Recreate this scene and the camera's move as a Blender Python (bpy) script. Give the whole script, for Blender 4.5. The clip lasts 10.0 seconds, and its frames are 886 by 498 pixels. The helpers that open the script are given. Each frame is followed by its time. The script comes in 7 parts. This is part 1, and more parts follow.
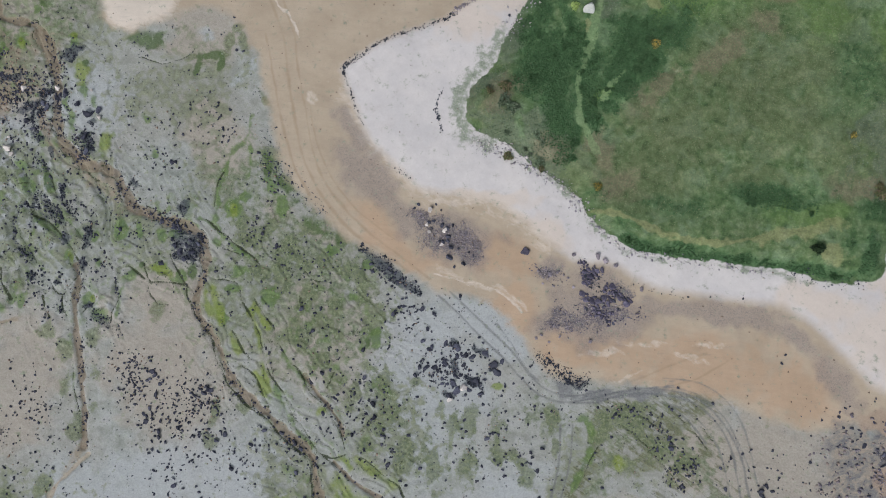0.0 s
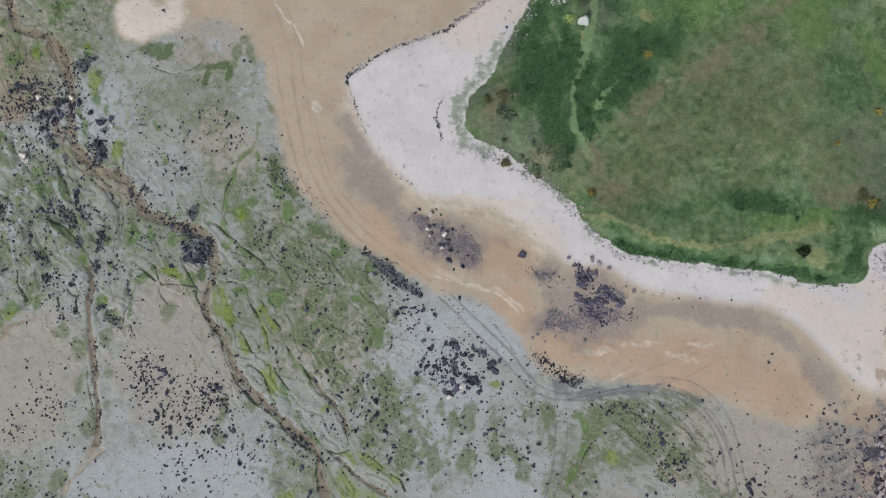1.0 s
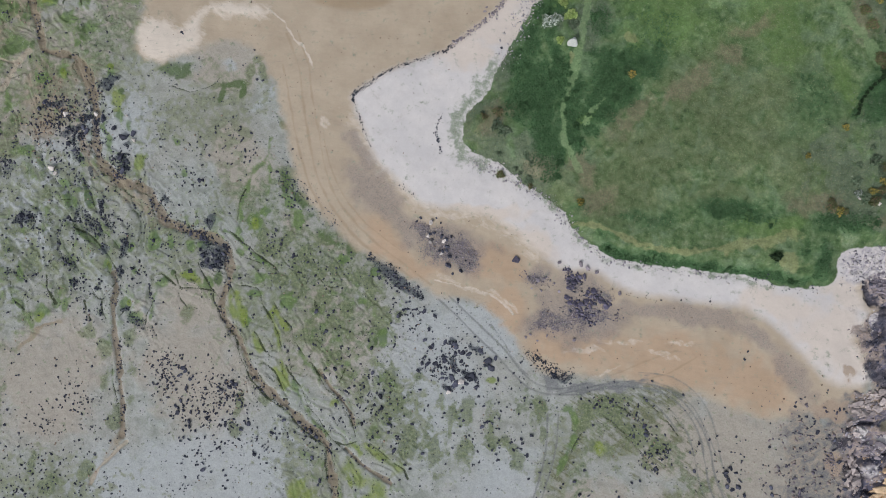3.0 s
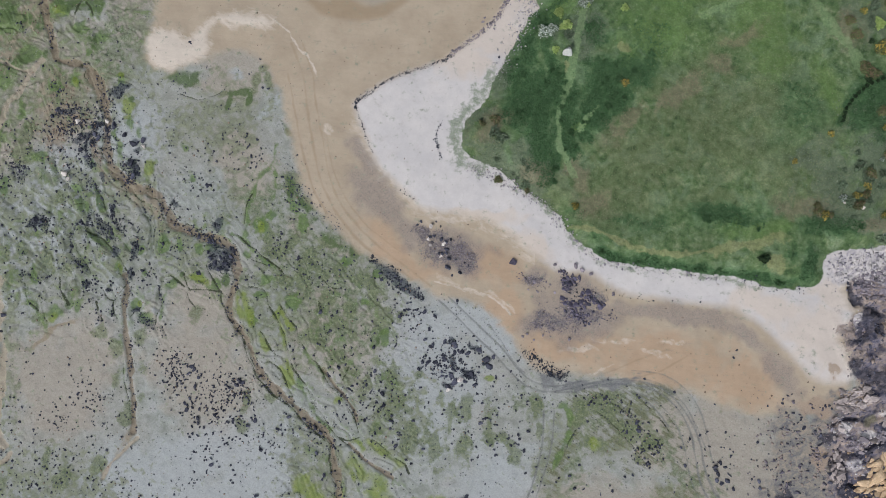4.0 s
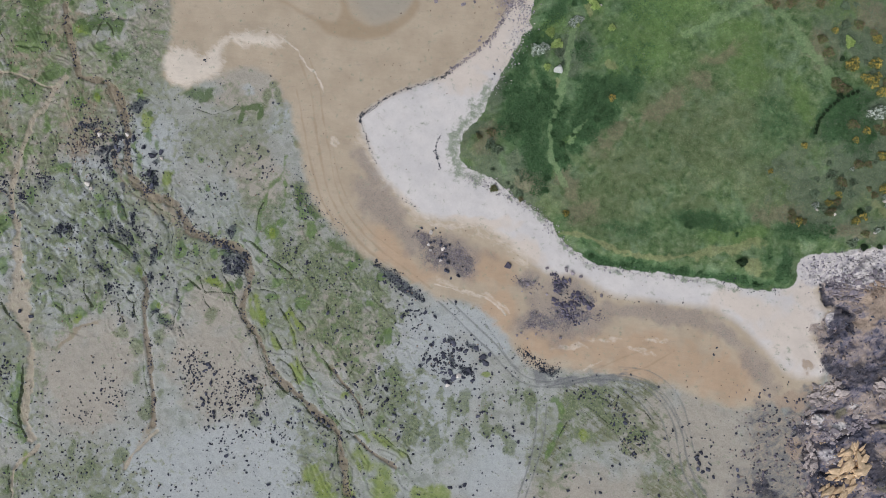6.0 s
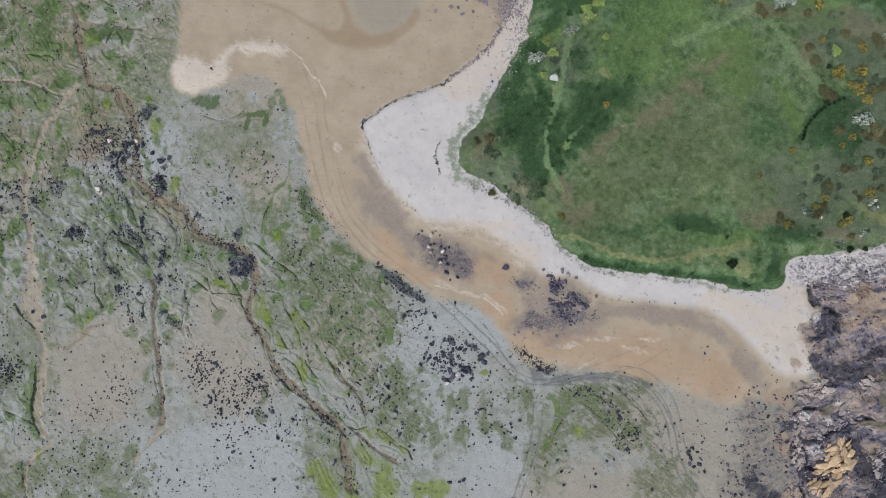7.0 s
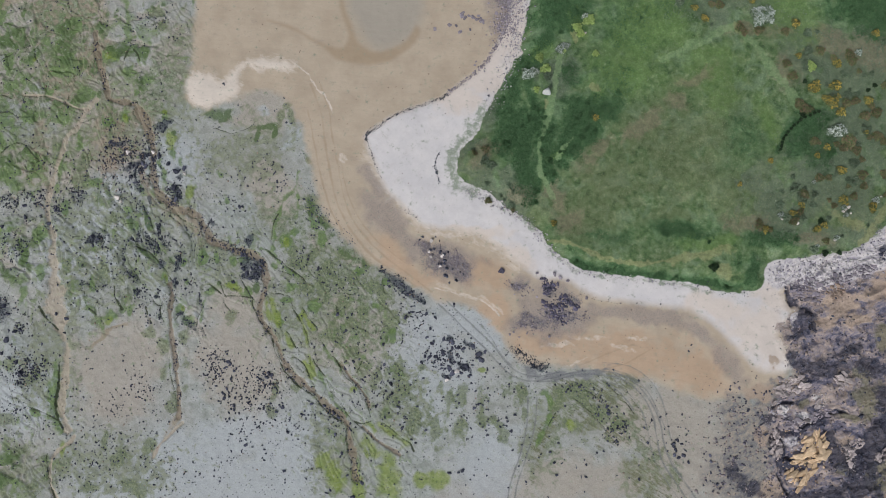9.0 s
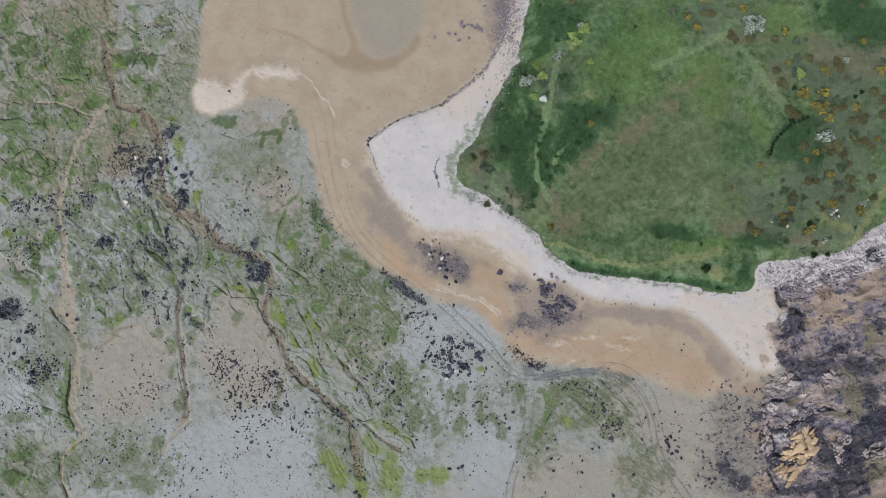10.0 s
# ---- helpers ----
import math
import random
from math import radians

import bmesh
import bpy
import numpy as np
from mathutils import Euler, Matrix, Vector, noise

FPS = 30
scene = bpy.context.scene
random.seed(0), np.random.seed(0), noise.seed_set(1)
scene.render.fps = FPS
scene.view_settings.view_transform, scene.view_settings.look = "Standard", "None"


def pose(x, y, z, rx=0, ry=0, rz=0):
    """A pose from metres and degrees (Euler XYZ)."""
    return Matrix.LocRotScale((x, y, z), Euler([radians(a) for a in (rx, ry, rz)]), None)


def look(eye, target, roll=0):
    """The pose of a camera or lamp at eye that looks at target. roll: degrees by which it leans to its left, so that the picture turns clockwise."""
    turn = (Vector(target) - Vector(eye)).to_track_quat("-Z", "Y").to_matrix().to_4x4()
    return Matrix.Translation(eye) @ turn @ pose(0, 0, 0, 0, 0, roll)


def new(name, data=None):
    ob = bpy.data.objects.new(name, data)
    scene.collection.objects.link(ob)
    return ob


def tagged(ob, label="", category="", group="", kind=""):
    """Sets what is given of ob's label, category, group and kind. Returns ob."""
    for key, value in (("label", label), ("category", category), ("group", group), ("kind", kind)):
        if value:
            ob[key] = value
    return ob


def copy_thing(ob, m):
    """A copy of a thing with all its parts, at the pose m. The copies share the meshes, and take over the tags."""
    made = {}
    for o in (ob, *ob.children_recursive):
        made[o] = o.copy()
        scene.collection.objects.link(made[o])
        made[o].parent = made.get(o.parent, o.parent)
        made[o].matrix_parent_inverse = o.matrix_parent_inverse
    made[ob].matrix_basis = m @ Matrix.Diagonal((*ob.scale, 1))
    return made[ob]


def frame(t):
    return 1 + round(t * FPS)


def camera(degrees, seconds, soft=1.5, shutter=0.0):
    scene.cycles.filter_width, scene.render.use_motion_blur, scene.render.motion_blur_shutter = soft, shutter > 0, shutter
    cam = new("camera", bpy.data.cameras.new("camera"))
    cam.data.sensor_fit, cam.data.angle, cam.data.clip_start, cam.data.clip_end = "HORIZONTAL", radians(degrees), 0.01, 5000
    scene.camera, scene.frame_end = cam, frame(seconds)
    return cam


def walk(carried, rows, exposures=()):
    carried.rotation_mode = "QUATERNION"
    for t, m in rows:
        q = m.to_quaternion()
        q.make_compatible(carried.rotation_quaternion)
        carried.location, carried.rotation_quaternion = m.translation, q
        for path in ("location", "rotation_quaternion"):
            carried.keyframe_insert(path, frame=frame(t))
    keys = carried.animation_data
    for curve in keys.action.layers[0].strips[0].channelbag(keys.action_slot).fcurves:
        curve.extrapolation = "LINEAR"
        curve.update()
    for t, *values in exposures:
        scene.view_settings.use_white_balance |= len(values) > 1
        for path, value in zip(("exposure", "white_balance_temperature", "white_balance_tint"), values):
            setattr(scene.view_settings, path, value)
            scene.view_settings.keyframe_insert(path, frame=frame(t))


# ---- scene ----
cam = camera(73.7, 10.0, 0.95)
# seconds, eye, turn about x, y and z: the drone climbs straight up and looks almost straight down
PATH = [
    (0.0, 0.000, 0.000, 78.000, 5.019, 1.672, 0.000),
    (0.5, 0.048, 0.095, 79.547, 5.021, 1.675, -0.023),
    (1.0, 0.101, 0.182, 81.100, 5.022, 1.677, -0.046),
    (1.5, 0.157, 0.260, 82.659, 5.024, 1.679, -0.071),
    (2.0, 0.216, 0.332, 84.223, 5.025, 1.681, -0.096),
    (2.5, 0.279, 0.398, 85.792, 5.027, 1.682, -0.123),
    (3.0, 0.343, 0.459, 87.365, 5.028, 1.683, -0.150),
    (3.5, 0.410, 0.517, 88.941, 5.029, 1.684, -0.179),
    (4.0, 0.477, 0.571, 90.519, 5.030, 1.685, -0.208),
    (4.5, 0.546, 0.623, 92.100, 5.031, 1.685, -0.239),
    (5.0, 0.615, 0.674, 93.683, 5.032, 1.685, -0.270),
    (5.5, 0.684, 0.725, 95.266, 5.033, 1.685, -0.303),
    (6.0, 0.752, 0.777, 96.850, 5.034, 1.684, -0.336),
    (6.5, 0.820, 0.831, 98.434, 5.035, 1.683, -0.371),
    (7.0, 0.886, 0.887, 100.017, 5.036, 1.682, -0.407),
    (7.5, 0.950, 0.948, 101.598, 5.037, 1.681, -0.443),
    (8.0, 1.011, 1.012, 103.178, 5.037, 1.679, -0.481),
    (8.5, 1.070, 1.083, 104.755, 5.038, 1.677, -0.519),
    (9.0, 1.125, 1.160, 106.329, 5.039, 1.675, -0.559),
    (9.5, 1.176, 1.244, 107.899, 5.039, 1.672, -0.599),
    (10.0, 1.223, 1.338, 109.465, 5.040, 1.669, -0.641),
]
walk(cam, [(t, pose(x, y, z, rx, ry, rz)) for t, x, y, z, rx, ry, rz in PATH])

# ---- world, sun, exposure ----
SUN_EL, SUN_AZ = radians(44), radians(213)
world = bpy.data.worlds.new("sky")
scene.world = world
world.use_nodes = True
wn = world.node_tree
sky = wn.nodes.new("ShaderNodeTexSky")
sky.sky_type, sky.sun_disc = "NISHITA", False
sky.sun_elevation, sky.sun_rotation = SUN_EL, SUN_AZ
sky.dust_density, sky.air_density = 2.0, 1.0
haze = wn.nodes.new("ShaderNodeHueSaturation")
haze.inputs["Saturation"].default_value = 0.35
wn.links.new(sky.outputs[0], haze.inputs["Color"])
wn.links.new(haze.outputs[0], wn.nodes["Background"].inputs[0])
wn.nodes["Background"].inputs[1].default_value = 0.15
sun = new("sun", bpy.data.lights.new("sun", "SUN"))
sun.data.energy, sun.data.angle, sun.data.color = 2.05, radians(2), (1.0, 0.96, 0.952)
sun_way = Vector((math.sin(SUN_AZ) * math.cos(SUN_EL), math.cos(SUN_AZ) * math.cos(SUN_EL), math.sin(SUN_EL)))
sun.matrix_world = look(sun_way * 300, (0, 0, 0))
scene.view_settings.exposure = -0.30

# ---- materials ----


def rgb(r, g, b):
    """A colour from its 0 to 255 values."""
    return tuple((v / 255 / 12.92 if v < 10.3 else ((v / 255 + 0.055) / 1.055) ** 2.4) for v in (r, g, b)) + (1.0,)


class Nodes:
    """A short way to write node materials."""

    def __init__(self, name, rough=0.9):
        self.mat = bpy.data.materials.new(name)
        self.mat.use_nodes = True
        self.t = self.mat.node_tree
        self.bsdf = self.t.nodes["Principled BSDF"]
        self.bsdf.inputs["Roughness"].default_value = rough
        self.bsdf.inputs["Specular IOR Level"].default_value = 0.25
        self.place = self.t.nodes.new("ShaderNodeTexCoord").outputs["Object"]

    def put(self, socket, value):
        if hasattr(value, "is_output"):
            self.t.links.new(value, socket)
        else:
            socket.default_value = value

    def noise(self, size, detail=3.0, rough=0.55, stretch=None, turn=0.0, warp=0.0):
        n = self.t.nodes.new("ShaderNodeTexNoise")
        n.inputs["Scale"].default_value = 1.0 / size
        n.inputs["Detail"].default_value = detail
        n.inputs["Roughness"].default_value = rough
        n.inputs["Distortion"].default_value = warp
        src = self.place
        if stretch:
            m = self.t.nodes.new("ShaderNodeMapping")
            m.vector_type = "TEXTURE"
            m.inputs["Scale"].default_value = stretch
            m.inputs["Rotation"].default_value = (0, 0, radians(turn))
            self.t.links.new(src, m.inputs["Vector"])
            src = m.outputs[0]
        self.t.links.new(src, n.inputs["Vector"])
        return n.outputs[0]

    def spots(self, size, randomness=1.0):
        n = self.t.nodes.new("ShaderNodeTexVoronoi")
        n.inputs["Scale"].default_value = 1.0 / size
        n.inputs["Randomness"].default_value = randomness
        self.t.links.new(self.place, n.inputs["Vector"])
        return n.outputs["Distance"], n.outputs["Color"]

    def attr(self, name):
        n = self.t.nodes.new("ShaderNodeAttribute")
        n.attribute_name = name
        return n.outputs["Fac"]

    def math(self, op, a, b=0.0):
        n = self.t.nodes.new("ShaderNodeMath")
        n.operation = op
        self.put(n.inputs[0], a)
        self.put(n.inputs[1], b)
        return n.outputs[0]

    def step(self, v, lo, hi, top=1.0):
        n = self.t.nodes.new("ShaderNodeMapRange")
        n.interpolation_type = "SMOOTHSTEP"
        self.put(n.inputs[0], v)
        for i, q in enumerate((lo, hi, 0.0, top)):
            n.inputs[1 + i].default_value = q
        return n.outputs[0]

    def edge(self, mask, noise, amount=0.8, width=0.12, top=1.0):
        """A mask whose border is frayed by a noise."""
        v = self.math("ADD", mask, self.math("MULTIPLY", self.math("SUBTRACT", noise, 0.5), amount))
        return self.step(v, 0.5 - width, 0.5 + width, top)

    def mix(self, fac, a, b, kind="MIX"):
        n = self.t.nodes.new("ShaderNodeMix")
        n.data_type, n.blend_type = "RGBA", kind
        self.put(n.inputs[0], fac)
        self.put(n.inputs[6], a)
        self.put(n.inputs[7], b)
        return n.outputs[2]

    def tone(self, colour, noise, amount):
        """Lighter and darker by a noise of mean one half."""
        n = self.t.nodes.new("ShaderNodeMix")
        n.data_type, n.blend_type = "RGBA", "MULTIPLY"
        n.inputs[0].default_value = 1.0
        v = self.math("ADD", 1.0 - amount * 0.5, self.math("MULTIPLY", noise, amount))
        self.put(n.inputs[6], colour)
        c = self.t.nodes.new("ShaderNodeCombineColor")
        for i in range(3):
            self.t.links.new(v, c.inputs[i])
        self.t.links.new(c.outputs[0], n.inputs[7])
        return n.outputs[2]

    def rand(self):
        return self.t.nodes.new("ShaderNodeObjectInfo").outputs["Random"]

    def island(self):
        return self.t.nodes.new("ShaderNodeNewGeometry").outputs["Random Per Island"]

    def ramp(self, v, *colours):
        n = self.t.nodes.new("ShaderNodeValToRGB")
        e = n.color_ramp.elements
        while len(e) < len(colours):
            e.new(0.5)
        for i, c in enumerate(colours):
            e[i].position = i / (len(colours) - 1)
            e[i].color = c
        self.t.links.new(v, n.inputs[0])
        return n.outputs[0]

    def done(self, colour, bump=None, strength=0.4, depth=0.03):
        self.put(self.bsdf.inputs["Base Color"], colour)
        if bump is not None:
            b = self.t.nodes.new("ShaderNodeBump")
            b.inputs["Strength"].default_value = strength
            b.inputs["Distance"].default_value = depth
            self.t.links.new(bump, b.inputs["Height"])
            self.t.links.new(b.outputs[0], self.bsdf.inputs["Normal"])
        return self.mat


def ground_material():
    k = Nodes("shore_and_turf", 0.85)
    fine, mid, big = k.noise(0.22, 3), k.noise(0.9, 4), k.noise(5.0, 4)
    huge = k.noise(16.0, 3)
    blot = k.noise(1.8, 5, 0.6, warp=0.6)
    flow = k.noise(1.0, 4, 0.6, (3.2, 0.75, 1), -52, 0.5)
    ripple = k.noise(0.55, 3, 0.5, (5.0, 0.6, 1), -30, 0.3)
    combed = k.noise(0.6, 4, 0.6, (3.4, 0.7, 1), -34, 0.5)
    # mud flats
    silt = k.math("ADD", k.math("MULTIPLY", blot, 0.8), k.math("MULTIPLY", flow, 0.2))
    c = k.ramp(k.step(silt, 0.3, 0.7), rgb(134, 141, 134), rgb(149, 155, 150), rgb(160, 165, 163), rgb(172, 175, 176))
    c = k.mix(k.step(huge, 0.35, 0.65, 0.5), c, rgb(158, 156, 149))
    c = k.mix(k.edge(k.attr("beige"), big, 0.8, 0.5, 0.78), c, rgb(164, 157, 146))
    c = k.mix(k.edge(k.attr("brown"), mid, 1.0, 0.3, 0.8), c, rgb(146, 135, 116))
    c = k.mix(k.edge(k.attr("bluish"), big, 0.8, 0.5, 0.8), c, rgb(170, 176, 179))
    near, hue = k.spots(0.42)
    dots = k.math("MULTIPLY", k.step(k.math("SUBTRACT", k.math("ADD", 0.3, k.math("MULTIPLY", k.math("SUBTRACT", k.noise(0.12, 2), 0.5), 0.9)), near), 0.0, 0.06), k.step(k.math("ADD", hue, k.math("MULTIPLY", blot, 0.8)), 1.07, 1.15, 0.75))
    # algae: a thin veil, then lush patches
    veil = k.edge(k.attr("veil"), k.math("ADD", k.math("MULTIPLY", silt, 0.6), k.math("MULTIPLY", mid, 0.4)), 3.0, 0.25, 0.85)
    c = k.mix(veil, c, k.mix(k.step(mid, 0.3, 0.7), rgb(98, 108, 86), rgb(132, 138, 114)))
    c = k.mix(k.edge(k.attr("strand"), k.math("ADD", k.math("MULTIPLY", combed, 0.6), k.math("MULTIPLY", mid, 0.4)), 3.0, 0.25, 0.8), c, k.mix(fine, rgb(78, 82, 62), rgb(120, 124, 92)))
    felt = k.edge(k.attr("felt"), k.math("ADD", k.math("MULTIPLY", mid, 0.8), k.math("MULTIPLY", flow, 0.2)), 2.6, 0.25, 0.85)
    c = k.mix(felt, c, k.ramp(k.step(k.noise(0.6, 5, 0.6, warp=0.6), 0.3, 0.7), rgb(84, 98, 76), rgb(108, 120, 97), rgb(124, 133, 112), rgb(146, 150, 134)))
    moss = k.math("MULTIPLY", k.edge(k.attr("moss"), k.math("ADD", k.math("MULTIPLY", fine, 0.5), k.math("MULTIPLY", mid, 0.5)), 2.6, 0.3, 0.72), k.step(k.attr("moss"), 0.0, 0.25))
    c = k.mix(moss, c, k.ramp(k.step(k.noise(0.45, 4, 0.65), 0.3, 0.7), rgb(76, 91, 62), rgb(102, 114, 82), rgb(128, 136, 106)))
    lush = k.math("MULTIPLY", k.edge(k.attr("lush"), k.math("ADD", k.math("MULTIPLY", mid, 0.5), k.math("MULTIPLY", blot, 0.5)), 1.8, 0.36, 0.78), k.step(k.attr("lush"), 0.0, 0.2))
    c = k.mix(lush, c, k.mix(k.step(mid, 0.3, 0.7), rgb(76, 104, 57), rgb(106, 130, 76)))
    c = k.mix(k.math("MULTIPLY", k.edge(k.attr("lime"), blot, 1.3, 0.4, 0.8), k.step(k.attr("lime"), 0.0, 0.2)), c, k.mix(k.step(mid, 0.3, 0.7), rgb(108, 130, 46), rgb(134, 146, 80)))
    c = k.mix(k.math("MULTIPLY", k.edge(k.attr("deep"), silt, 1.6, 0.35, 0.85), k.step(k.attr("deep"), 0.0, 0.2)), c, k.mix(fine, rgb(64, 88, 52), rgb(92, 110, 70)))
    c = k.mix(k.math("MULTIPLY", dots, k.math("SUBTRACT", 1.0, k.math("MULTIPLY", k.attr("beige"), 0.8))), c, rgb(72, 76, 78))
    # creeks, banks, dark weed; banks and grooves carry shade in their colour
    # hollows between the ribs: their soft shading is painted as darker grey-green
    c = k.mix(k.edge(k.attr("groove"), mid, 1.0, 0.4, 0.6), c, k.mix(fine, rgb(82, 94, 82), rgb(112, 120, 106)))
    c = k.mix(k.edge(k.attr("creek"), mid, 1.2, 0.28, 0.82), c, k.mix(k.step(blot, 0.3, 0.7), rgb(112, 102, 86), rgb(146, 133, 116)))
    c = k.mix(k.edge(k.attr("pale_creek"), mid, 1.4, 0.35, 0.8), c, k.mix(mid, rgb(152, 142, 126), rgb(182, 172, 156)))
    # bank lips: dark algae and the shade under the lip, in one colour
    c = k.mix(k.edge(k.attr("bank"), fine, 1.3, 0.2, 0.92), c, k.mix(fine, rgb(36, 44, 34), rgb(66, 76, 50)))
    c = k.mix(k.edge(k.attr("weed"), k.math("ADD", k.math("MULTIPLY", fine, 0.6), k.math("MULTIPLY", mid, 0.4)), 2.6, 0.25, 0.8), c, k.mix(fine, rgb(52, 60, 74), rgb(88, 95, 100)))
    # sand
    sand = k.mix(k.step(big, 0.3, 0.7), rgb(174, 160, 141), rgb(181, 168, 150))
    sand = k.mix(k.edge(k.attr("orange"), big, 0.7, 0.5, 0.9), sand, k.mix(big, rgb(176, 153, 129), rgb(184, 161, 138)))
    sand = k.mix(k.edge(k.attr("wet"), big, 0.5, 0.4, 0.85), sand, rgb(160, 154, 143))
    sand = k.mix(k.edge(k.attr("wet_brown"), big, 0.4, 0.3, 0.7), sand, rgb(157, 139, 115))
    sand = k.mix(k.edge(k.attr("cream"), k.noise(1.0, 5, 0.65, (1.7, 0.9, 1), -30, 0.5), 1.2, 0.3, 0.9), sand, rgb(212, 203, 192))
    sand = k.tone(sand, k.noise(0.7, 4, 0.6, (4.0, 0.7, 1), -10, 0.5), 0.14)
    gravel = k.mix(k.step(k.noise(0.2, 4, 0.7), 0.35, 0.65), rgb(104, 101, 108), rgb(162, 152, 144))
    sand = k.mix(k.edge(k.attr("gravel"), blot, 0.9, 0.5, 0.65), sand, k.mix(k.step(fine, 0.35, 0.65), gravel, rgb(146, 136, 130)))
    c = k.mix(k.edge(k.attr("sand"), blot, 0.7, 0.3), c, sand)
    c = k.mix(k.edge(k.attr("pebble"), k.math("ADD", k.math("MULTIPLY", fine, 0.7), k.math("MULTIPLY", blot, 0.3)), 2.4, 0.3, 0.9), c, k.ramp(k.step(k.noise(0.14, 3, 0.6), 0.3, 0.7), rgb(70, 71, 82), rgb(100, 99, 108), rgb(138, 132, 132)))
    c = k.mix(k.edge(k.attr("smear"), k.noise(0.5, 4, 0.6, (5.0, 0.7, 1), 4, 0.4), 1.6, 0.4, 0.8), c, k.mix(fine, rgb(96, 100, 106), rgb(134, 136, 138)))
    c = k.mix(k.edge(k.attr("rut"), mid, 1.0, 0.4, 0.75), c, k.mix(fine, rgb(92, 96, 98), rgb(124, 127, 128)))
    white = k.mix(k.step(big, 0.3, 0.7), rgb(201, 199, 200), rgb(208, 205, 204))
    white = k.mix(k.step(blot, 0.45, 0.75, 0.5), white, rgb(196, 192, 192))
    white = k.tone(white, k.noise(0.5, 4, 0.6), 0.08)
    white = k.mix(k.edge(k.attr("warm"), big, 0.6, 0.5, 0.9), white, rgb(206, 196, 187))
    c = k.mix(k.edge(k.attr("white"), mid, 0.35, 0.42), c, white)
    c = k.mix(k.edge(k.attr("fringe"), k.math("ADD", k.math("MULTIPLY", mid, 0.7), k.math("MULTIPLY", fine, 0.3)), 3.4, 0.32, 0.85), c, k.mix(k.step(fine, 0.3, 0.7), rgb(100, 116, 96), rgb(150, 160, 142)))
    # bare rock
    chip = k.noise(0.45, 5, 0.65, (1.7, 0.8, 1), 28, 0.6)
    shade = k.math("ADD", k.math("MULTIPLY", k.attr("block"), 0.34), k.math("MULTIPLY", k.math("ADD", chip, k.noise(1.1, 5, 0.7, warp=0.5)), 0.42))
    rock = k.ramp(k.step(shade, 0.3, 0.85), rgb(58, 61, 80), rgb(90, 91, 108), rgb(122, 117, 127), rgb(146, 136, 135), rgb(161, 147, 138), rgb(184, 172, 166))
    scree = k.ramp(k.step(k.math("ADD", k.math("MULTIPLY", k.noise(1.3, 5, 0.7, (1.2, 0.9, 1), 20, 0.7), 0.7), k.math("MULTIPLY", chip, 0.3)), 0.32, 0.68), rgb(86, 88, 100), rgb(122, 122, 122), rgb(146, 140, 130), rgb(164, 152, 138))
    c = k.mix(k.edge(k.attr("scree"), k.math("ADD", k.math("MULTIPLY", big, 0.5), k.math("MULTIPLY", mid, 0.5)), 1.6, 0.4, 0.9), c, scree)
    c = k.mix(k.edge(k.attr("rock"), k.math("ADD", k.math("MULTIPLY", blot, 0.5), k.math("MULTIPLY", k.attr("block"), 0.5)), 1.3, 0.2), c, rock)
    c = k.mix(k.edge(k.attr("rock_sand"), k.math("ADD", k.math("MULTIPLY", mid, 0.6), k.math("MULTIPLY", k.attr("block"), 0.4)), 1.6, 0.3, 0.85), c, k.mix(fine, rgb(152, 136, 122), rgb(178, 160, 142)))
    c = k.mix(k.edge(k.attr("rock_moss"), silt, 2.0, 0.3, 0.8), c, k.mix(fine, rgb(90, 92, 72), rgb(140, 134, 112)))
    # dark weedy rock, with the shade of gullies and crevices painted in
    c = k.mix(k.edge(k.attr("dark_rock_shade"), k.math("ADD", k.math("MULTIPLY", k.noise(0.9, 5, 0.7), 0.7), k.math("MULTIPLY", k.attr("block"), 0.3)), 2.2, 0.3, 0.9), c, k.mix(k.step(chip, 0.3, 0.7), rgb(28, 31, 44), rgb(76, 77, 90)))
    pale = k.ramp(k.step(shade, 0.25, 0.9), rgb(136, 133, 146), rgb(172, 168, 176), rgb(192, 188, 190), rgb(206, 201, 200), rgb(212, 208, 206))
    c = k.mix(k.edge(k.attr("cobble"), blot, 0.9, 0.2), c, pale)
    # turf
    turf = k.ramp(k.step(k.math("ADD", k.math("MULTIPLY", blot, 0.55), k.math("MULTIPLY", mid, 0.45)), 0.3, 0.7), rgb(60, 85, 52), rgb(81, 105, 68), rgb(97, 117, 80), rgb(125, 137, 106))
    turf = k.mix(k.step(k.noise(3.2, 4, 0.6, warp=0.8), 0.46, 0.68, 0.6), turf, rgb(122, 142, 115))
    turf = k.mix(k.edge(k.attr("dry"), blot, 1.6, 0.5, 0.5), turf, k.mix(mid, rgb(92, 104, 72), rgb(116, 122, 92)))
    turf = k.mix(k.edge(k.attr("bracken"), blot, 1.0, 0.5, 0.95), turf, k.mix(k.step(mid, 0.3, 0.7), rgb(58, 92, 58), rgb(78, 110, 74)))
    turf = k.mix(k.edge(k.attr("scrub"), blot, 1.6, 0.25, 0.8), turf, k.mix(mid, rgb(82, 99, 80), rgb(112, 121, 102)))
    turf = k.mix(k.edge(k.attr("bright"), blot, 1.4, 0.5, 0.75), turf, k.mix(mid, rgb(80, 112, 60), rgb(110, 134, 80)))
    turf = k.mix(k.edge(k.attr("heath"), blot, 1.6, 0.4, 0.62), turf, k.mix(mid, rgb(108, 104, 84), rgb(140, 130, 111)))
    turf = k.mix(k.edge(k.attr("track"), mid, 0.8, 0.22, 0.65), turf, k.mix(mid, rgb(104, 134, 92), rgb(132, 152, 112)))
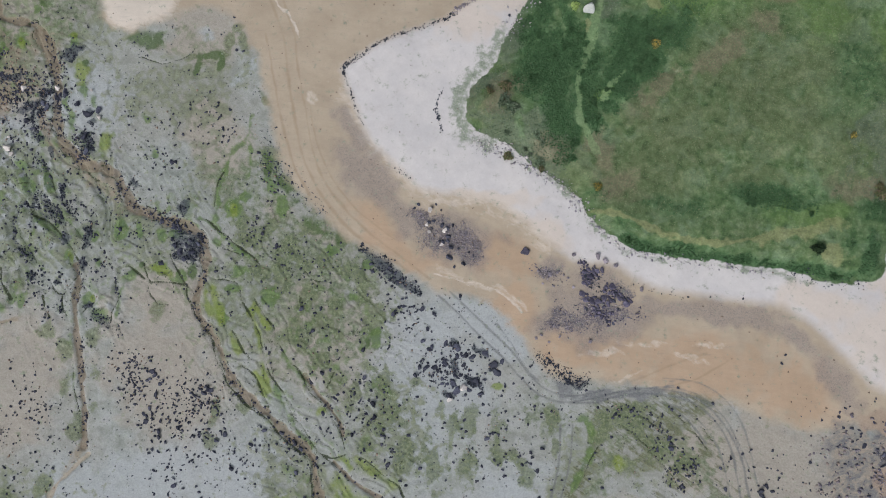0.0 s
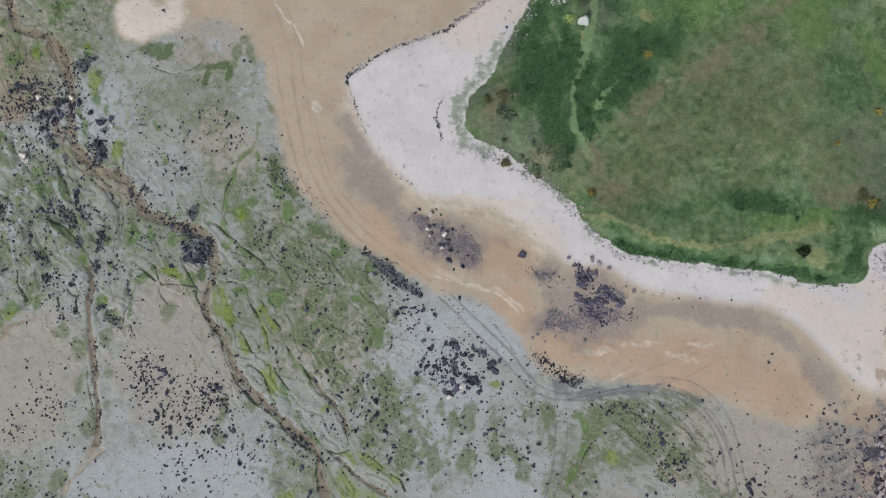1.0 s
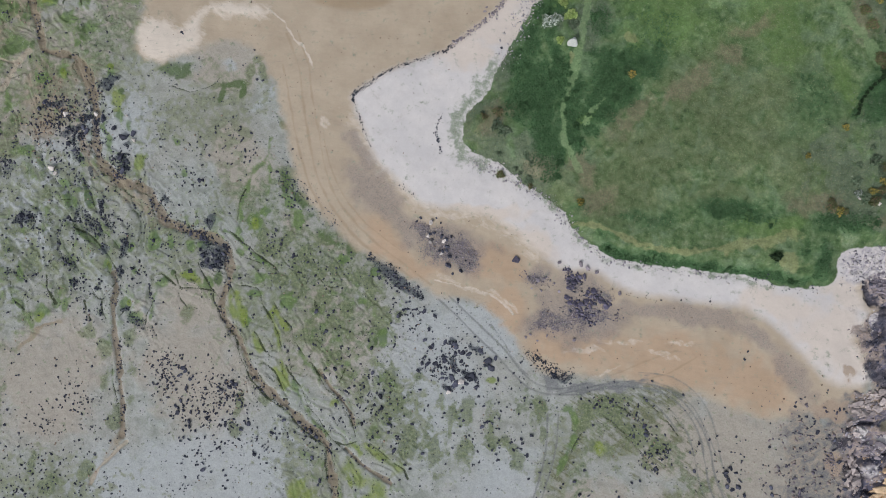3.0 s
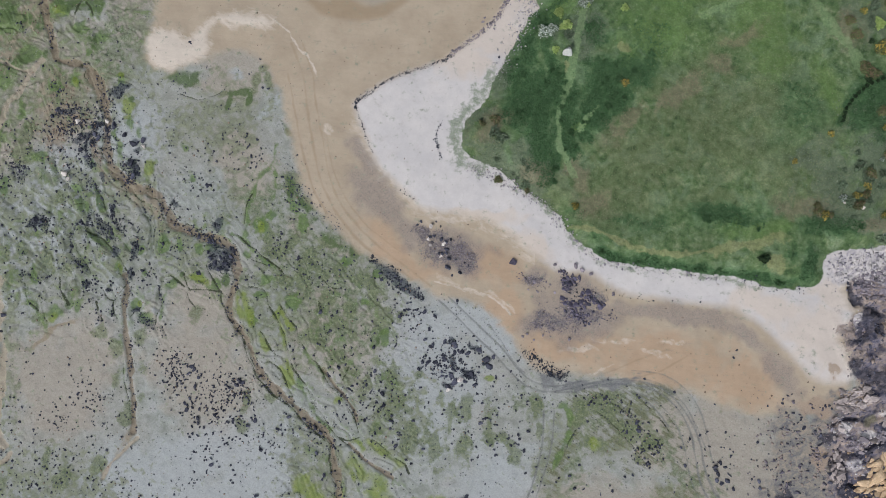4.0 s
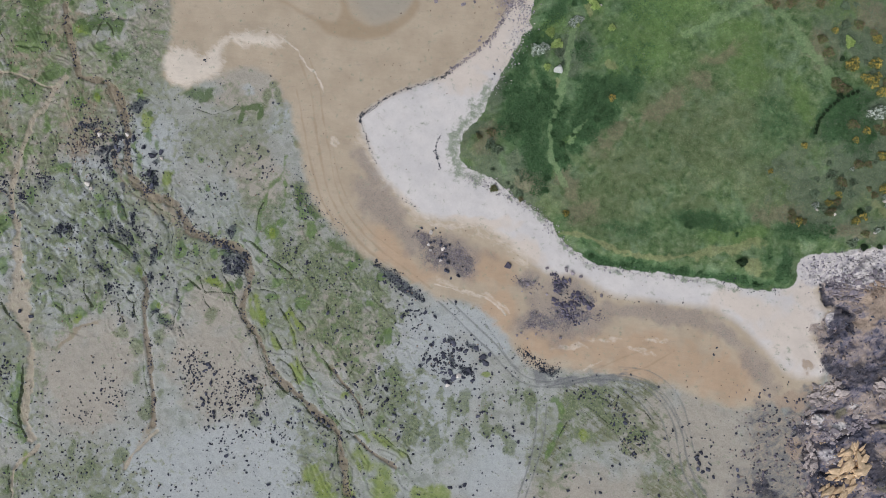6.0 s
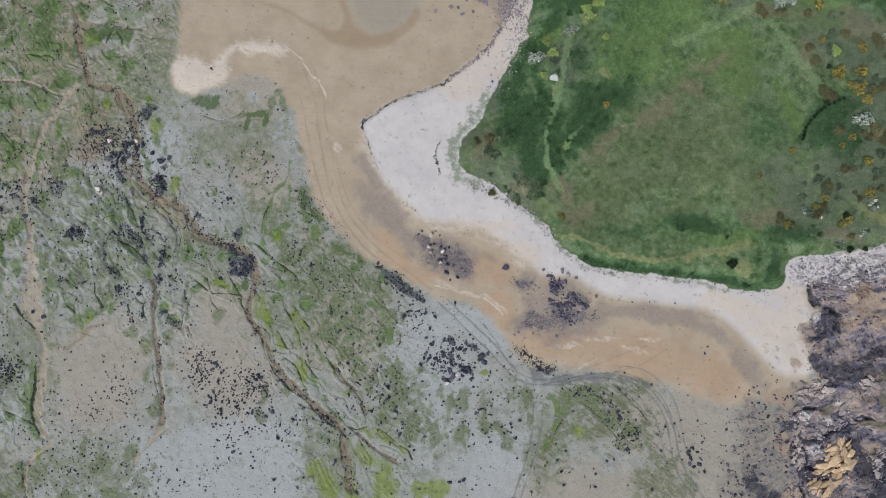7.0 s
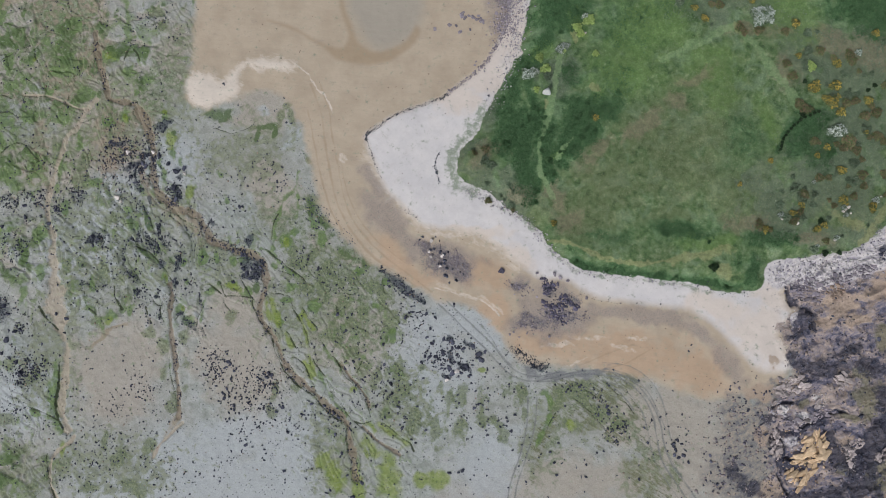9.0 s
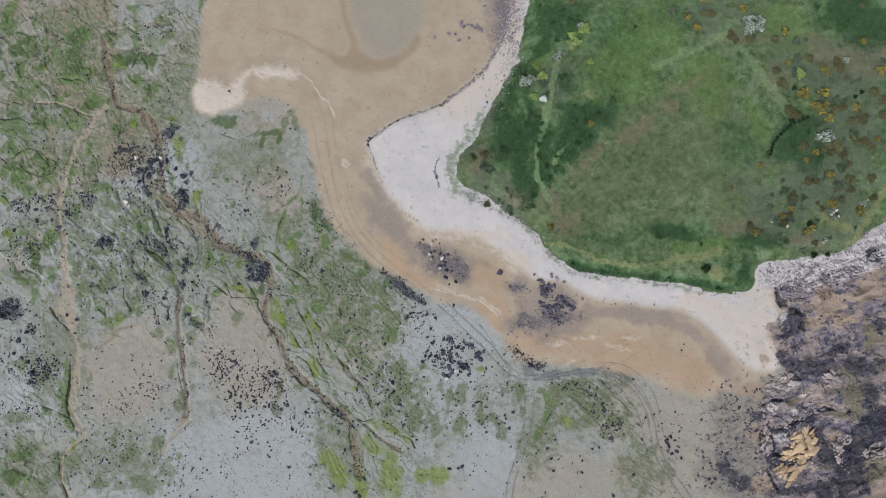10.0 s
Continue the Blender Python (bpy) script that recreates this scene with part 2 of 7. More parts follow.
    turf = k.mix(k.edge(k.attr("bare"), mid, 1.2, 0.3, 0.62), turf, k.mix(mid, rgb(118, 126, 86), rgb(146, 146, 108)))
    turf = k.tone(turf, k.noise(1.2, 5, 0.7, warp=0.5), 0.6)
    turf = k.tone(turf, k.noise(0.5, 4, 0.7, warp=0.6), 0.55)
    turf = k.mix(k.step(k.noise(0.8, 4, 0.7, (1.5, 0.8, 1), -40, 0.5), 0.6, 0.72, 0.5), turf, rgb(126, 140, 108))
    turf = k.tone(turf, k.noise(0.32, 3, 0.7), 0.7)
    turf = k.mix(k.step(k.noise(0.6, 3, 0.6, warp=0.4), 0.64, 0.72, 0.45), turf, rgb(134, 146, 118))
    turf = k.tone(k.tone(turf, k.noise(7.0, 3, 0.6, warp=1.0), 0.5), big, 0.4)
    c = k.mix(k.edge(k.attr("turf"), mid, 0.8, 0.14), c, turf)
    rough = k.math("SUBTRACT", 1.0, k.math("MULTIPLY", k.math("MAXIMUM", k.attr("sand"), k.attr("white")), k.math("SUBTRACT", 0.8, k.math("MAXIMUM", k.attr("turf"), k.attr("rock")))))
    c = k.mix(rough, c, k.tone(k.tone(k.tone(c, k.noise(0.3, 3, 0.7), 0.4), fine, 0.5), mid, 0.34))
    c = k.tone(c, k.noise(0.07, 2), 0.12)
    c = k.tone(c, big, 0.16)
    h = k.math("ADD", k.math("MULTIPLY", fine, 0.5), k.math("ADD", mid, k.math("MULTIPLY", ripple, 0.6)))
    return k.done(c, k.math("MULTIPLY", h, rough), 0.3, 0.06)


def rock_material(name, dark, light, patch=None, patch_amount=0.5):
    k = Nodes(name, 0.8)
    n, f = k.noise(0.35, 5, 0.65), k.noise(0.06, 3)
    c = k.mix(k.step(n, 0.3, 0.7), dark, light)
    if patch:
        c = k.mix(k.step(k.noise(0.5, 4), 1 - patch_amount, 1.15 - patch_amount), c, patch)
    c = k.tone(c, k.rand(), 0.5)
    c = k.tone(c, k.island(), 0.5)
    c = k.tone(c, f, 0.4)
    return k.done(c, k.math("ADD", n, k.math("MULTIPLY", f, 0.4)), 0.6, 0.04)


def leaf_material(name, *colours):
    k = Nodes(name, 0.75)
    c = k.ramp(k.island(), *colours)
    c = k.tone(c, k.rand(), 0.35)
    c = k.tone(c, k.noise(0.9, 3), 0.5)
    return k.done(c)


GROUND = ground_material()
ROCK_DARK = rock_material("weedy_dark_rock", rgb(54, 58, 72), rgb(88, 90, 104))
ROCK_GREY = rock_material("grey_rock", rgb(112, 108, 120), rgb(156, 148, 152), rgb(134, 122, 116), 0.45)
ROCK_BROWN = rock_material("brown_rock", rgb(112, 98, 88), rgb(158, 140, 126), rgb(80, 74, 74), 0.35)
ROCK_PALE = rock_material("pale_rock", rgb(142, 134, 134), rgb(182, 172, 168), rgb(112, 108, 116), 0.5)
ROCK_OCHRE = rock_material("ochre_rock", rgb(174, 150, 121), rgb(206, 184, 155), rgb(128, 110, 100), 0.48)
ROCK_SHELF = rock_material("lilac_grey_rock", rgb(66, 65, 84), rgb(110, 106, 122))
ROCK_BRIGHT = rock_material("bleached_rock", rgb(188, 182, 178), rgb(220, 214, 210), rgb(150, 144, 144), 0.35)
ROCK_CHALK = rock_material("white_boulder_stone", rgb(186, 190, 190), rgb(206, 210, 208), rgb(150, 156, 156), 0.3)


def mixed_rock(name, *colours):
    """Broken stone whose pieces differ in colour."""
    k = Nodes(name, 0.85)
    n, f = k.noise(0.4, 5, 0.65), k.noise(0.08, 3)
    c = k.ramp(k.math("ADD", k.math("MULTIPLY", k.island(), 0.75), k.math("MULTIPLY", n, 0.25)), *colours)
    return k.done(k.tone(c, f, 0.4), k.math("ADD", n, k.math("MULTIPLY", f, 0.4)), 0.6, 0.04)


ROCK_MIX = mixed_rock("broken_shore_rock", rgb(62, 62, 76), rgb(96, 94, 108), rgb(126, 120, 130), rgb(146, 136, 136), rgb(156, 142, 134), rgb(168, 156, 150))
COBBLE_MIX = mixed_rock("pale_cobbles", rgb(112, 110, 126), rgb(156, 152, 162), rgb(170, 168, 172), rgb(198, 194, 192), rgb(212, 208, 204))
WEED = rock_material("black_wrack", rgb(46, 52, 66), rgb(82, 87, 98))
LEAF_GORSE = leaf_material("gorse_green", rgb(78, 96, 64), rgb(102, 118, 78), rgb(128, 134, 94))
LEAF_BRACKEN = leaf_material("bracken_green", rgb(58, 92, 60), rgb(74, 107, 72), rgb(88, 119, 82))
LEAF_GRASS = leaf_material("grass_green", rgb(76, 102, 66), rgb(90, 114, 78), rgb(104, 124, 88))
LEAF_SCRUB = leaf_material("scrub_green", rgb(82, 105, 82), rgb(104, 123, 100), rgb(128, 140, 120))
LEAF_LIME = leaf_material("yellow_green_leaves", rgb(122, 150, 86), rgb(150, 174, 104), rgb(174, 190, 130))
LEAF_PALE = leaf_material("pale_blossom", rgb(146, 160, 150), rgb(176, 188, 180), rgb(206, 214, 208))
LEAF_DARK = leaf_material("dark_leaves", rgb(36, 54, 38), rgb(50, 70, 48), rgb(66, 88, 58))
FLOWER = leaf_material("gorse_flower", rgb(148, 138, 80), rgb(176, 158, 82), rgb(196, 176, 88))
FLOWER_RUST = leaf_material("rusty_flower", rgb(106, 100, 84), rgb(124, 112, 90), rgb(140, 124, 100))
BARK = rock_material("bark", rgb(60, 48, 38), rgb(92, 76, 60))
GRASS_DRY = leaf_material("dry_grass", rgb(108, 124, 86), rgb(126, 138, 100), rgb(140, 144, 112))

# ---- plan of the shore, in metres ----
HEADLAND = [(15.4, 58.9), (14.6, 56.9), (14.2, 55.0), (13.9, 52.2), (13.5, 49.9), (13.0, 48.2), (13.2, 46.8), (11.9, 45.8), (10.8, 43.6),
    (9.7, 41.6), (8.5, 39.6), (7.2, 37.2), (6.1, 35.3), (5.2, 32.9), (3.9, 30.7), (2.4, 29.3), (1.3, 27.8), (0.9, 25.8), (1.2, 23.9), (2.1, 22.5),
    (4.2, 21.7), (6.3, 20.6), (8.4, 19.3), (10.1, 17.7), (11.9, 16.3), (13.7, 15.0), (15.4, 13.7), (16.4, 11.9), (17.8, 10.1), (19.6, 8.6)]
HEADLAND += [(21.2, 7.3), (23.5, 6.4), (26.3, 6.1), (29.3, 5.6), (32.4, 5.0), (35.5, 4.6), (38.0, 4.2), (41.1, 3.9), (43.9, 3.6), (45.7, 2.8),
    (47.6, 2.2), (49.6, 2.1), (51.7, 2.3), (53.4, 2.6), (54.4, 3.7), (54.8, 5.4), (55.3, 7.2), (56.6, 7.9), (59.2, 8.1), (61.9, 8.5), (65.0, 8.8),
    (67.3, 9.0), (70.1, 9.4), (72.2, 10.4), (74.3, 11.7), (76.9, 13.8), (79.2, 15.4)]
HEADLAND += [(87.0, 21.4), (99.9, 30.6), (165.7, 44.1), (187.6, 199.3), (27.7, 210.1), (18.7, 93.7), (16.3, 65.7)]
SAND = [(-48.6, 96.1), (-48.0, 60.6), (-48.9, 54.9), (-48.8, 49.2), (-48.9, 45.2), (-49.5, 43.0), (-49.8, 39.5), (-48.1, 37.8), (-45.2, 37.2),
    (-43.0, 38.2), (-40.2, 39.4), (-38.0, 40.4), (-35.5, 40.8), (-32.5, 39.8), (-30.0, 37.8), (-28.3, 34.5), (-27.6, 32.2), (-27.2, 30.7), (-26.1, 27.4),
    (-25.5, 23.3), (-24.7, 19.8), (-23.2, 16.7), (-21.1, 14.2), (-18.4, 11.4), (-15.8, 9.0), (-12.6, 7.0), (-9.1, 5.3), (-5.9, 3.5), (-3.8, 1.8),
    (-1.8, 1.1), (1.3, 0.5), (3.8, -0.3)]
SAND += [(5.9, -2.1), (7.5, -4.2), (8.9, -6.2), (10.4, -8.3), (12.5, -9.8), (15.2, -10.4), (18.3, -10.3), (21.3, -10.4), (25.4, -11.4),
    (29.4, -11.9), (32.6, -12.7), (36.4, -13.6), (39.4, -15.0), (43.2, -16.1), (46.4, -16.3), (49.4, -15.8), (52.0, -16.1), (53.1, -18.1),
    (55.2, -16.1), (57.6, -12.1), (59.8, -6.1), (61.2, -0.0), (63.6, 6.1), (56.8, 11.4), (31.1, 11.7), (16.9, 25.8), (5.5, 36.8), (23.1, 93.5)]
WHITE = [(-16.0, 31.8), (-14.1, 33.1), (-11.5, 34.9), (-8.7, 36.1), (-5.4, 37.2), (-2.4, 38.2), (-0.7, 39.5), (1.9, 41.4), (4.1, 43.0),
    (6.3, 45.2), (7.7, 47.4), (9.1, 49.6), (10.3, 52.3), (11.1, 55.6), (11.7, 59.0), (12.5, 65.8), (17.6, 93.7), (34.2, 93.1), (21.8, 47.5),
    (10.7, 31.3), (20.8, 15.0), (36.2, 9.6), (54.7, 10.4), (63.8, 10.2)]
WHITE += [(63.6, 7.1), (61.1, 5.5), (59.2, 4.7), (58.0, 3.8), (57.5, 2.1), (58.5, 0.0), (58.6, -2.2), (57.5, -4.1), (56.4, -5.3), (57.4, -6.5),
    (57.6, -8.3), (58.5, -10.3), (57.5, -11.5), (54.9, -11.6), (52.5, -10.8), (50.6, -9.0), (48.7, -6.8), (47.0, -5.0), (45.4, -3.3),
    (43.5, -1.9), (41.4, -0.7), (38.8, -0.3), (34.8, 0.3), (30.7, 0.9), (26.6, 1.5), (23.6, 2.4), (21.0, 4.4), (19.0, 5.1), (16.6, 5.0)]
WHITE += [(14.3, 5.7), (11.9, 7.8), (9.4, 10.1), (7.2, 11.9), (4.6, 13.2), (0.9, 14.1), (-2.7, 14.5), (-5.1, 15.2), (-6.5, 16.3), (-8.3, 17.9),
    (-10.1, 19.7), (-11.7, 21.3), (-13.1, 23.6), (-14.1, 26.3), (-15.0, 28.5), (-15.9, 30.7)]
SPIT = [(-49.9, 41.3), (-49.4, 43.8), (-47.6, 44.6), (-45.0, 43.9), (-43.1, 42.5), (-41.2, 44.2), (-39.0, 45.9), (-37.2, 46.8), (-32.4, 46.8),
    (-29.5, 46.0), (-29.0, 44.9), (-32.4, 44.4), (-35.7, 44.8), (-37.7, 45.4), (-39.0, 44.5), (-40.0, 42.5), (-39.3, 40.9), (-41.6, 38.9),
    (-43.8, 37.9), (-46.5, 37.4), (-48.7, 38.4)]
POOL = [(-20.3, 83.1), (-19.3, 57.5), (-18.2, 54.3), (-17.0, 51.6), (-15.3, 49.1), (-12.5, 47.9), (-9.9, 48.6), (-7.3, 50.6), (-5.6, 53.6),
    (-4.8, 59.4), (-3.7, 82.6)]
POOL_RIM = [(-34.7, 54.3), (-28.1, 51.4), (-23.7, 48.4), (-21.5, 46.4), (-17.1, 45.4), (-12.5, 45.4), (-8.8, 47.6), (-5.8, 50.6), (-6.4, 52.5),
    (-8.2, 50.0), (-10.6, 48.3), (-14.5, 47.7), (-17.1, 49.3), (-18.6, 53.0), (-20.2, 57.6), (-21.1, 66.8), (-22.2, 66.8), (-20.8, 56.4),
    (-19.1, 51.2), (-20.2, 48.7), (-22.6, 49.0), (-25.9, 50.4), (-29.8, 52.8)]
OUTCROP = [(57.6, 4.1), (61.6, 6.5), (64.7, 7.9), (67.8, 8.5), (71.9, 9.5), (76.1, 11.7), (82.5, 16.2), (113.4, 24.0), (105.4, -54.4),
    (73.1, -54.5), (63.5, -41.4), (59.0, -35.7), (55.2, -32.8), (54.0, -27.9), (54.8, -22.0), (54.6, -17.6), (57.4, -15.1), (59.4, -12.1),
    (59.0, -9.1), (58.0, -6.1), (57.1, -4.7), (59.0, -2.6), (59.6, -0.0)]
COBBLES = [(55.5, 7.2), (59.2, 8.0), (65.8, 8.7), (71.9, 10.1), (76.2, 13.0), (82.6, 17.2), (86.4, 14.1), (77.8, 6.9), (71.6, 4.8), (65.4, 3.0),
    (61.4, 4.1), (58.5, 3.1), (55.8, 3.1)]

# patches: place, half lengths and turn
BEIGE = [(-65.3, 38.3, 9.8, 8.7, 0), (-73.7, 27.4, 7.6, 6.5, 0), (-52.3, 47.0, 4.4, 7.7, 0), (-37.2, 34.9, 5.4, 1.5, 0),
    (-34.3, 24.5, 3.6, 4.3, 0), (-31.5, 19.0, 3.2, 4.3, 0), (-24.0, 12.5, 2.3, 1.3, -30), (-18.6, 8.7, 3.6, 0.9, -35),
    (-21.3, 0.4, 1.7, 3.6, -20), (-15.0, -5.4, 5.2, 3.1, 0), (-82.7, 30.3, 4.4, 0.9, 30), (-74.8, 27.4, 2.2, 3.3, 0), (-68.7, 39.5, 3.3, 0.9, 30),
    (38.8, -23.9, 7.1, 11.1, 0), (31.9, -19.9, 6.1, 6.1, 0), (48.7, -25.0, 6.0, 9.1, 0)] + [(7.4, -31.7, 9.1, 4.0, 0),
    (-61.9, -9.1, 9.5, 7.1, 20), (-60.0, -15.3, 6.3, 4.2, 0), (-39.6, -10.3, 7.8, 10.4, 25), (-39.2, -1.0, 5.3, 4.2, 0),
    (-76.0, 54.4, 12.2, 7.8, 0), (-81.2, 44.3, 9.9, 4.4, 30), (-61.1, 28.2, 4.3, 7.6, -10), (-17.0, -5.4, 9.4, 6.2, 0),
    (-34.5, 42.1, 6.5, 5.4, 0), (21.5, -29.8, 12.1, 5.1, 0), (46.5, -28.9, 5.0, 11.0, 10), (-35.6, 37.7, 5.4, 4.3, 0)]
BROWN = [(-63.1, -4.1, 4.2, 0.5, 28), (-63.3, 28.3, 2.4, 6.5, -10), (-73.9, 56.7, 7.8, 5.5, 0), (-56.5, 23.8, 1.1, 6.5, 15),
    (-50.3, 16.6, 7.5, 1.3, -38), (-74.4, 43.0, 5.5, 4.4, 0), (-58.6, 36.5, 3.3, 2.2, -30)]
BLUISH = [(-57.4, -31.5, 13.4, 4.7, 0), (-39.8, -22.6, 8.3, 4.1, 0), (-34.5, -30.6, 10.2, 5.1, 0), (-77.1, -15.2, 7.3, 6.3, 0),
    (-46.0, -28.6, 12.4, 7.2, 0), (-29.4, -25.6, 7.2, 8.2, 0), (-66.5, 13.1, 11.8, 6.4, 20), (-51.7, 27.0, 5.4, 6.5, 0),
    (-4.6, -9.6, 7.2, 11.4, 0), (5.4, -27.7, 6.1, 7.1, 0), (-61.9, 22.2, 4.8, 4.3, 0), (3.8, -3.5, 6.2, 3.1, -40)]
BROWN += [
    (-74.8, 54.3, 7.3, 4.8, 0), (-63.9, 32.1, 3.8, 5.8, 0), (-67.3, 47.3, 3.8, 3.6, 0), (-76.9, 30.7, 1.5, 5.8, 0), (-80.9, 40.3, 5.2, 1, 0), (-85.3, 59.2, 3.1, 1.7, 0),
]
BLUISH += [
    (-29.6, 31.8, 1.5, 0.6, 30), (-35, 36.4, 0.9, 0.7, 0), (-30.9, 30.3, 0.9, 0.6, 30),
]
VEIL = [(-64.4, 16.3, 20.4, 8.6, 8), (-53.3, 7.6, 9.6, 5.3, 30), (-62.0, 39.3, 13.1, 10.9, 0), (-38.7, 28.9, 9.7, 6.5, 0),
    (-73.9, 32.9, 10.9, 7.6, 0), (-22.3, 0.9, 12.6, 11.5, 30), (-17.1, 7.1, 9.5, 5.3, -30), (-79.1, 47.6, 12.1, 14.3, 0),
    (-80.4, 29.7, 8.7, 9.8, 0), (-67.6, 40.6, 8.7, 7.7, 0), (-60.9, 8.7, 13.8, 8.5, 30), (-42.6, 8.5, 6.4, 6.4, 0), (-8.8, -15.7, 6.2, 7.2, -20),
    (26.0, -17.9, 6.1, 4.1, 35), (-73.1, -9.0, 6.3, 12.6, 0), (-60.6, -28.5, 11.4, 6.2, 0)] + [(-21.1, -24.7, 6.2, 9.2, 20),
    (-77.4, -29.5, 8.3, 6.2, 0), (-51.1, 43.6, 6.5, 13.1, 0), (32.6, -29.8, 5.0, 6.0, 0), (-32.0, 15.8, 5.3, 5.3, 0),
    (15.7, -22.8, 3.1, 10.2, -12)]
HUMMOCKS = [(-79.2, 48.8, 16.6, 16.6, 0), (-80.3, 27.5, 8.7, 7.6, 0), (-59.1, 50.6, 6.6, 11.0, 0), (-81.7, 11.2, 6.4, 7.5, 0),
    (-79.5, -29.5, 7.3, 6.2, 0)]
RIBS = [(-59.9, 10.9, 14.9, 8.0, 30), (-49.9, 1.2, 5.3, 6.3, 0), (-75.2, 13.2, 8.6, 5.4, 0), (-64.6, 20.6, 8.6, 4.3, 0), (-80.6, -9.0, 3.2, 4.2, 0)]
MARSH = [(-58.8, 9.8, 18.1, 9.6, 30), (-21.2, -4.3, 11.5, 14.6, 25), (-77.9, 46.5, 18.7, 18.7, 0), (-80.2, 24.2, 11.9, 9.7, 0),
    (-60.4, 24.9, 10.8, 10.8, 0), (-81.3, 3.7, 7.5, 8.5, 0), (-69.3, 2.5, 6.4, 5.3, 0), (-40.5, 8.5, 8.5, 7.4, 0), (-74.8, -17.3, 7.3, 6.3, 0),
    (-17.0, -23.7, 9.2, 11.3, 20), (-79.5, -30.5, 8.3, 6.2, 0), (-51.3, 50.4, 5.5, 11.0, 0), (-49.9, -0.9, 5.3, 6.3, 0)]
STRAND = [(33.3, -24.4, 8.1, 2.0, -52), (25.0, -15.9, 8.2, 4.3, 32), (28.8, -21.9, 6.1, 3.0, 38), (18.9, -14.8, 4.1, 2.7, 0),
    (20.0, -13.8, 6.1, 1.6, 0), (15.7, -21.8, 1.2, 9.2, -12), (33.5, -30.8, 3.0, 5.0, 30)]
FELT = [(32.3, -23.4, 8.5, 1.6, -50), (27.9, -19.9, 6.1, 1.6, -44), (-22.3, 5.1, 9.5, 8.4, 20), (-17.0, 0.8, 6.3, 7.3, 30),
    (-25.6, 11.5, 6.3, 5.3, -30), (-11.8, -4.4, 3.1, 5.2, 10), (-17.0, -5.4, 7.3, 6.2, 0), (-29.9, 15.8, 5.3, 4.2, 0),
    (-7.2, -14.7, 0.9, 3.7, -18), (-4.7, -18.2, 0.8, 4.3, -14), (-2.0, -19.2, 0.7, 3.9, -10), (-10.8, -10.6, 1.2, 3.3, -15),
    (-9.2, -16.1, 0.8, 2.5, -20), (-6.0, -11.1, 1.0, 2.1, 0), (-11.9, -18.1, 1.0, 1.6, 0),
    (1.0, -20.3, 1.1, 4.7, -10)] + [(5.2, -19.3, 0.9, 4.1, -8), (6.9, -19.6, 0.6, 1.6, 6), (7.8, -22.4, 0.6, 1.6, 8), (-0.5, -15.7, 0.8, 1.6, 0),
    (10.2, -16.3, 0.9, 2.0, 16), (19.9, -15.9, 5.1, 3.1, 0), (-76.0, 54.4, 12.2, 7.8, 0), (-81.0, 40.9, 9.9, 6.6, 0), (-55.5, 42.6, 4.4, 6.6, 0),
    (18.2, -22.8, 1.4, 6.1, -12), (9.8, -14.8, 3.1, 2.1, 0)]
WEED_PATCH = [(-37.4, 7.2, 1.5, 1.5, 0), (-35.8, 6.9, 1.5, 1.2, -30), (-36.7, 5.5, 1.5, 0.8, 0), (-35.1, 8.0, 0.8, 0.6, 0),
    (-0.4, -9.6, 0.5, 1.2, 0), (2.9, -7.0, 0.9, 0.4, -20), (4.4, -8.7, 0.7, 0.6, 0), (-0.6, -6.2, 0.8, 0.4, 20), (-1.3, -12.1, 0.8, 0.5, 0),
    (1.8, -10.7, 0.9, 0.4, -20), (-83.3, 1.0, 3.0, 3.0, 0), (-8.6, 4.1, 5.2, 1.0, -34), (12.4, -9.1, 2.7, 0.8, -35), (15.0, -10.3, 1.6, 0.5, 0),
    (17.2, 3.0, 1.0, 2.1, 20), (20.4, 1.3, 1.7, 1.0, -30)] + [(-58.2, 25.4, 0.6, 2.8, -10), (-57.6, 22.2, 1.1, 0.5, 30),
    (-66.5, 13.3, 1.3, 0.7, 0), (-50.1, 8.6, 0.5, 2.5, 10), (-51.0, 21.3, 0.8, 0.9, 0)]
WEED_PATCH += [
    (-62.3, 31.5, 1.6, 0.7, 0), (-58.8, 26.6, 2.2, 1, 20), (-57.3, 28.6, 1.2, 0.6, 0), (-51.4, 22.2, 0.9, 0.6, 0), (-50.9, 19.8, 0.7, 0.7, 0), (-56, 20.3, 0.6, 0.9, 0),
    (-54.1, 14.8, 0.6, 1, 20), (-53, 8.6, 1, 0.6, 0), (-50.1, 5.5, 0.6, 1, 0), (-57.3, 3.2, 0.9, 0.7, 0), (-49, -0.5, 0.7, 0.4, 30), (-54, 34.2, 1.5, 0.5, 20),
    (-57.1, 25, 1, 0.6, 0), (-50.7, 24.6, 1, 0.6, 20), (-37.7, 12.4, 0.9, 0.9, 0), (-44.8, 15.5, 0.9, 0.6, -40), (-53.4, 2.5, 0.6, 0.4, 0),
]
GRAVEL = [(-0.2, 8.0, 4.6, 3.4, -20), (-11.8, 16.1, 5.5, 2.8, -42), (-6.5, 11.2, 3.2, 2.3, -40), (17.3, -0.1, 4.1, 5.2, 0),
    (16.2, -3.1, 4.1, 2.3, 0), (11.7, 4.2, 2.5, 1.7, -10), (21.4, -2.2, 4.1, 2.1, 0), (31.6, -1.3, 10.3, 1.5, -3), (43.2, -4.9, 4.1, 1.4, -42),
    (48.0, -10.0, 4.6, 1.6, -50), (-14.9, 23.1, 3.8, 1.5, -58), (13.1, -3.1, 3.7, 1.7, 0), (9.0, 54.5, 2.6, 6.5, 10)]
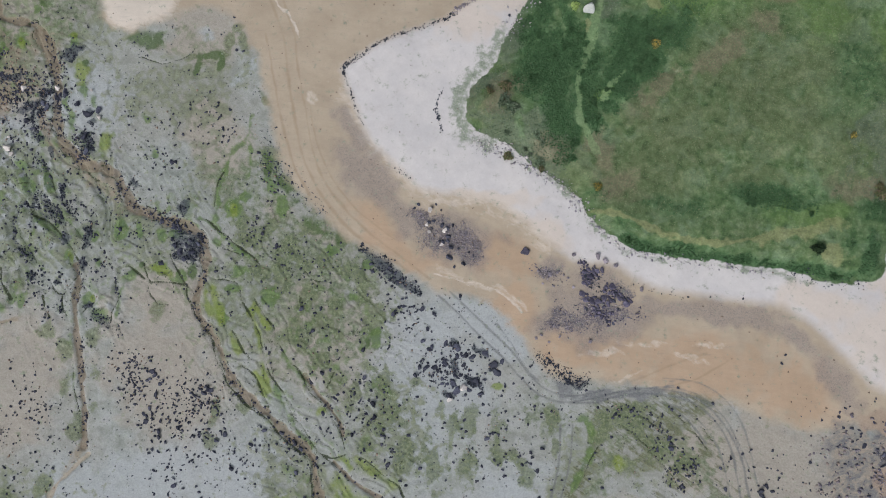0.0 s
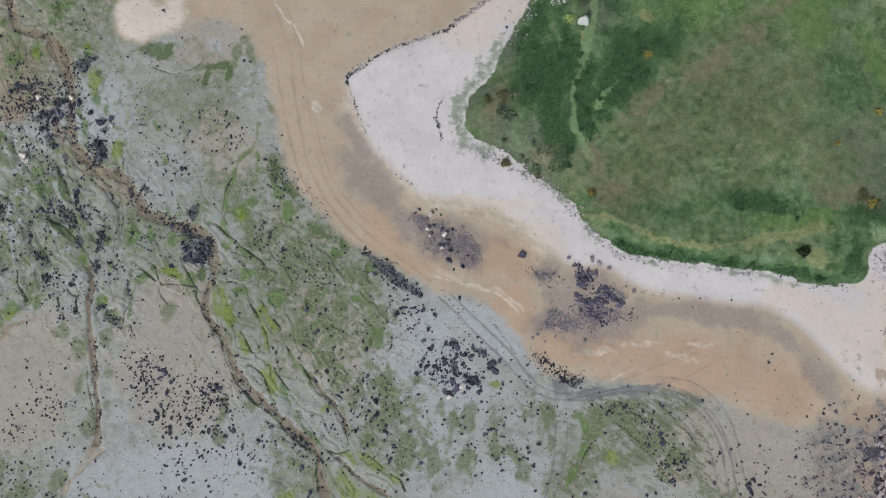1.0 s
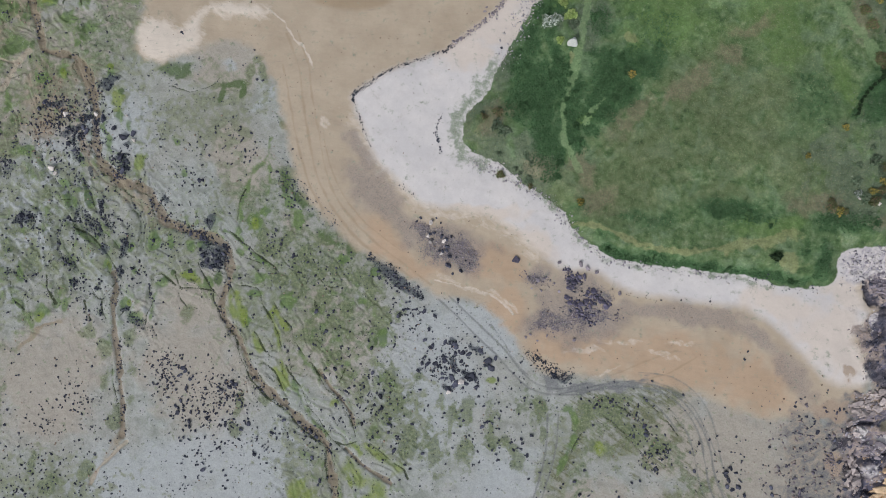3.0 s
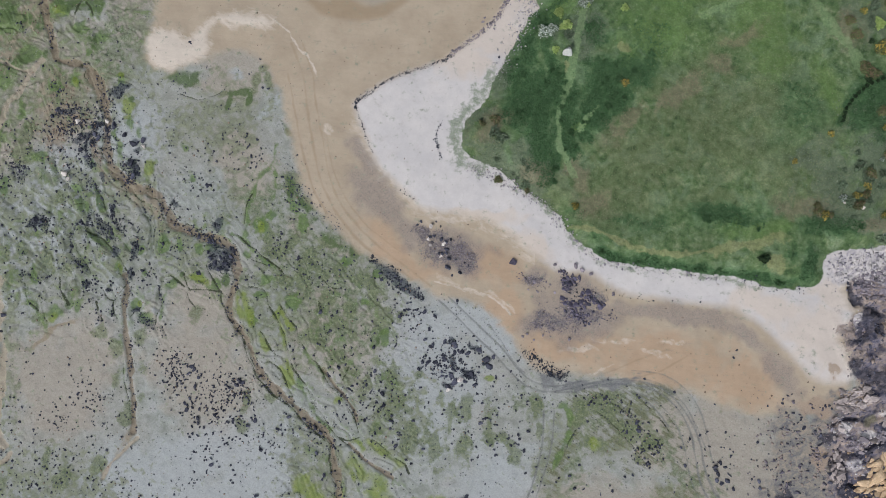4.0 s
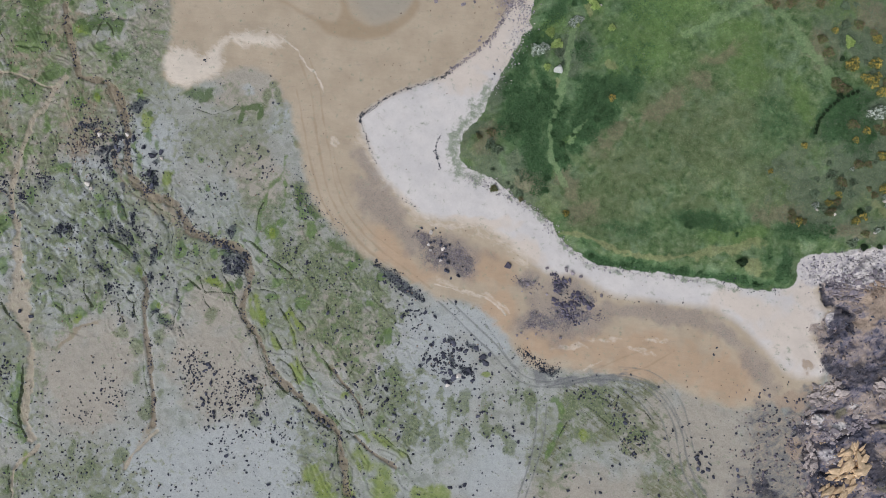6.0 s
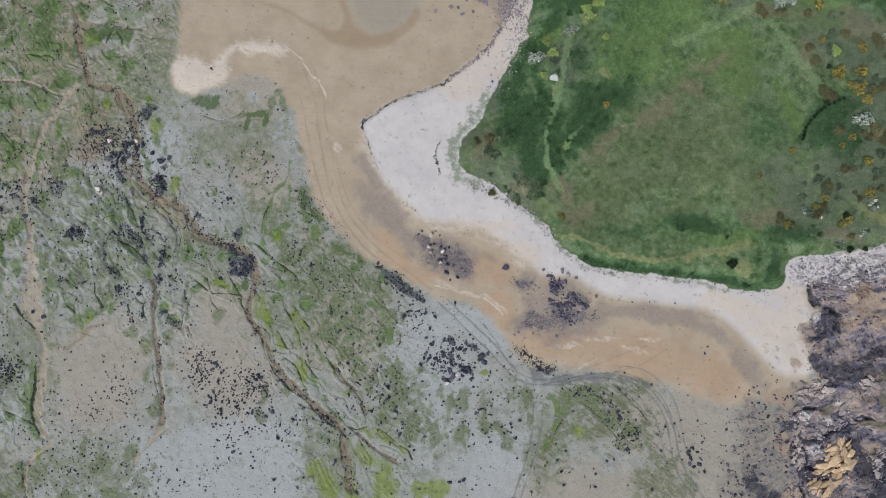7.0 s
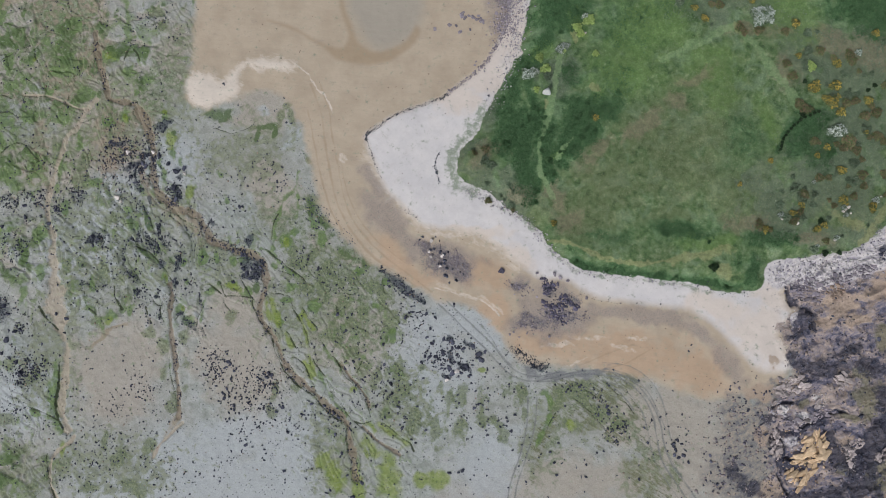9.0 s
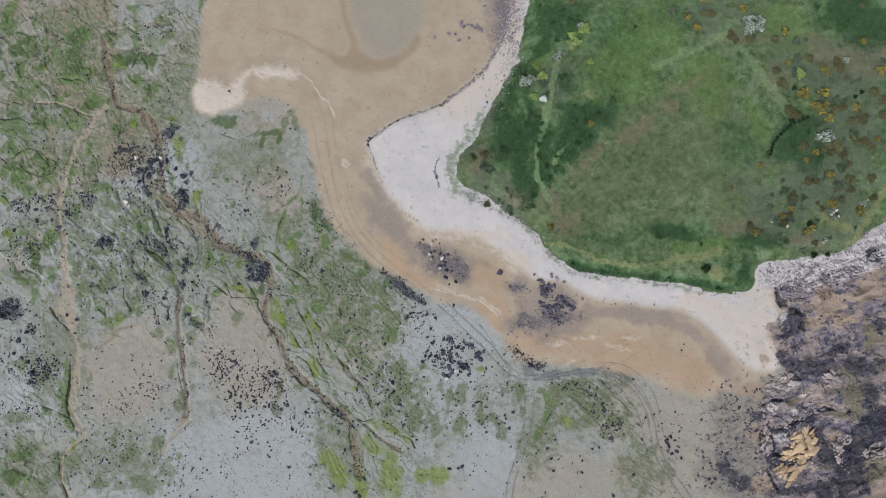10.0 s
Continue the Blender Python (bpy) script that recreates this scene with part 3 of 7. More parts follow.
WARM = [(53.8, -5.0, 5.1, 7.2, 20), (48.0, -0.4, 6.2, 1.9, -10), (56.2, 1.1, 4.1, 2.7, 0), (10.8, 9.4, 5.2, 1.3, -35), (4.1, 13.7, 6.3, 0.8, -8),
    (8.9, 46.7, 1.5, 6.5, -24)]
WARM += [
    (6, 43.5, 5, 6, 0), (10.5, 52, 3, 8, 0), (2, 38, 5, 3, 0),
]
SMEAR = [(16.8, -12.0, 3.5, 0.8, 4), (22.1, -11.8, 4.1, 0.6, 8), (12.9, -11.2, 2.3, 0.8, -30)]
PEBBLE = [(-1.9, 8.4, 3.6, 2.5, -28), (-4.4, 10.5, 2.7, 1.4, -45), (1.3, 6.5, 2.3, 1.6, 0), (17.7, -1.6, 2.1, 1.7, -30),
    (20.0, -0.8, 1.7, 1.2, 0), (16.8, 2.9, 1.0, 2.7, 10), (14.1, -2.8, 1.9, 1.2, 0), (11.7, 3.8, 1.9, 1.0, 0), (20.9, 1.5, 1.9, 1.5, -30),
    (53.9, -22.0, 1.6, 4.0, 0), (10.7, 55.6, 1.5, 6.5, 10), (14.1, -3.1, 3.1, 1.4, 0)]
ORANGE = [(31.4, -7.9, 12.3, 3.9, -4), (42.4, -11.0, 6.1, 3.7, -10), (-10.7, 9.1, 5.3, 1.5, -40), (-8.6, 8.1, 7.4, 1.7, -36),
    (16.1, -6.2, 6.2, 2.1, 0), (6.0, 5.8, 4.2, 2.7, -10), (6.9, -1.0, 3.1, 2.7, -40)]
CREAM = [(5.9, 1.1, 2.1, 0.4, -38), (1.8, 2.2, 3.8, 0.5, -14), (-1.3, 3.6, 2.3, 0.6, -26), (8.0, -0.5, 1.2, 0.3, -48), (24.3, -5.8, 3.1, 0.5, 0),
    (29.4, -7.3, 3.1, 0.4, -14), (18.2, -6.7, 3.1, 0.5, 0), (32.5, -5.8, 2.1, 0.4, 0), (-14.9, 29.6, 0.9, 3.2, 16), (-20.3, 27.5, 0.5, 1.1, 20),
    (-2.3, 13.3, 3.2, 0.8, -8), (7.2, 11.0, 4.2, 0.8, -22), (21.1, -9.8, 2.1, 0.3, 18)]
DRY = [(35.4, 31.3, 7.3, 6.2, 30), (42.2, 22.8, 11.3, 6.2, 0), (46.7, 30.0, 7.2, 6.2, 0), (28.9, 21.9, 7.2, 5.2, 0), (51.3, 21.6, 6.2, 6.2, 0),
    (53.0, 16.4, 5.1, 3.1, 0), (23.5, 14.7, 6.2, 4.1, 0), (43.6, 40.8, 4.2, 2.3, 30), (16.4, 16.9, 4.1, 3.1, 0), (4.4, 25.3, 3.8, 4.8, 0),
    (8.3, 20.2, 4.1, 2.1, -30), (38.9, 15.5, 6.1, 3.1, 0), (68.1, 16.1, 6.1, 4.1, 0)]
BRACKEN = [
    (64.2, 27, 3.5, 4.1, 0), (62.8, 30.8, 3.5, 4.5, -28), (65.1, 32.6, 3.1, 2.1, 20), (40.3, 13.3, 6.7, 2.2, -2), (61.9, 28.7, 4.5, 3.1, 40), (74.7, 53, 7.3, 4.8, -10),
    (52.4, 5.1, 1.6, 3.4, -8), (44.4, 4.2, 8.1, 1.2, -4), (32.4, 5.8, 12.2, 1, -4), (23.8, 7.1, 4.1, 0.9, -24), (55.8, 11.2, 6.1, 1.8, 0), (77.5, 49.7, 6.3, 3.1, 0),
    (11.6, 32.2, 3.4, 7.5, 0), (13, 23.2, 2.4, 3.9, 0), (9.7, 37, 1.9, 3.7, -10), (23, 33.7, 4.2, 4.3, 0), (28, 35.8, 3.9, 2.5, 38), (21, 29, 2.7, 3.3, 38),
]
BRACKEN += [
    (19.8, 25.5, 1.3, 1.6, 38), (14, 19, 1.5, 1.5, 0), (14.7, 36.2, 1.5, 4.5, 0), (16.9, 31.4, 2.5, 7.5, 0), (8.7, 29.9, 1.9, 4.9, 0), (17.5, 24, 1.2, 3, 20),
    (15.2, 21.3, 1, 1.9, 0),
]
BRACKEN += [
    (20.3, 53.7, 6.1, 4.8, 0), (14.2, 44.3, 2.7, 2.7, 0), (21.6, 42, 2.3, 2.7, 0), (11.4, 39.4, 1.9, 3.8, -20), (16.4, 48.2, 2.1, 2.1, 0),
]
MEADOW = [(41.8, 13.2, 10.2, 2.7, 0), (28.6, 12.6, 6.2, 1.6, 0), (19.0, 52.8, 4.2, 6.4, -10), (32.0, 50.8, 8.5, 7.4, 0),
    (29.6, 41.1, 6.3, 6.3, 0), (51.7, 28.9, 4.1, 6.2, 0), (40.5, 53.9, 7.4, 4.2, 0)]
MEADOW += [
    (21.6, 10.2, 2.2, 1.3, -30), (30.7, 7, 8.2, 0.9, -4), (18.4, 14, 1.8, 1.9, 0), (38.9, 12, 6, 1.9, 0), (50.3, 7.5, 2.2, 2.2, 0),
]
SCRUB = [(66.4, 21.3, 9.2, 7.2, 0), (71.0, 43.4, 8.3, 6.2, 0), (62.9, 45.7, 4.2, 6.3, 30), (72.2, 32.7, 7.2, 6.2, 0), (48.9, 53.7, 7.4, 3.2, 10),
    (59.0, 14.2, 6.1, 4.1, 0), (55.2, 18.4, 4.1, 4.1, 0), (65.8, 12.1, 9.1, 2.0, 8), (8.3, 21.2, 6.2, 3.7, -30), (3.2, 29.3, 2.1, 1.7, 30),
    (20.2, 42.4, 3.2, 3.2, 0), (7.5, 36.1, 1.1, 4.2, -30), (10.3, 18.1, 6.2, 0.8, -36)]
BRIGHT = [(46.2, 41.8, 5.2, 5.2, 20), (37.3, 50.7, 7.4, 5.3, 0), (61.2, 51.2, 4.2, 4.2, 0), (64.1, 48.9, 2.5, 3.1, 30), (31.8, 43.2, 6.3, 5.2, 0),
    (18.2, 26.3, 1.0, 0.6, 30), (19.3, 27.4, 1.5, 0.5, 46), (23.6, 51.0, 1.7, 3.2, 0), (45.7, 11.3, 6.1, 1.4, 0), (56.0, 32.0, 1.4, 4.1, 10),
    (16.7, 45.7, 2.5, 1.9, 0), (38.0, 44.1, 1.5, 1.0, 0)]
HEATH = [(40.8, 36.5, 2.7, 1.5, 30), (74.2, 46.0, 5.2, 1.7, -10), (68.1, 46.7, 2.7, 1.7, 0), (79.2, 44.2, 4.2, 2.1, 0),
    (24.5, 26.2, 2.5, 1.7, 35), (27.3, 29.1, 3.5, 1.0, 35), (12.2, 19.9, 3.1, 1.2, -30), (19.1, 18.8, 1.2, 2.5, 20), (20.5, 14.8, 3.1, 1.6, 0),
    (43.6, 40.8, 2.9, 1.5, 30), (71.5, 45.5, 6.2, 2.7, -20), (52.3, 49.4, 2.7, 1.3, -10), (55.9, 48.7, 2.3, 1.0, 0), (60.0, 48.8, 1.5, 0.8, 0),
    (59.6, 42.5, 1.5, 2.7, 20), (51.9, 14.3, 3.1, 2.0, 0)] + [(33.4, 31.9, 4.2, 1.5, 35), (5.1, 27.6, 2.5, 2.1, 0), (62.8, 11.1, 4.1, 1.0, 0)]
BARE = [(44.1, 9.1, 5.5, 0.8, 10), (48.0, 6.4, 2.0, 1.4, -30), (51.8, 49.4, 1.0, 1.0, 0), (22.5, 48.8, 0.5, 1.9, 0), (16.9, 36.4, 0.8, 0.8, 0),
    (25.6, 39.4, 1.0, 0.8, 0), (69.0, 15.1, 4.1, 1.2, -30), (30.9, 7.9, 3.1, 0.4, 0)]
ROCK_SAND = [
    (68.6, -0.6, 4.4, 2.1, 25), (74.3, 1.9, 4.4, 1.9, 22), (64.9, -3.6, 2.5, 1.4, 10), (58.8, -13.3, 2.3, 1.7, 0), (67.3, -12.7, 1.4, 1.6, 0), (55.9, -23.8, 0.9, 2, 0),
    (68.5, -24, 1.8, 1.4, 0), (67.3, -27, 0.8, 1.9, 0), (54.1, -16.1, 1.9, 1, 0), (76.5, 4.9, 1.9, 1.2, 0), (55.5, -10.1, 1.4, 0.9, 0), (53.7, -31.8, 2.1, 1.2, 0),
    (53.3, -23, 1.4, 1.4, 0), (53.2, -15.1, 2.3, 1.5, 0), (70.9, -3.2, 2.1, 1.3, 20),
]
SCREE = [(52.7, -25.0, 4.4, 8.0, 0), (50.4, -30.8, 5.0, 4.0, 0), (53.6, -18.1, 4.5, 3.0, 0), (54.3, -31.8, 5.0, 3.0, 0),
    (48.9, -21.0, 3.4, 5.1, 0), (56.4, -15.1, 2.6, 2.4, 0), (48.5, -28.9, 5.0, 5.0, 0)]
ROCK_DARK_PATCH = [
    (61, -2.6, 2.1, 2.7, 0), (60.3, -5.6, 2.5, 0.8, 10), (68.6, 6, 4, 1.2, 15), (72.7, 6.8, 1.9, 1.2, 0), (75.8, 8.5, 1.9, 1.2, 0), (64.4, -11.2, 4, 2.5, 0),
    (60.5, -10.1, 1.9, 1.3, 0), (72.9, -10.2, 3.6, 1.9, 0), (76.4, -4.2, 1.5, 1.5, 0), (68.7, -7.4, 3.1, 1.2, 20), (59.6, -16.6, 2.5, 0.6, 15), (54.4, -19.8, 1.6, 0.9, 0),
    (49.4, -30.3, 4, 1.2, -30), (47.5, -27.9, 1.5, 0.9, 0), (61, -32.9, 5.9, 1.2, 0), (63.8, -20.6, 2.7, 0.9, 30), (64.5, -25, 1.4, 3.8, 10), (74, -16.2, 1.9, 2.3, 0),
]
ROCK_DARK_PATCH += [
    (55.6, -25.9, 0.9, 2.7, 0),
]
# gullies whose shade is painted into the rock colour
GULLY_SHADE = [
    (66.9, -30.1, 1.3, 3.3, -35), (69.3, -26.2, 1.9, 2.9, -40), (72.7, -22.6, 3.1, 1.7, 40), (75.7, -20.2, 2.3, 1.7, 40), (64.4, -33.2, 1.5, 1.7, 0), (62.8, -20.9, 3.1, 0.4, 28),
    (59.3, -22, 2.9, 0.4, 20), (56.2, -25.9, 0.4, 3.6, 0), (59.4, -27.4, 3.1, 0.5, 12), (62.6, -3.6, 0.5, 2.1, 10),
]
ROCK_SAND += [
    (74.3, -32.3, 2.6, 1.3, 20), (71, -30.8, 1.5, 0.8, 30),
]
ROCK_WHITE = [
    (57, -18.3, 1, 0.7, 0), (60.4, -19.6, 2, 0.8, 0), (63.3, -16.6, 0.9, 0.8, 0), (57.7, -23.8, 1.7, 0.7, 20), (57, 7.4, 2.1, 1, 0), (61.4, 5.3, 2.7, 0.8, 15),
    (60, -2, 1, 1.5, 0),
]
ROCK_MOSS = [
    (71.2, -16.2, 2.7, 3.3, 0), (75.3, -5.7, 2.1, 2.1, 0), (72.5, -29.4, 3.6, 2.5, 40), (70.3, -11.7, 1.4, 1.4, 0), (61.1, -17.3, 0.8, 0.9, 0), (66.9, -19.1, 1.6, 0.9, 0),
    (76.4, -10.3, 1.4, 1.4, 0), (65.1, -27.9, 0.6, 1, 0),
]

LUSH = [
    (-56.2, 16.3, 0.4, 1.2, 20), (-60.8, 36.2, 0.7, 1.5, 25), (-59.2, 40.6, 0.7, 0.7, 0), (-53.5, 36.3, 0.5, 0.9, 0), (-51.7, 28.6, 0.6, 1.3, 10), (-50.7, 27.4, 0.6, 1, 0),
    (-54.3, 27, 0.4, 0.9, 0), (-53.5, 24.6, 0.7, 1.9, 15), (-57.3, 22.3, 0.6, 0.9, 0), (-59.8, 18.3, 0.9, 0.6, 0), (-58.9, 15.6, 1, 1, 0), (-52.7, 5.9, 0.7, 1.5, 15),
    (-55.8, 4.2, 0.7, 0.6, 0), (-49.1, 8.6, 0.5, 1.2, 0), (-45.9, 9.3, 0.7, 1.2, 0), (-49.8, 0.6, 0.8, 1.3, -30), (-48.6, -1.7, 1, 1, -30), (-43.3, 9.3, 0.4, 1, 0),
]
LUSH += [
    (-59, -0.5, 0.5, 1.3, 0), (-63.3, 34.8, 0.7, 0.4, 0), (-39.7, 4.7, 1.1, 1, 0), (-37.3, 3.4, 0.6, 0.7, 0), (-44.5, 3.6, 1, 0.9, 0), (-40.2, 8.9, 0.7, 0.7, 0),
    (-38.1, 9.1, 0.7, 0.5, 0), (-31.9, -1.7, 0.6, 1.2, 15), (-30.6, 12.2, 1.3, 1.5, 0), (-28.5, 14.2, 0.9, 0.9, 0), (-23.8, 12.7, 0.7, 1, 0), (-32.9, 8.1, 0.6, 0.9, 30),
    (-29.7, 4, 1, 0.7, 0), (-25.4, 0.6, 1, 1.2, 0), (-30, 1.7, 0.9, 0.7, 0), (-42.5, 25.3, 0.9, 0.7, 0), (-41.5, 20, 0.7, 0.6, 0), (-10.9, -5, 0.7, 0.9, 0),
]
LUSH += [
    (-14.5, 0.6, 0.7, 0.9, 0), (-16.9, 7, 0.9, 0.6, -30), (-12.3, 4.7, 0.7, 0.6, -30), (-25.4, 15.4, 0.7, 1, 20), (-54.6, 10.1, 0.6, 0.4, 0), (-60.2, 0.2, 0.7, 0.9, 0),
    (-48.5, 4.8, 0.4, 0.6, 0), (-86.4, 59.5, 1.3, 1.7, 0), (-86.2, 56, 1.7, 1.5, 0), (-81.5, 56.8, 0.4, 0.9, 0), (-83.9, 54.6, 1, 0.7, 0), (-84.8, 50.9, 1.5, 0.9, 0),
    (-79.6, 47.6, 1.9, 1.7, 0), (-87.4, 46.9, 0.7, 1.3, 0), (-84, 47.7, 0.9, 1.3, 0), (-71.7, 54, 1.4, 1.8, 0), (-62.7, 59.2, 1.7, 0.8, 0), (-64.2, 48, 1.9, 1.3, 0),
]
LUSH += [
    (-60.8, 44.6, 1.2, 1, 0), (-59.1, 47.6, 0.8, 1.7, 15), (-56.5, 50.2, 1, 0.7, 0), (-57.1, 42.9, 1.5, 1.2, 0), (-53.4, 47.6, 0.4, 0.6, 0), (-48.7, 58.8, 0.6, 1.9, 0),
    (-72.2, 45.7, 3.6, 2.3, 0), (-77.6, 41.7, 3.6, 1.3, 0), (-69.2, 40.6, 1.7, 1.3, 0), (-83.2, 42.2, 1.5, 0.9, 0), (-84.6, 35.5, 2.9, 1.4, 0), (-85.1, 31.8, 1.5, 1.5, 0),
    (-80.6, 38.6, 0.8, 0.9, 0), (-79.4, 36.5, 1.2, 1.3, 0), (-72.7, 35.6, 1, 1.2, 0), (-77.8, 27.2, 1.2, 2.1, 20), (-81.9, 24.7, 1.5, 2.5, 20), (-85.8, 27, 1, 1.5, 0),
]
LUSH += [
    (-85.7, 21.2, 0.9, 1.4, 0), (-71.7, 19.1, 0.9, 1.8, 0), (-69.4, 31.1, 0.7, 1.4, 0), (-65.8, 23.9, 0.9, 0.7, 0), (-61, 36.8, 0.9, 1.3, 30), (-63.7, 34.9, 0.9, 0.7, 0),
    (-84.6, 15, 1.5, 1.2, 0), (-76.5, 14.3, 1, 1.5, 0), (-78.8, 9.5, 1, 0.8, 0), (-75.4, 7.3, 0.7, 1.2, 0), (-65.9, 4.5, 0.5, 1.5, 20), (-62.3, -1, 1.4, 1.3, 0),
    (-79, 2.6, 0.7, 1.7, 0), (-84, 46.6, 0.7, 1, 0), (-88.2, 50.6, 1, 1.3, 0),
]
LIME = [
    (-21.4, -28.8, 1.8, 2.7, 30), (-11.9, -30.2, 2, 4.5, 15), (-3.5, -29.9, 1.8, 1.8, 0), (-17, -31.6, 1.2, 3.1, 0), (-52.7, 31.8, 1, 1.5, 0), (-48.6, 21.8, 0.9, 1.5, 10),
    (-53.4, 37.1, 0.4, 0.7, 0), (-60.8, 36, 0.4, 1, 25), (-52.4, 5.7, 0.4, 1, 15), (-49.1, 0.4, 0.4, 0.7, 0), (4.7, -11.1, 0.7, 0.4, 0), (20.4, -20.9, 0.8, 1, 0),
    (-39.7, 4.7, 0.7, 0.7, 0), (-30.6, 12, 0.7, 0.9, 0), (-18, -14.4, 0.7, 0.6, 0), (-23, -26.6, 1.3, 1.5, 0), (-15.5, -25.7, 0.5, 1.5, 20), (-6.3, -30.1, 1, 1.3, 0),
]
LIME += [
    (-64.2, 48, 1, 0.7, 0), (-79, 47.4, 0.7, 0.7, 0), (-62.6, -1.8, 0.8, 0.8, 0), (-84.6, 15, 0.9, 0.7, 0), (-70.4, -24.4, 0.7, 1.5, 0), (-85.7, 21.2, 0.5, 0.8, 0),
]
MOSS = [
    (-1.5, -17.2, 1.1, 3, -12), (0.3, -21.1, 1.2, 2.7, -18), (4.7, -18.9, 0.8, 3, -5), (6.5, -19.3, 0.7, 1.3, 20), (7.9, -21.9, 0.6, 1.5, 20), (-3.7, -21.4, 0.8, 2.8, -5),
    (1.1, -15.7, 1, 1.5, -5), (-2.9, -14, 1, 1, 0), (11.6, -14.6, 0.7, 1.4, 15), (11.9, -18.2, 0.4, 1.1, 0), (-9.2, -13.7, 1.1, 2.1, -10), (-11, -16.2, 1.3, 1.1, 0),
    (-9.9, -10.1, 1.3, 1.3, 0), (-12.3, -7.9, 0.7, 1.3, 0), (-14, -11.5, 0.7, 2.7, -14), (-16.9, -11.5, 1.5, 1.9, -10), (-18, -7.9, 1.3, 1.1, 0), (-5.9, -14.7, 0.7, 1.3, 0),
]
MOSS += [
    (-6.8, -18.6, 0.7, 1.5, 0), (-7.3, -20.8, 0.7, 1, 0), (-14.9, -17.3, 1, 1.3, 0), (-12.8, -18.3, 1.1, 1, 0), (-15.8, -15.1, 0.7, 1.6, 20), (20.8, -20.9, 1.5, 1.5, 0),
    (18.4, -15.3, 1.8, 1.3, 0), (17.7, -17.4, 1.3, 1, 0), (22, -15.6, 2.2, 1.3, -35), (25.5, -18.1, 2.4, 1.5, -35), (27.9, -20.8, 1.3, 1.8, -30), (22.8, -13.6, 2.5, 0.7, -5),
    (-3.3, -24.3, 1, 0.7, 0), (22.5, -23.3, 1.5, 1, 0), (26.4, -23.3, 1.5, 1, -40), (-22.2, 7, 1.3, 1.6, 0), (-23.6, 4, 1, 2.4, 0), (-20.1, 0.2, 1.2, 1.3, -20),
]
MOSS += [
    (-18.2, -2.8, 1.2, 0.9, 0), (-13, 0.2, 1.5, 1.5, 0), (-14.2, 3.9, 1.8, 1, -30), (-11.5, -2.7, 1, 1.8, 0), (-16.4, -0.9, 1, 1, 0), (-22, -3.1, 1.2, 0.9, 0),
    (-29.1, 10, 1.3, 1.6, 0), (-27.5, 7.7, 1.3, 0.9, -40), (-20.3, 9.6, 1.2, 1, -30), (-17.6, 5.8, 1, 1.2, 0), (-21.1, -6.4, 0.9, 1.3, 0), (-22.7, -5, 1, 0.7, 0),
    (-25.3, 10, 1, 1.2, 0), (-15.9, -5, 0.7, 0.9, 0), (-30.7, 12.2, 1.6, 1.3, 0), (-26.7, 4, 1, 1.3, -40), (-20.2, 4.7, 0.9, 0.7, 0), (-54.6, -4.3, 1, 0.6, 0),
]
MOSS += [
    (-48.8, -5, 0.7, 1.2, 0), (-52.5, -6.5, 0.7, 1, 0), (-52, -10.9, 0.6, 1.6, 0), (-48.3, -13.9, 0.7, 1.9, 0), (-48.5, -9.5, 0.6, 1, 0), (-32.1, -15.2, 0.5, 1.6, -10),
    (-32.7, -18.1, 0.7, 0.9, 0), (-28.4, -13.8, 0.7, 0.6, -40), (-58.3, 6.3, 1, 1.3, 0), (-60.6, 5.5, 1, 0.9, 0), (-62.3, -23.9, 0.7, 1.5, 0), (-59.6, -26.5, 1.8, 1.7, 0),
    (-70.1, -27.5, 1.7, 2.3, -20), (-65.2, -31, 1.5, 1.5, 0), (-58.4, -31, 1.9, 1.4, 0), (-54.9, -24.5, 0.9, 1.5, 0), (-50.4, -16.6, 0.9, 1.9, 0), (-76.1, -11.6, 1, 0.9, 0),
]
MOSS += [
    (-81.1, -9.5, 1.5, 0.8, 0), (-74.6, -9, 1.7, 0.7, 0), (-81.1, -19.3, 2.1, 1.3, 0), (-77.6, -24.4, 2.1, 1.5, 0), (-80.5, -30.4, 2.6, 1.5, 0), (-75.2, -30.5, 1.5, 1.9, 0),
    (-55.7, -32, 1, 1.3, 0), (-78.9, 12.2, 1.9, 1, 0), (-66.4, 11.5, 1.5, 0.9, 0), (-68.4, 8.8, 1, 1.3, 0), (-64.1, 7.7, 1.3, 1.7, 0), (-65.3, -1.8, 1.5, 1, 0),
    (-59.5, 2.4, 1, 1.3, 0), (-70.6, 7.8, 1, 1.3, 0), (-70.4, 3.5, 0.8, 1.7, 0), (-80.8, 5.8, 1.5, 0.8, 0), (-62.2, 17.3, 1.3, 1, 0), (-69.1, 24, 1.5, 1.3, 0),
]
MOSS += [
    (-73.8, 30.7, 0.8, 1, 0), (-68.1, 27.2, 1, 1.5, 0), (-40.2, -1, 1, 1.5, 0), (-72.5, 52.6, 1.5, 0.8, 0), (-65.8, 53, 1, 1, 0), (-55.8, 56.1, 1.3, 0.8, 0),
    (-54.6, 53.3, 0.8, 1, 0), (-71.3, 49.7, 1.5, 0.8, 0), (-81.6, 53.4, 1.5, 0.8, 0), (-78.3, 55, 1.5, 1, 0), (-75.7, 48.6, 1.5, 1.5, 0), (-81, 43.1, 1.5, 1, 0),
    (-74.3, 42.4, 1.3, 1, 0), (-57.8, 48.2, 0.8, 1.5, 0),
]
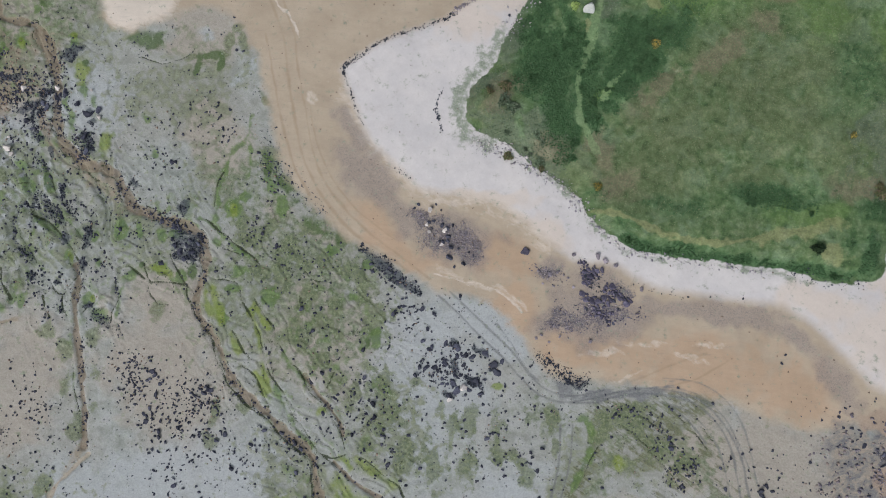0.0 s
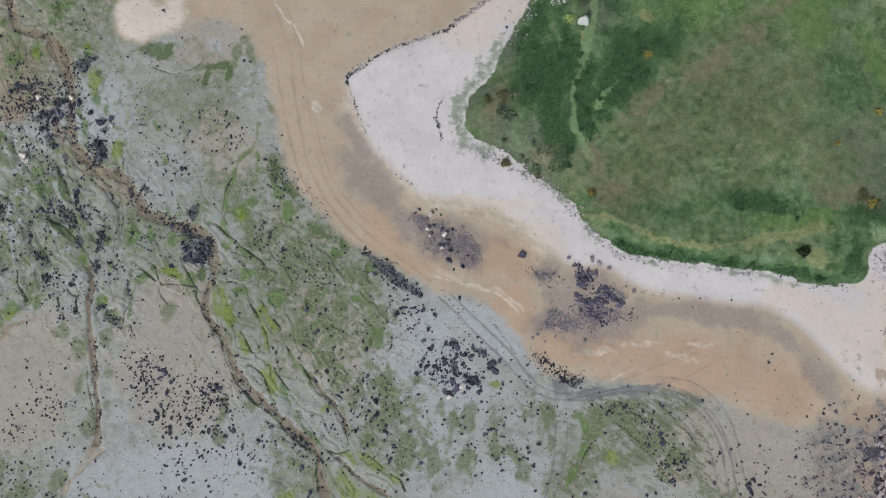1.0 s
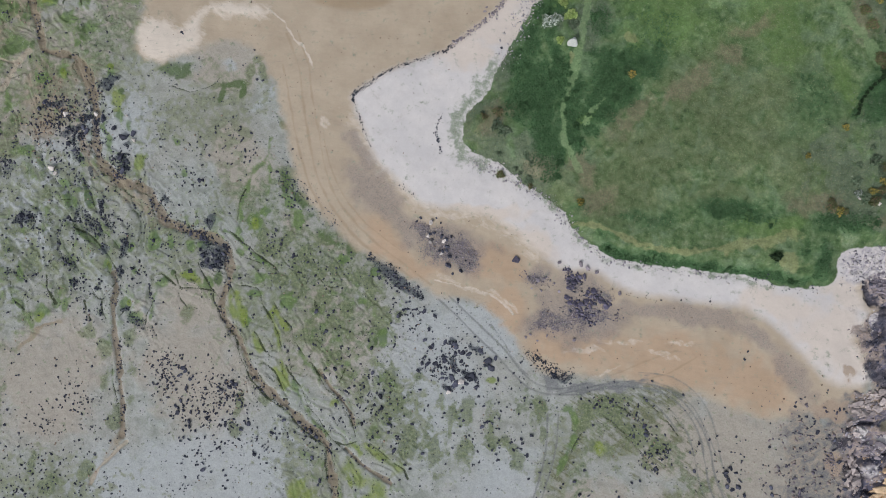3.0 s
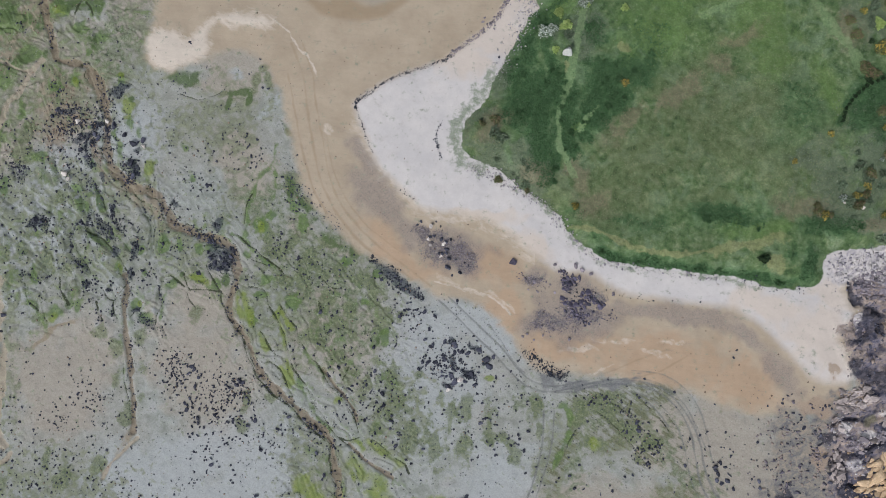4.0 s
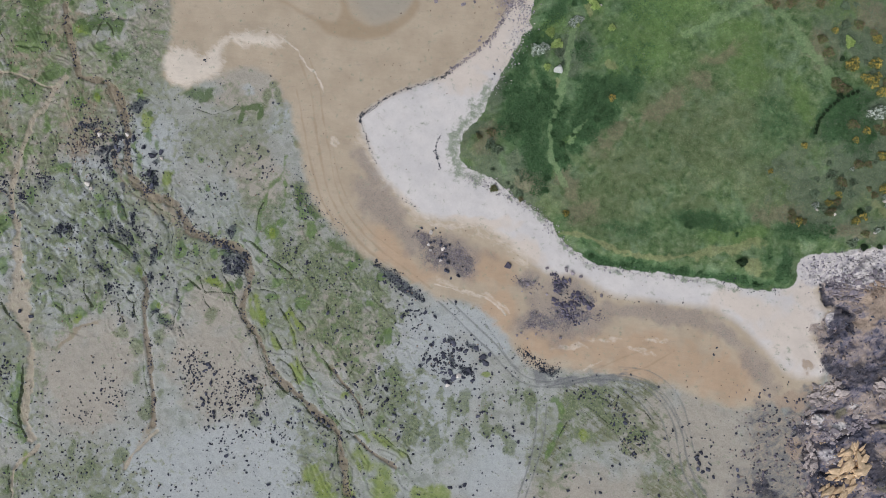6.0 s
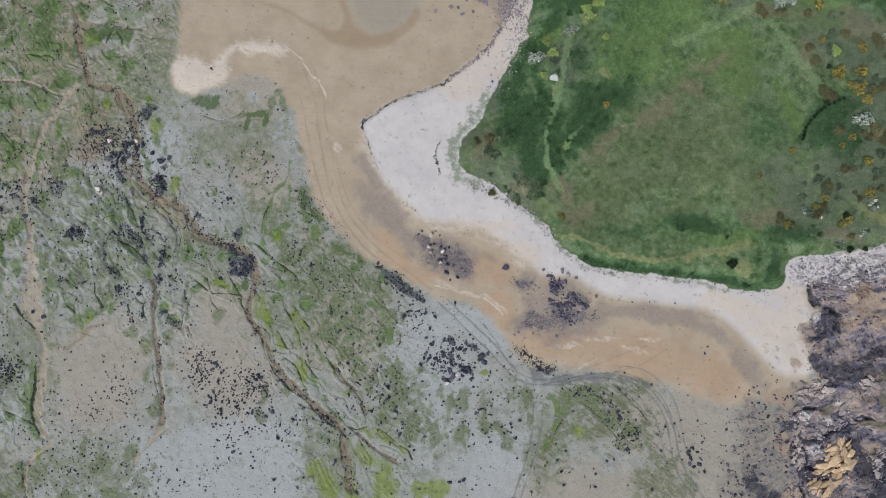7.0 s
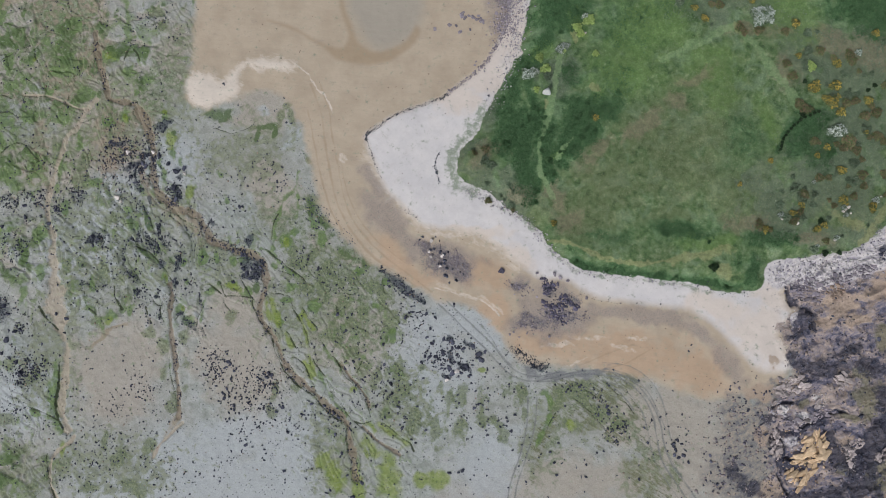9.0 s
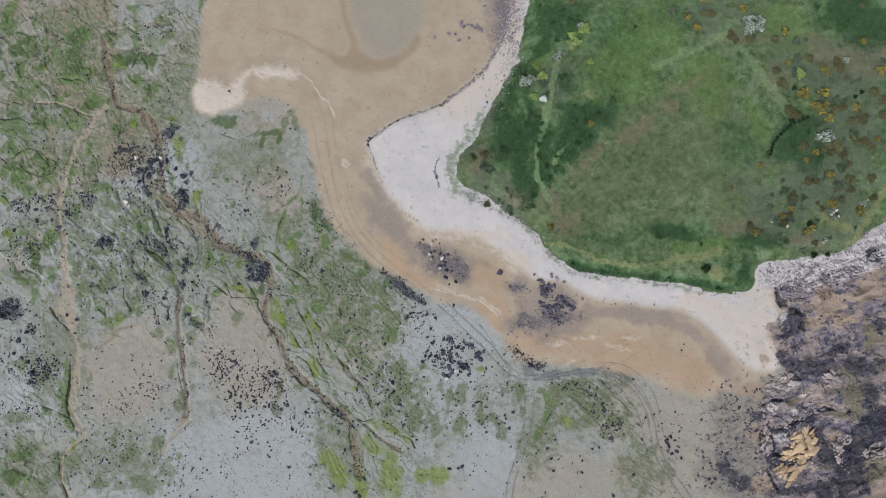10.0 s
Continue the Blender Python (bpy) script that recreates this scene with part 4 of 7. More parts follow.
MOSS += [
    (-31.9, 35.6, 0.7, 1.3, 0), (-30.7, 37.6, 1, 0.6, 30), (-29.9, 35.6, 0.6, 1, 0), (-32.6, 34, 0.6, 0.4, 0), (-36.9, 33.6, 0.7, 0.4, 0), (-26.5, 27.1, 0.4, 1, 40),
    (-25.5, 18.5, 0.9, 1.5, 20),
]
DEEP = [
    (-42.9, 35.7, 1.9, 1.3, 0), (-35.8, 32.4, 0.5, 1.5, -15), (-34.2, 33.8, 1, 0.4, 0), (-32.8, 32.6, 0.4, 0.7, 0), 
    (-35.8, 4, 0.5, 1, 0), (-52, 33, 0.5, 0.4, 0), (-43.1, 4.7, 0.4, 0.4, 0), (-11.8, -5.3, 0.4, 0.6, 0), (-23.5, 15.8, 0.9, 0.5, -40),
    (-25.9, 17.7, 0.5, 0.7, 0), (-43.2, 12, 0.7, 0.4, 0),
]

# lines: points and half width
CREEKS = [
    ([(-59.5, 38.4), (-57.9, 35.9), (-56.8, 33.5), (-55.9, 31), (-55.6, 28.6), (-55.5, 25.8), (-55.3, 23.8), (-54.5, 21.8), (-53.3, 20.6), (-52, 19.5), (-50.8, 18.5), (-48.8, 18), (-46.8, 17.4)], 0.6),
    ([(-46.8, 17.4), (-46, 15.9), (-45, 13.9), (-43.7, 12.4), (-42.1, 11.6), (-39.9, 10.8), (-37.6, 10.2), (-35.6, 9.3), (-34.6, 7.8), (-34.2, 5.9), (-34, 4), (-34.6, 2.5)], 0.64),
    ([(-34.6, 2.5), (-35.1, 1), (-35.1, -0.9), (-34.5, -2.4), (-33.5, -3.7), (-32.4, -5), (-31.6, -6.5), (-31, -8.3), (-30.3, -10), (-29.1, -11.4), (-27.5, -12.6), (-25.7, -14)], 0.55),
]
CREEKS += [
    ([(-25.7, -14), (-24.2, -15.5), (-23, -17), (-21.5, -18), (-20, -19.1), (-19.1, -20.3), (-18.7, -22.3), (-18.4, -24.4), (-18.1, -26.5), (-17.7, -29.3)], 0.6),
    ([(-51.8, 4.8), (-51.3, 2.5), (-51.5, 0.2), (-51.2, -2.8), (-50.9, -5), (-50.5, -8), (-50.1, -10.9), (-49.7, -13.9), (-49.4, -16.8), (-49.5, -18.9)], 0.42),
    ([(-20.3, -9.7), (-18.4, -12.3), (-16.7, -14.2), (-15.6, -15.8), (-15.2, -17.3)], 0.25),
    ([(-16.4, -20.8), (-14.6, -22.6), (-12.7, -23.8), (-9.8, -25.7)], 0.25),
    ([(-67.5, 52.6), (-67.2, 50.6), (-66.3, 46.7), (-65.2, 42.4), (-64.3, 39.8), (-61.8, 39), (-59.2, 38.2), (-56.9, 35.5), (-55.7, 31.8)], 0.45),
]
RUNNELS = [
    ([(-49.5, -18.9), (-50.6, -20.7), (-51.8, -22.4), (-53, -24), (-54, -26.1)], 0.45),
    ([(-82.6, 51.3), (-79.7, 50.8), (-77, 51.2), (-74.7, 52)], 0.4),
    ([(-87.7, 41), (-84.3, 40.7), (-81.4, 39.7), (-78.8, 38.3), (-77.8, 34.1), (-76.5, 30.7), (-75.8, 26.3), (-75.1, 23)], 0.5),
    ([(-80, 26.9), (-79, 25.2), (-77.8, 23.6)], 0.3),
    ([(-85.5, 31.4), (-83.9, 29.2), (-83, 26.4)], 0.4),
    ([(-86, 52.5), (-83.7, 51.3), (-82, 51.6)], 0.35),
    ([(-78.3, 61.3), (-77.8, 56.7), (-77.9, 52.1), (-76.8, 47.5), (-77.1, 43)], 0.5),
]
PALE_CREEKS = [
    ([(-66.9, 39.4), (-69, 36.7), (-70.6, 33.9), (-72.2, 32.3), (-72.9, 29.5), (-73.8, 26.2), (-74.8, 22.4), (-75.2, 18.6), (-74.4, 16.4), (-73.7, 13.2), (-73.5, 10)], 0.45),
    ([(-73.5, 10), (-73.1, 6.8), (-73.4, 3.6), (-73.7, 0.9), (-72.5, -1.7), (-71.1, -4.3), (-70.4, -7)], 0.8),
    ([(-70.4, -7), (-70.3, -10.1), (-70.6, -13.2), (-70.8, -15.8), (-70.4, -18.8), (-69.3, -21.2)], 0.6),
    ([(-68.2, -22.2), (-69.2, -23.4), (-71, -24.9), (-72, -26.2), (-72.4, -28.5), (-71.8, -31.3), (-70.6, -33.9), (-69.9, -36.5)], 0.3),
    ([(-72.3, 3.6), (-72.4, 0.4), (-71.4, -2.2)], 1.1),
    ([(-48.8, -20), (-50.8, -22), (-52.8, -24), (-53.8, -26)], 0.25),
]
PALE_CREEKS += [
    ([(-80.9, 40.8), (-75.3, 40.2), (-69.6, 37.8), (-66.9, 39.2)], 0.2),
]
LUSH_LINES = [
    ([(-28.4, 25.2), (-28.7, 23.6), (-29.3, 22), (-30.2, 20.9), (-31.1, 19.7), (-31.7, 18.5), (-32, 17.4)], 0.35),
    ([(-28.6, 21.6), (-28.6, 20.1), (-28.3, 17.7), (-28.5, 16.8)], 0.25),
    ([(-32.4, 16.2), (-32.9, 14.7), (-33, 12.7), (-33.4, 11.2)], 0.4),
    ([(-24.4, -11.1), (-23.2, -13.2), (-22.3, -15), (-20.9, -16.7), (-19.4, -18.9), (-18.5, -19.6)], 0.4),
    ([(-35.3, 11.1), (-33.7, 10.4), (-32.5, 9.3), (-31.4, 8.4), (-29.9, 7.1), (-28.2, 6.1)], 0.3),
    ([(-23.4, -6.8), (-22.2, -8.6), (-21.3, -9.5), (-20.3, -11)], 0.3),
    ([(-44.9, 2.5), (-45.4, 0.2), (-46, -1.7)], 0.3),
    ([(-51.2, -9.5), (-50.9, -11.7)], 0.35),
    ([(-50.6, 8.2), (-51.5, 9.3), (-52.7, 10.5), (-53.8, 11.3)], 0.4),
]
LUSH_LINES += [
    ([(-57.8, 11.3), (-55.8, 10.1), (-54.2, 9), (-53.1, 7.4)], 0.3),
    ([(-57.1, 18.7), (-56.2, 17.1), (-55.3, 15.2)], 0.35),
    ([(15.9, -15), (16.6, -17.1), (16.2, -19.2), (15.4, -21.6), (14.3, -24.1)], 0.5),
    ([(-72, -9), (-72.1, -12.1), (-72.5, -15.2), (-72.4, -17.8), (-71.2, -20.9)], 0.7),
    ([(-72.6, 28.4), (-72.9, 26.2), (-73.6, 23)], 0.5),
    ([(-61.9, 58.8), (-61.4, 55.7), (-61.3, 52.9), (-61.5, 50.8)], 0.8),
    ([(-87.4, 37), (-85.2, 36.7), (-82.7, 36.8)], 0.5),
    ([(-82.6, 30.6), (-80.4, 30.8), (-78.7, 29.1), (-77.5, 26.9), (-77.7, 25.2)], 0.6),
    ([(-67.1, 3), (-66.8, 0.9), (-65, -0.9), (-63.6, -2.8)], 0.4),
    ([(-76.4, -17.8), (-74.2, -18.5), (-72, -19.5)], 0.5),
]
LIME_LINES = [
    ([(-27.7, -1.1), (-26.9, -3.9), (-26.3, -6.5), (-25.9, -9), (-25.2, -11.6)], 0.42),
    ([(-33.1, 1.9), (-32.6, 0.2), (-32, -1.3), (-31.6, -2.6)], 0.5),
    ([(-34, 1.3), (-33.7, -0.2), (-33, -1.4)], 0.45),
    ([(-30.3, -4.4), (-29.9, -5.6), (-29.1, -6.8)], 0.5),
    ([(-27.3, -0.5), (-26.3, -2), (-25.3, -3.5)], 0.38),
    ([(-13.5, -20.5), (-12, -21.5), (-10.2, -22.6), (-8.7, -23.5)], 0.7),
    ([(-15.8, -23), (-14.9, -24.2), (-14.2, -25.8)], 1),
    ([(-15.4, -20.3), (-14.6, -20.8), (-14.1, -21.5)], 0.45),
    ([(-41.2, 4.7), (-40, 4.1), (-38.8, 3.6)], 0.5),
    ([(-27, -9.4), (-26.1, -10.8), (-25.6, -12.3)], 0.35),
]
DEEP += [
    (-43.5, 36, 2.7, 1.3, 0), (-41.4, 36.8, 1.9, 0.8, 25), 
]
DEEP_LINES = [
    ([(-27.7, 29.1), (-26.7, 27.8), (-25.6, 26.3)], 0.3),
    ([(-26.5, 20.7), (-26, 19.1), (-25, 17.3), (-23.9, 15.8), (-22.9, 14.2), (-21.9, 13.1)], 0.4),
    ([(-20.7, 11.1), (-19.6, 10.2), (-18, 9.4), (-16.7, 8.8), (-15.2, 7.9)], 0.5),
]
# hollows between mud ribs, cut shallow and painted with their shading
SHADED_GROOVES = [
    ([(-62.8, 19.3), (-61.7, 16.8), (-60.9, 13.8), (-59.9, 10.8)], 0.3),
    ([(-56.6, 19.2), (-55.6, 16.2), (-53.9, 13.8), (-52.3, 11.3), (-51, 8.3), (-49.9, 5.4)], 0.35),
    ([(-58.1, 12), (-56.2, 10.8), (-54.3, 9), (-53, 7.2)], 0.3),
    ([(-64.9, 13.8), (-63, 12), (-60.7, 9.9), (-58.5, 7.8), (-57.2, 5.4)], 0.35),
    ([(-65.9, 9), (-64.9, 7.2), (-63.8, 4.8)], 0.25),
    ([(-62.1, 6), (-61.3, 3.6), (-60.3, 1.9), (-60.5, -0.5)], 0.3),
    ([(-67.4, 3.7), (-66.3, 1.3), (-65, -0.2)], 0.25),
    ([(-51.9, 7.7), (-52.4, 5.4), (-53.5, 3), (-52.7, 0.6)], 0.3),
    ([(-46, 4.7), (-46.2, 1.8), (-46.4, -1.1)], 0.3),
    ([(-57.7, 16.8), (-57.3, 14.4), (-56.3, 12.6)], 0.25),
]
SHADED_GROOVES += [
    ([(-49.8, 16.7), (-48.5, 13.7), (-47.7, 10.7), (-47.9, 7.7)], 0.35),
    ([(-69.1, 12.1), (-67.8, 10.2), (-66.4, 7.8)], 0.25),
    ([(-59.6, 4.8), (-58.2, 2.4), (-55.8, 1.2)], 0.3),
    ([(-63.9, 17.5), (-63.5, 15), (-64, 13.2)], 0.25),
    ([(-54.4, 17.4), (-52.8, 14.9), (-50.8, 12.5), (-49.2, 10.1)], 0.35),
    ([(-67, 18.1), (-66.2, 15.7), (-65.2, 13.2)], 0.3),
    ([(-59.6, 18), (-58.9, 15.6), (-59.1, 13.2), (-58, 10.8)], 0.3),
]
# dark lips of weed, with thin shade lines drawn in among them
SHADED_BANKS = [
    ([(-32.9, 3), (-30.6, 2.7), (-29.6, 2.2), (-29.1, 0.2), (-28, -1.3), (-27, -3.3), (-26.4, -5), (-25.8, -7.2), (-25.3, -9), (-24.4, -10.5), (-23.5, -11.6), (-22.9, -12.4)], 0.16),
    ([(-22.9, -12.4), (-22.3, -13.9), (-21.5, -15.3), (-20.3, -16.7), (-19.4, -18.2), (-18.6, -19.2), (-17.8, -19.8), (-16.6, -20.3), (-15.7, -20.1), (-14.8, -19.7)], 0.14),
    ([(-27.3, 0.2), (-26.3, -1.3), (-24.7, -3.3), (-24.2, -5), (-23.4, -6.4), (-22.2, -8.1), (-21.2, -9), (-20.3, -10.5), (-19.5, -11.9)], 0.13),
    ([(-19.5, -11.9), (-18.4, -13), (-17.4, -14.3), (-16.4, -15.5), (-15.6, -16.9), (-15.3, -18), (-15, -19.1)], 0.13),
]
SHADED_BANKS += [
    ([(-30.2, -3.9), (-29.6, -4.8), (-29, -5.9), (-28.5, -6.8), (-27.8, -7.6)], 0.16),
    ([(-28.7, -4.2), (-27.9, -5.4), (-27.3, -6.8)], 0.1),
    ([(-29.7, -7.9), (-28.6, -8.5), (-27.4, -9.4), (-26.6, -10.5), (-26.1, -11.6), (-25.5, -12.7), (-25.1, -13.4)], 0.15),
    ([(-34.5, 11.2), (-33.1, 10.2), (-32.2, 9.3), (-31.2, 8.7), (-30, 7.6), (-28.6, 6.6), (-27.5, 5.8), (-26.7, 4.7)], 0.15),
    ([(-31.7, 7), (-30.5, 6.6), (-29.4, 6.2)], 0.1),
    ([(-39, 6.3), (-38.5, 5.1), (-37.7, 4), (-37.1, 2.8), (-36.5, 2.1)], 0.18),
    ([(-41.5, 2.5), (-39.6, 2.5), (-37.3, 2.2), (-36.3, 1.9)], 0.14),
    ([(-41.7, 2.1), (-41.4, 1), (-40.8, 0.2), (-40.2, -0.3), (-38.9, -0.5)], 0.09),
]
SHADED_BANKS += [
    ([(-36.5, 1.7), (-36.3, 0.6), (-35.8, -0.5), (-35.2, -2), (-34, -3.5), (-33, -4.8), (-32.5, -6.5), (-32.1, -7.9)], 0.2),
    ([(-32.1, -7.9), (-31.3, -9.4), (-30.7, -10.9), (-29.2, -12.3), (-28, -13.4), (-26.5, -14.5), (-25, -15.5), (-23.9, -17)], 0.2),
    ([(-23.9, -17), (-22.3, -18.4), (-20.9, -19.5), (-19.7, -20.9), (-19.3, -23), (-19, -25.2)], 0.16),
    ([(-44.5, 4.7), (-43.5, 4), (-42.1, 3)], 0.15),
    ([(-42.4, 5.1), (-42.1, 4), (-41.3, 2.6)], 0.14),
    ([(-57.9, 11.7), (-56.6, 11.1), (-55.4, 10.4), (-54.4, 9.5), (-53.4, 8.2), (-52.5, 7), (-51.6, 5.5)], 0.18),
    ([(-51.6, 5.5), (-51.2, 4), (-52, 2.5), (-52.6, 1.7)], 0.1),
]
SHADED_BANKS += [
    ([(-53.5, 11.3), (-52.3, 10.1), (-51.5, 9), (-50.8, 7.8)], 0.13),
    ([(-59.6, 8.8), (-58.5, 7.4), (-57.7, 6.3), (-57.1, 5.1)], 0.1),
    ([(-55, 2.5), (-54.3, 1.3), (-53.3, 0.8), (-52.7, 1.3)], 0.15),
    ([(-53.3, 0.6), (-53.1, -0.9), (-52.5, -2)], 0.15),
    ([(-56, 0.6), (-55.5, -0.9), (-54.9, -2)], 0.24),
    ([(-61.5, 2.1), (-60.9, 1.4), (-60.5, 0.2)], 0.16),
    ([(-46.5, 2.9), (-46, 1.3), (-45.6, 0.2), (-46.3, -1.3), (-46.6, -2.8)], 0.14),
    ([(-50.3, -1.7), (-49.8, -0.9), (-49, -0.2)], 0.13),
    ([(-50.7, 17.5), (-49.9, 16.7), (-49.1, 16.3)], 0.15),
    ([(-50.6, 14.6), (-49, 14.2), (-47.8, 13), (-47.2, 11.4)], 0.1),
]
SHADED_BANKS += [
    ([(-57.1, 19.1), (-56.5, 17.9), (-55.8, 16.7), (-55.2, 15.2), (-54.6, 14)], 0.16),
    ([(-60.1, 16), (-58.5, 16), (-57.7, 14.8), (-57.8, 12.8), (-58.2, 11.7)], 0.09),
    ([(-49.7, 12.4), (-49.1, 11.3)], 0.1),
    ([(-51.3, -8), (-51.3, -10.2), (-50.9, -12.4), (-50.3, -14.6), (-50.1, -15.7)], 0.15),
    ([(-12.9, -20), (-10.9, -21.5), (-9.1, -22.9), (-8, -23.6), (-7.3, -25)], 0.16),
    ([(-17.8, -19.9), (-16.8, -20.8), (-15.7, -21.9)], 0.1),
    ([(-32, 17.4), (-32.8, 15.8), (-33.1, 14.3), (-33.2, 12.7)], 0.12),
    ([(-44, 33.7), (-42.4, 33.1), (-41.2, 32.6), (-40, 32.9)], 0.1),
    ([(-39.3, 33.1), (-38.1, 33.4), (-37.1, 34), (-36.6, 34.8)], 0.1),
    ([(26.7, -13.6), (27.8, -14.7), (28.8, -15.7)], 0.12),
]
SHADED_BANKS += [
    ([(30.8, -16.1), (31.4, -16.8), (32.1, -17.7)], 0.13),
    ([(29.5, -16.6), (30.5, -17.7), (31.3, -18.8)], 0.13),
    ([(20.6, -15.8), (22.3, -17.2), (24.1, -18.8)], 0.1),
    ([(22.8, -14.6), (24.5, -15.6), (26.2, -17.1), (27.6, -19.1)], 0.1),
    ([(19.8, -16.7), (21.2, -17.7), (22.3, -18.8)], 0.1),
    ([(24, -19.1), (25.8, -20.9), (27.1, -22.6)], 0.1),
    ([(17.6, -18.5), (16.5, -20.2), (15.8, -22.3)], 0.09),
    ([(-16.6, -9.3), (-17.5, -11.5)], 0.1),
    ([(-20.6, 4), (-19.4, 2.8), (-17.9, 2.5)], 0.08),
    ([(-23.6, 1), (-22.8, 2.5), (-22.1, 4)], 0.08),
    ([(-75.7, 1), (-74.8, -0.6), (-73.3, -2.2), (-72.2, -3.3)], 0.2),
    ([(-71.4, -9), (-71.6, -13.2), (-71.9, -16.3), (-71.5, -18.8), (-70.4, -20.9)], 0.24),
]
SHADED_BANKS += [
    ([(-76.9, -17), (-74.8, -17.8), (-72.6, -18.8), (-70.9, -19.8)], 0.18),
    ([(-80.9, -12.6), (-79.7, -15.7), (-79, -17.2)], 0.12),
    ([(-67.4, 3.5), (-67, 1.4), (-65.4, -0.2), (-63.7, -2.3)], 0.18),
    ([(-62, 4.5), (-61.7, 2.4), (-60.6, 0.8), (-60.2, 0.3)], 0.2),
    ([(-87.5, 37.4), (-85.2, 37.3), (-83, 37.5), (-81.6, 36.1)], 0.2),
    ([(-84.3, 29.7), (-82.7, 31.2), (-80.4, 31.3), (-78.7, 29.6), (-77.2, 28)], 0.2),
    ([(-87, 29.8), (-85.6, 28.7)], 0.18),
    ([(-88.4, 54.1), (-87.5, 53.5), (-86.6, 52.6)], 0.16),
    ([(-78.9, 49.6), (-78.7, 48.1), (-77.8, 46.4)], 0.18),
    ([(-60.6, 49.4), (-61.2, 48.3), (-61.7, 47.2)], 0.2),
    ([(-85.5, 46.8), (-84.9, 47.9), (-83.4, 49)], 0.16),
]
SHADED_BANKS += [
    ([(-85.9, 40.4), (-84.8, 40.7), (-83.1, 40)], 0.14),
    ([(-59.9, 49.2), (-59.2, 48.3), (-58.7, 46.9)], 0.2),
    ([(-80.3, 28.6), (-79.3, 26.3), (-78.8, 24.7)], 0.12),
    ([(-86.6, 22.6), (-85.5, 22.1), (-85, 21)], 0.16),
    ([(-73, -25.4), (-72.8, -27.9), (-72.2, -30.5), (-71.1, -33.5)], 0.18),
]
# carved clefts, also painted dark for the shade inside them
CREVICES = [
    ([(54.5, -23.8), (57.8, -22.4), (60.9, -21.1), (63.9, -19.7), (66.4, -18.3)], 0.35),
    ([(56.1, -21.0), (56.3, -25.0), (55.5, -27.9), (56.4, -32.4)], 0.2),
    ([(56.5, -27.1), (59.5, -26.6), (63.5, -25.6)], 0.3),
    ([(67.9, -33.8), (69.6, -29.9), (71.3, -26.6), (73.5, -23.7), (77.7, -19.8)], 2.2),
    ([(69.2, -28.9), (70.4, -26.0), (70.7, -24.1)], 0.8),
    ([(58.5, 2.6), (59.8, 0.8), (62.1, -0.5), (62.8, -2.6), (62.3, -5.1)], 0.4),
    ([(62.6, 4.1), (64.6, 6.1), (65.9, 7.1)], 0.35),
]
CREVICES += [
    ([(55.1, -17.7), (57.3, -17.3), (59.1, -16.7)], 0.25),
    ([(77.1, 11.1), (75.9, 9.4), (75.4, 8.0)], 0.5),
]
RUTS = [
    ([(-2.8, 0.7), (-0.3, -1.6), (2.5, -4.5), (5.4, -7.2), (7.8, -9.9), (10.4, -12.2), (13.9, -13.0), (18.0, -12.2)], 0.14),
    ([(-1.3, 1.2), (1.2, -1.2), (4.0, -3.9), (6.6, -6.4), (8.8, -9.3), (11.1, -11.4), (14.4, -12.2), (18.5, -11.4)], 0.14),
    ([(4.8, -3.0), (6.7, -5.6), (8.2, -8.3), (10.1, -10.3)], 0.1),
    ([(13.9, -13.0), (17.0, -13.0), (21.1, -12.0), (25.1, -11.9), (29.2, -12.7), (32.5, -15.3), (34.4, -18.9), (35.0, -22.9), (35.7, -26.7),
        (37.9, -30.4), (40.7, -34.7)], 0.16),
]
RUTS += [
    ([(18.0, -12.2), (23.1, -11.2), (28.2, -11.7), (31.2, -13.1), (33.7, -15.9), (35.6, -19.9), (36.2, -23.9), (37.3, -27.1), (39.5, -30.4),
        (42.3, -34.7)], 0.16),
    ([(26.2, -12.1), (30.2, -12.3), (33.2, -14.3), (35.1, -17.6), (36.5, -21.1)], 0.1),
    ([(26.9, -13.5), (29.1, -15.3), (31.2, -18.1)], 0.14),
    ([(12.8, -15.8), (12.5, -20.8), (11.2, -25.8), (9.4, -30.7), (8.7, -34.6)], 0.14),
    ([(14.4, -15.8), (13.9, -20.8), (12.4, -25.8), (10.6, -30.7), (9.9, -34.6)], 0.14),
]
SOFT_RUTS = [
    ([(-24.5, 41.6), (-22.8, 36.7), (-22.1, 31.8), (-21.1, 26.3), (-20, 20.8), (-18.2, 16.1), (-15.8, 12.7), (-12.7, 9.6), (-9.3, 6.9), (-6.3, 4.7), (-4.1, 3)], 0.22),
    ([(-26.3, 41.6), (-24.4, 36.7), (-23.5, 31.1), (-22.6, 25.5), (-21.3, 20), (-19.3, 15.4), (-16.9, 11.9), (-13.9, 8.8), (-10.1, 6.2), (-6.9, 3.9)], 0.25),
    ([(-20.7, 27.9), (-19.4, 21.6), (-17.4, 16.9), (-14.7, 13), (-11.6, 10.3), (-8.6, 8.1)], 0.15),
    ([(-26.8, 36.7), (-25.7, 31.9), (-24.8, 27.1), (-23.7, 22.4), (-22.3, 18.1), (-20.2, 14.2)], 0.2),
    ([(31.6, -6.7), (26.5, -8.5), (21.4, -10.7)], 0.2),
    ([(34.4, -7.7), (30.1, -10), (24.3, -11.4)], 0.15),
]
WHEEL_ARC = [(24.1, -11.5), (28.6, -12.1), (31.8, -14.1), (33.9, -17.1), (34.9, -20.7), (35.6, -24.9), (37.6, -28.8), (40.0, -32.5), (41.8, -35.6)]
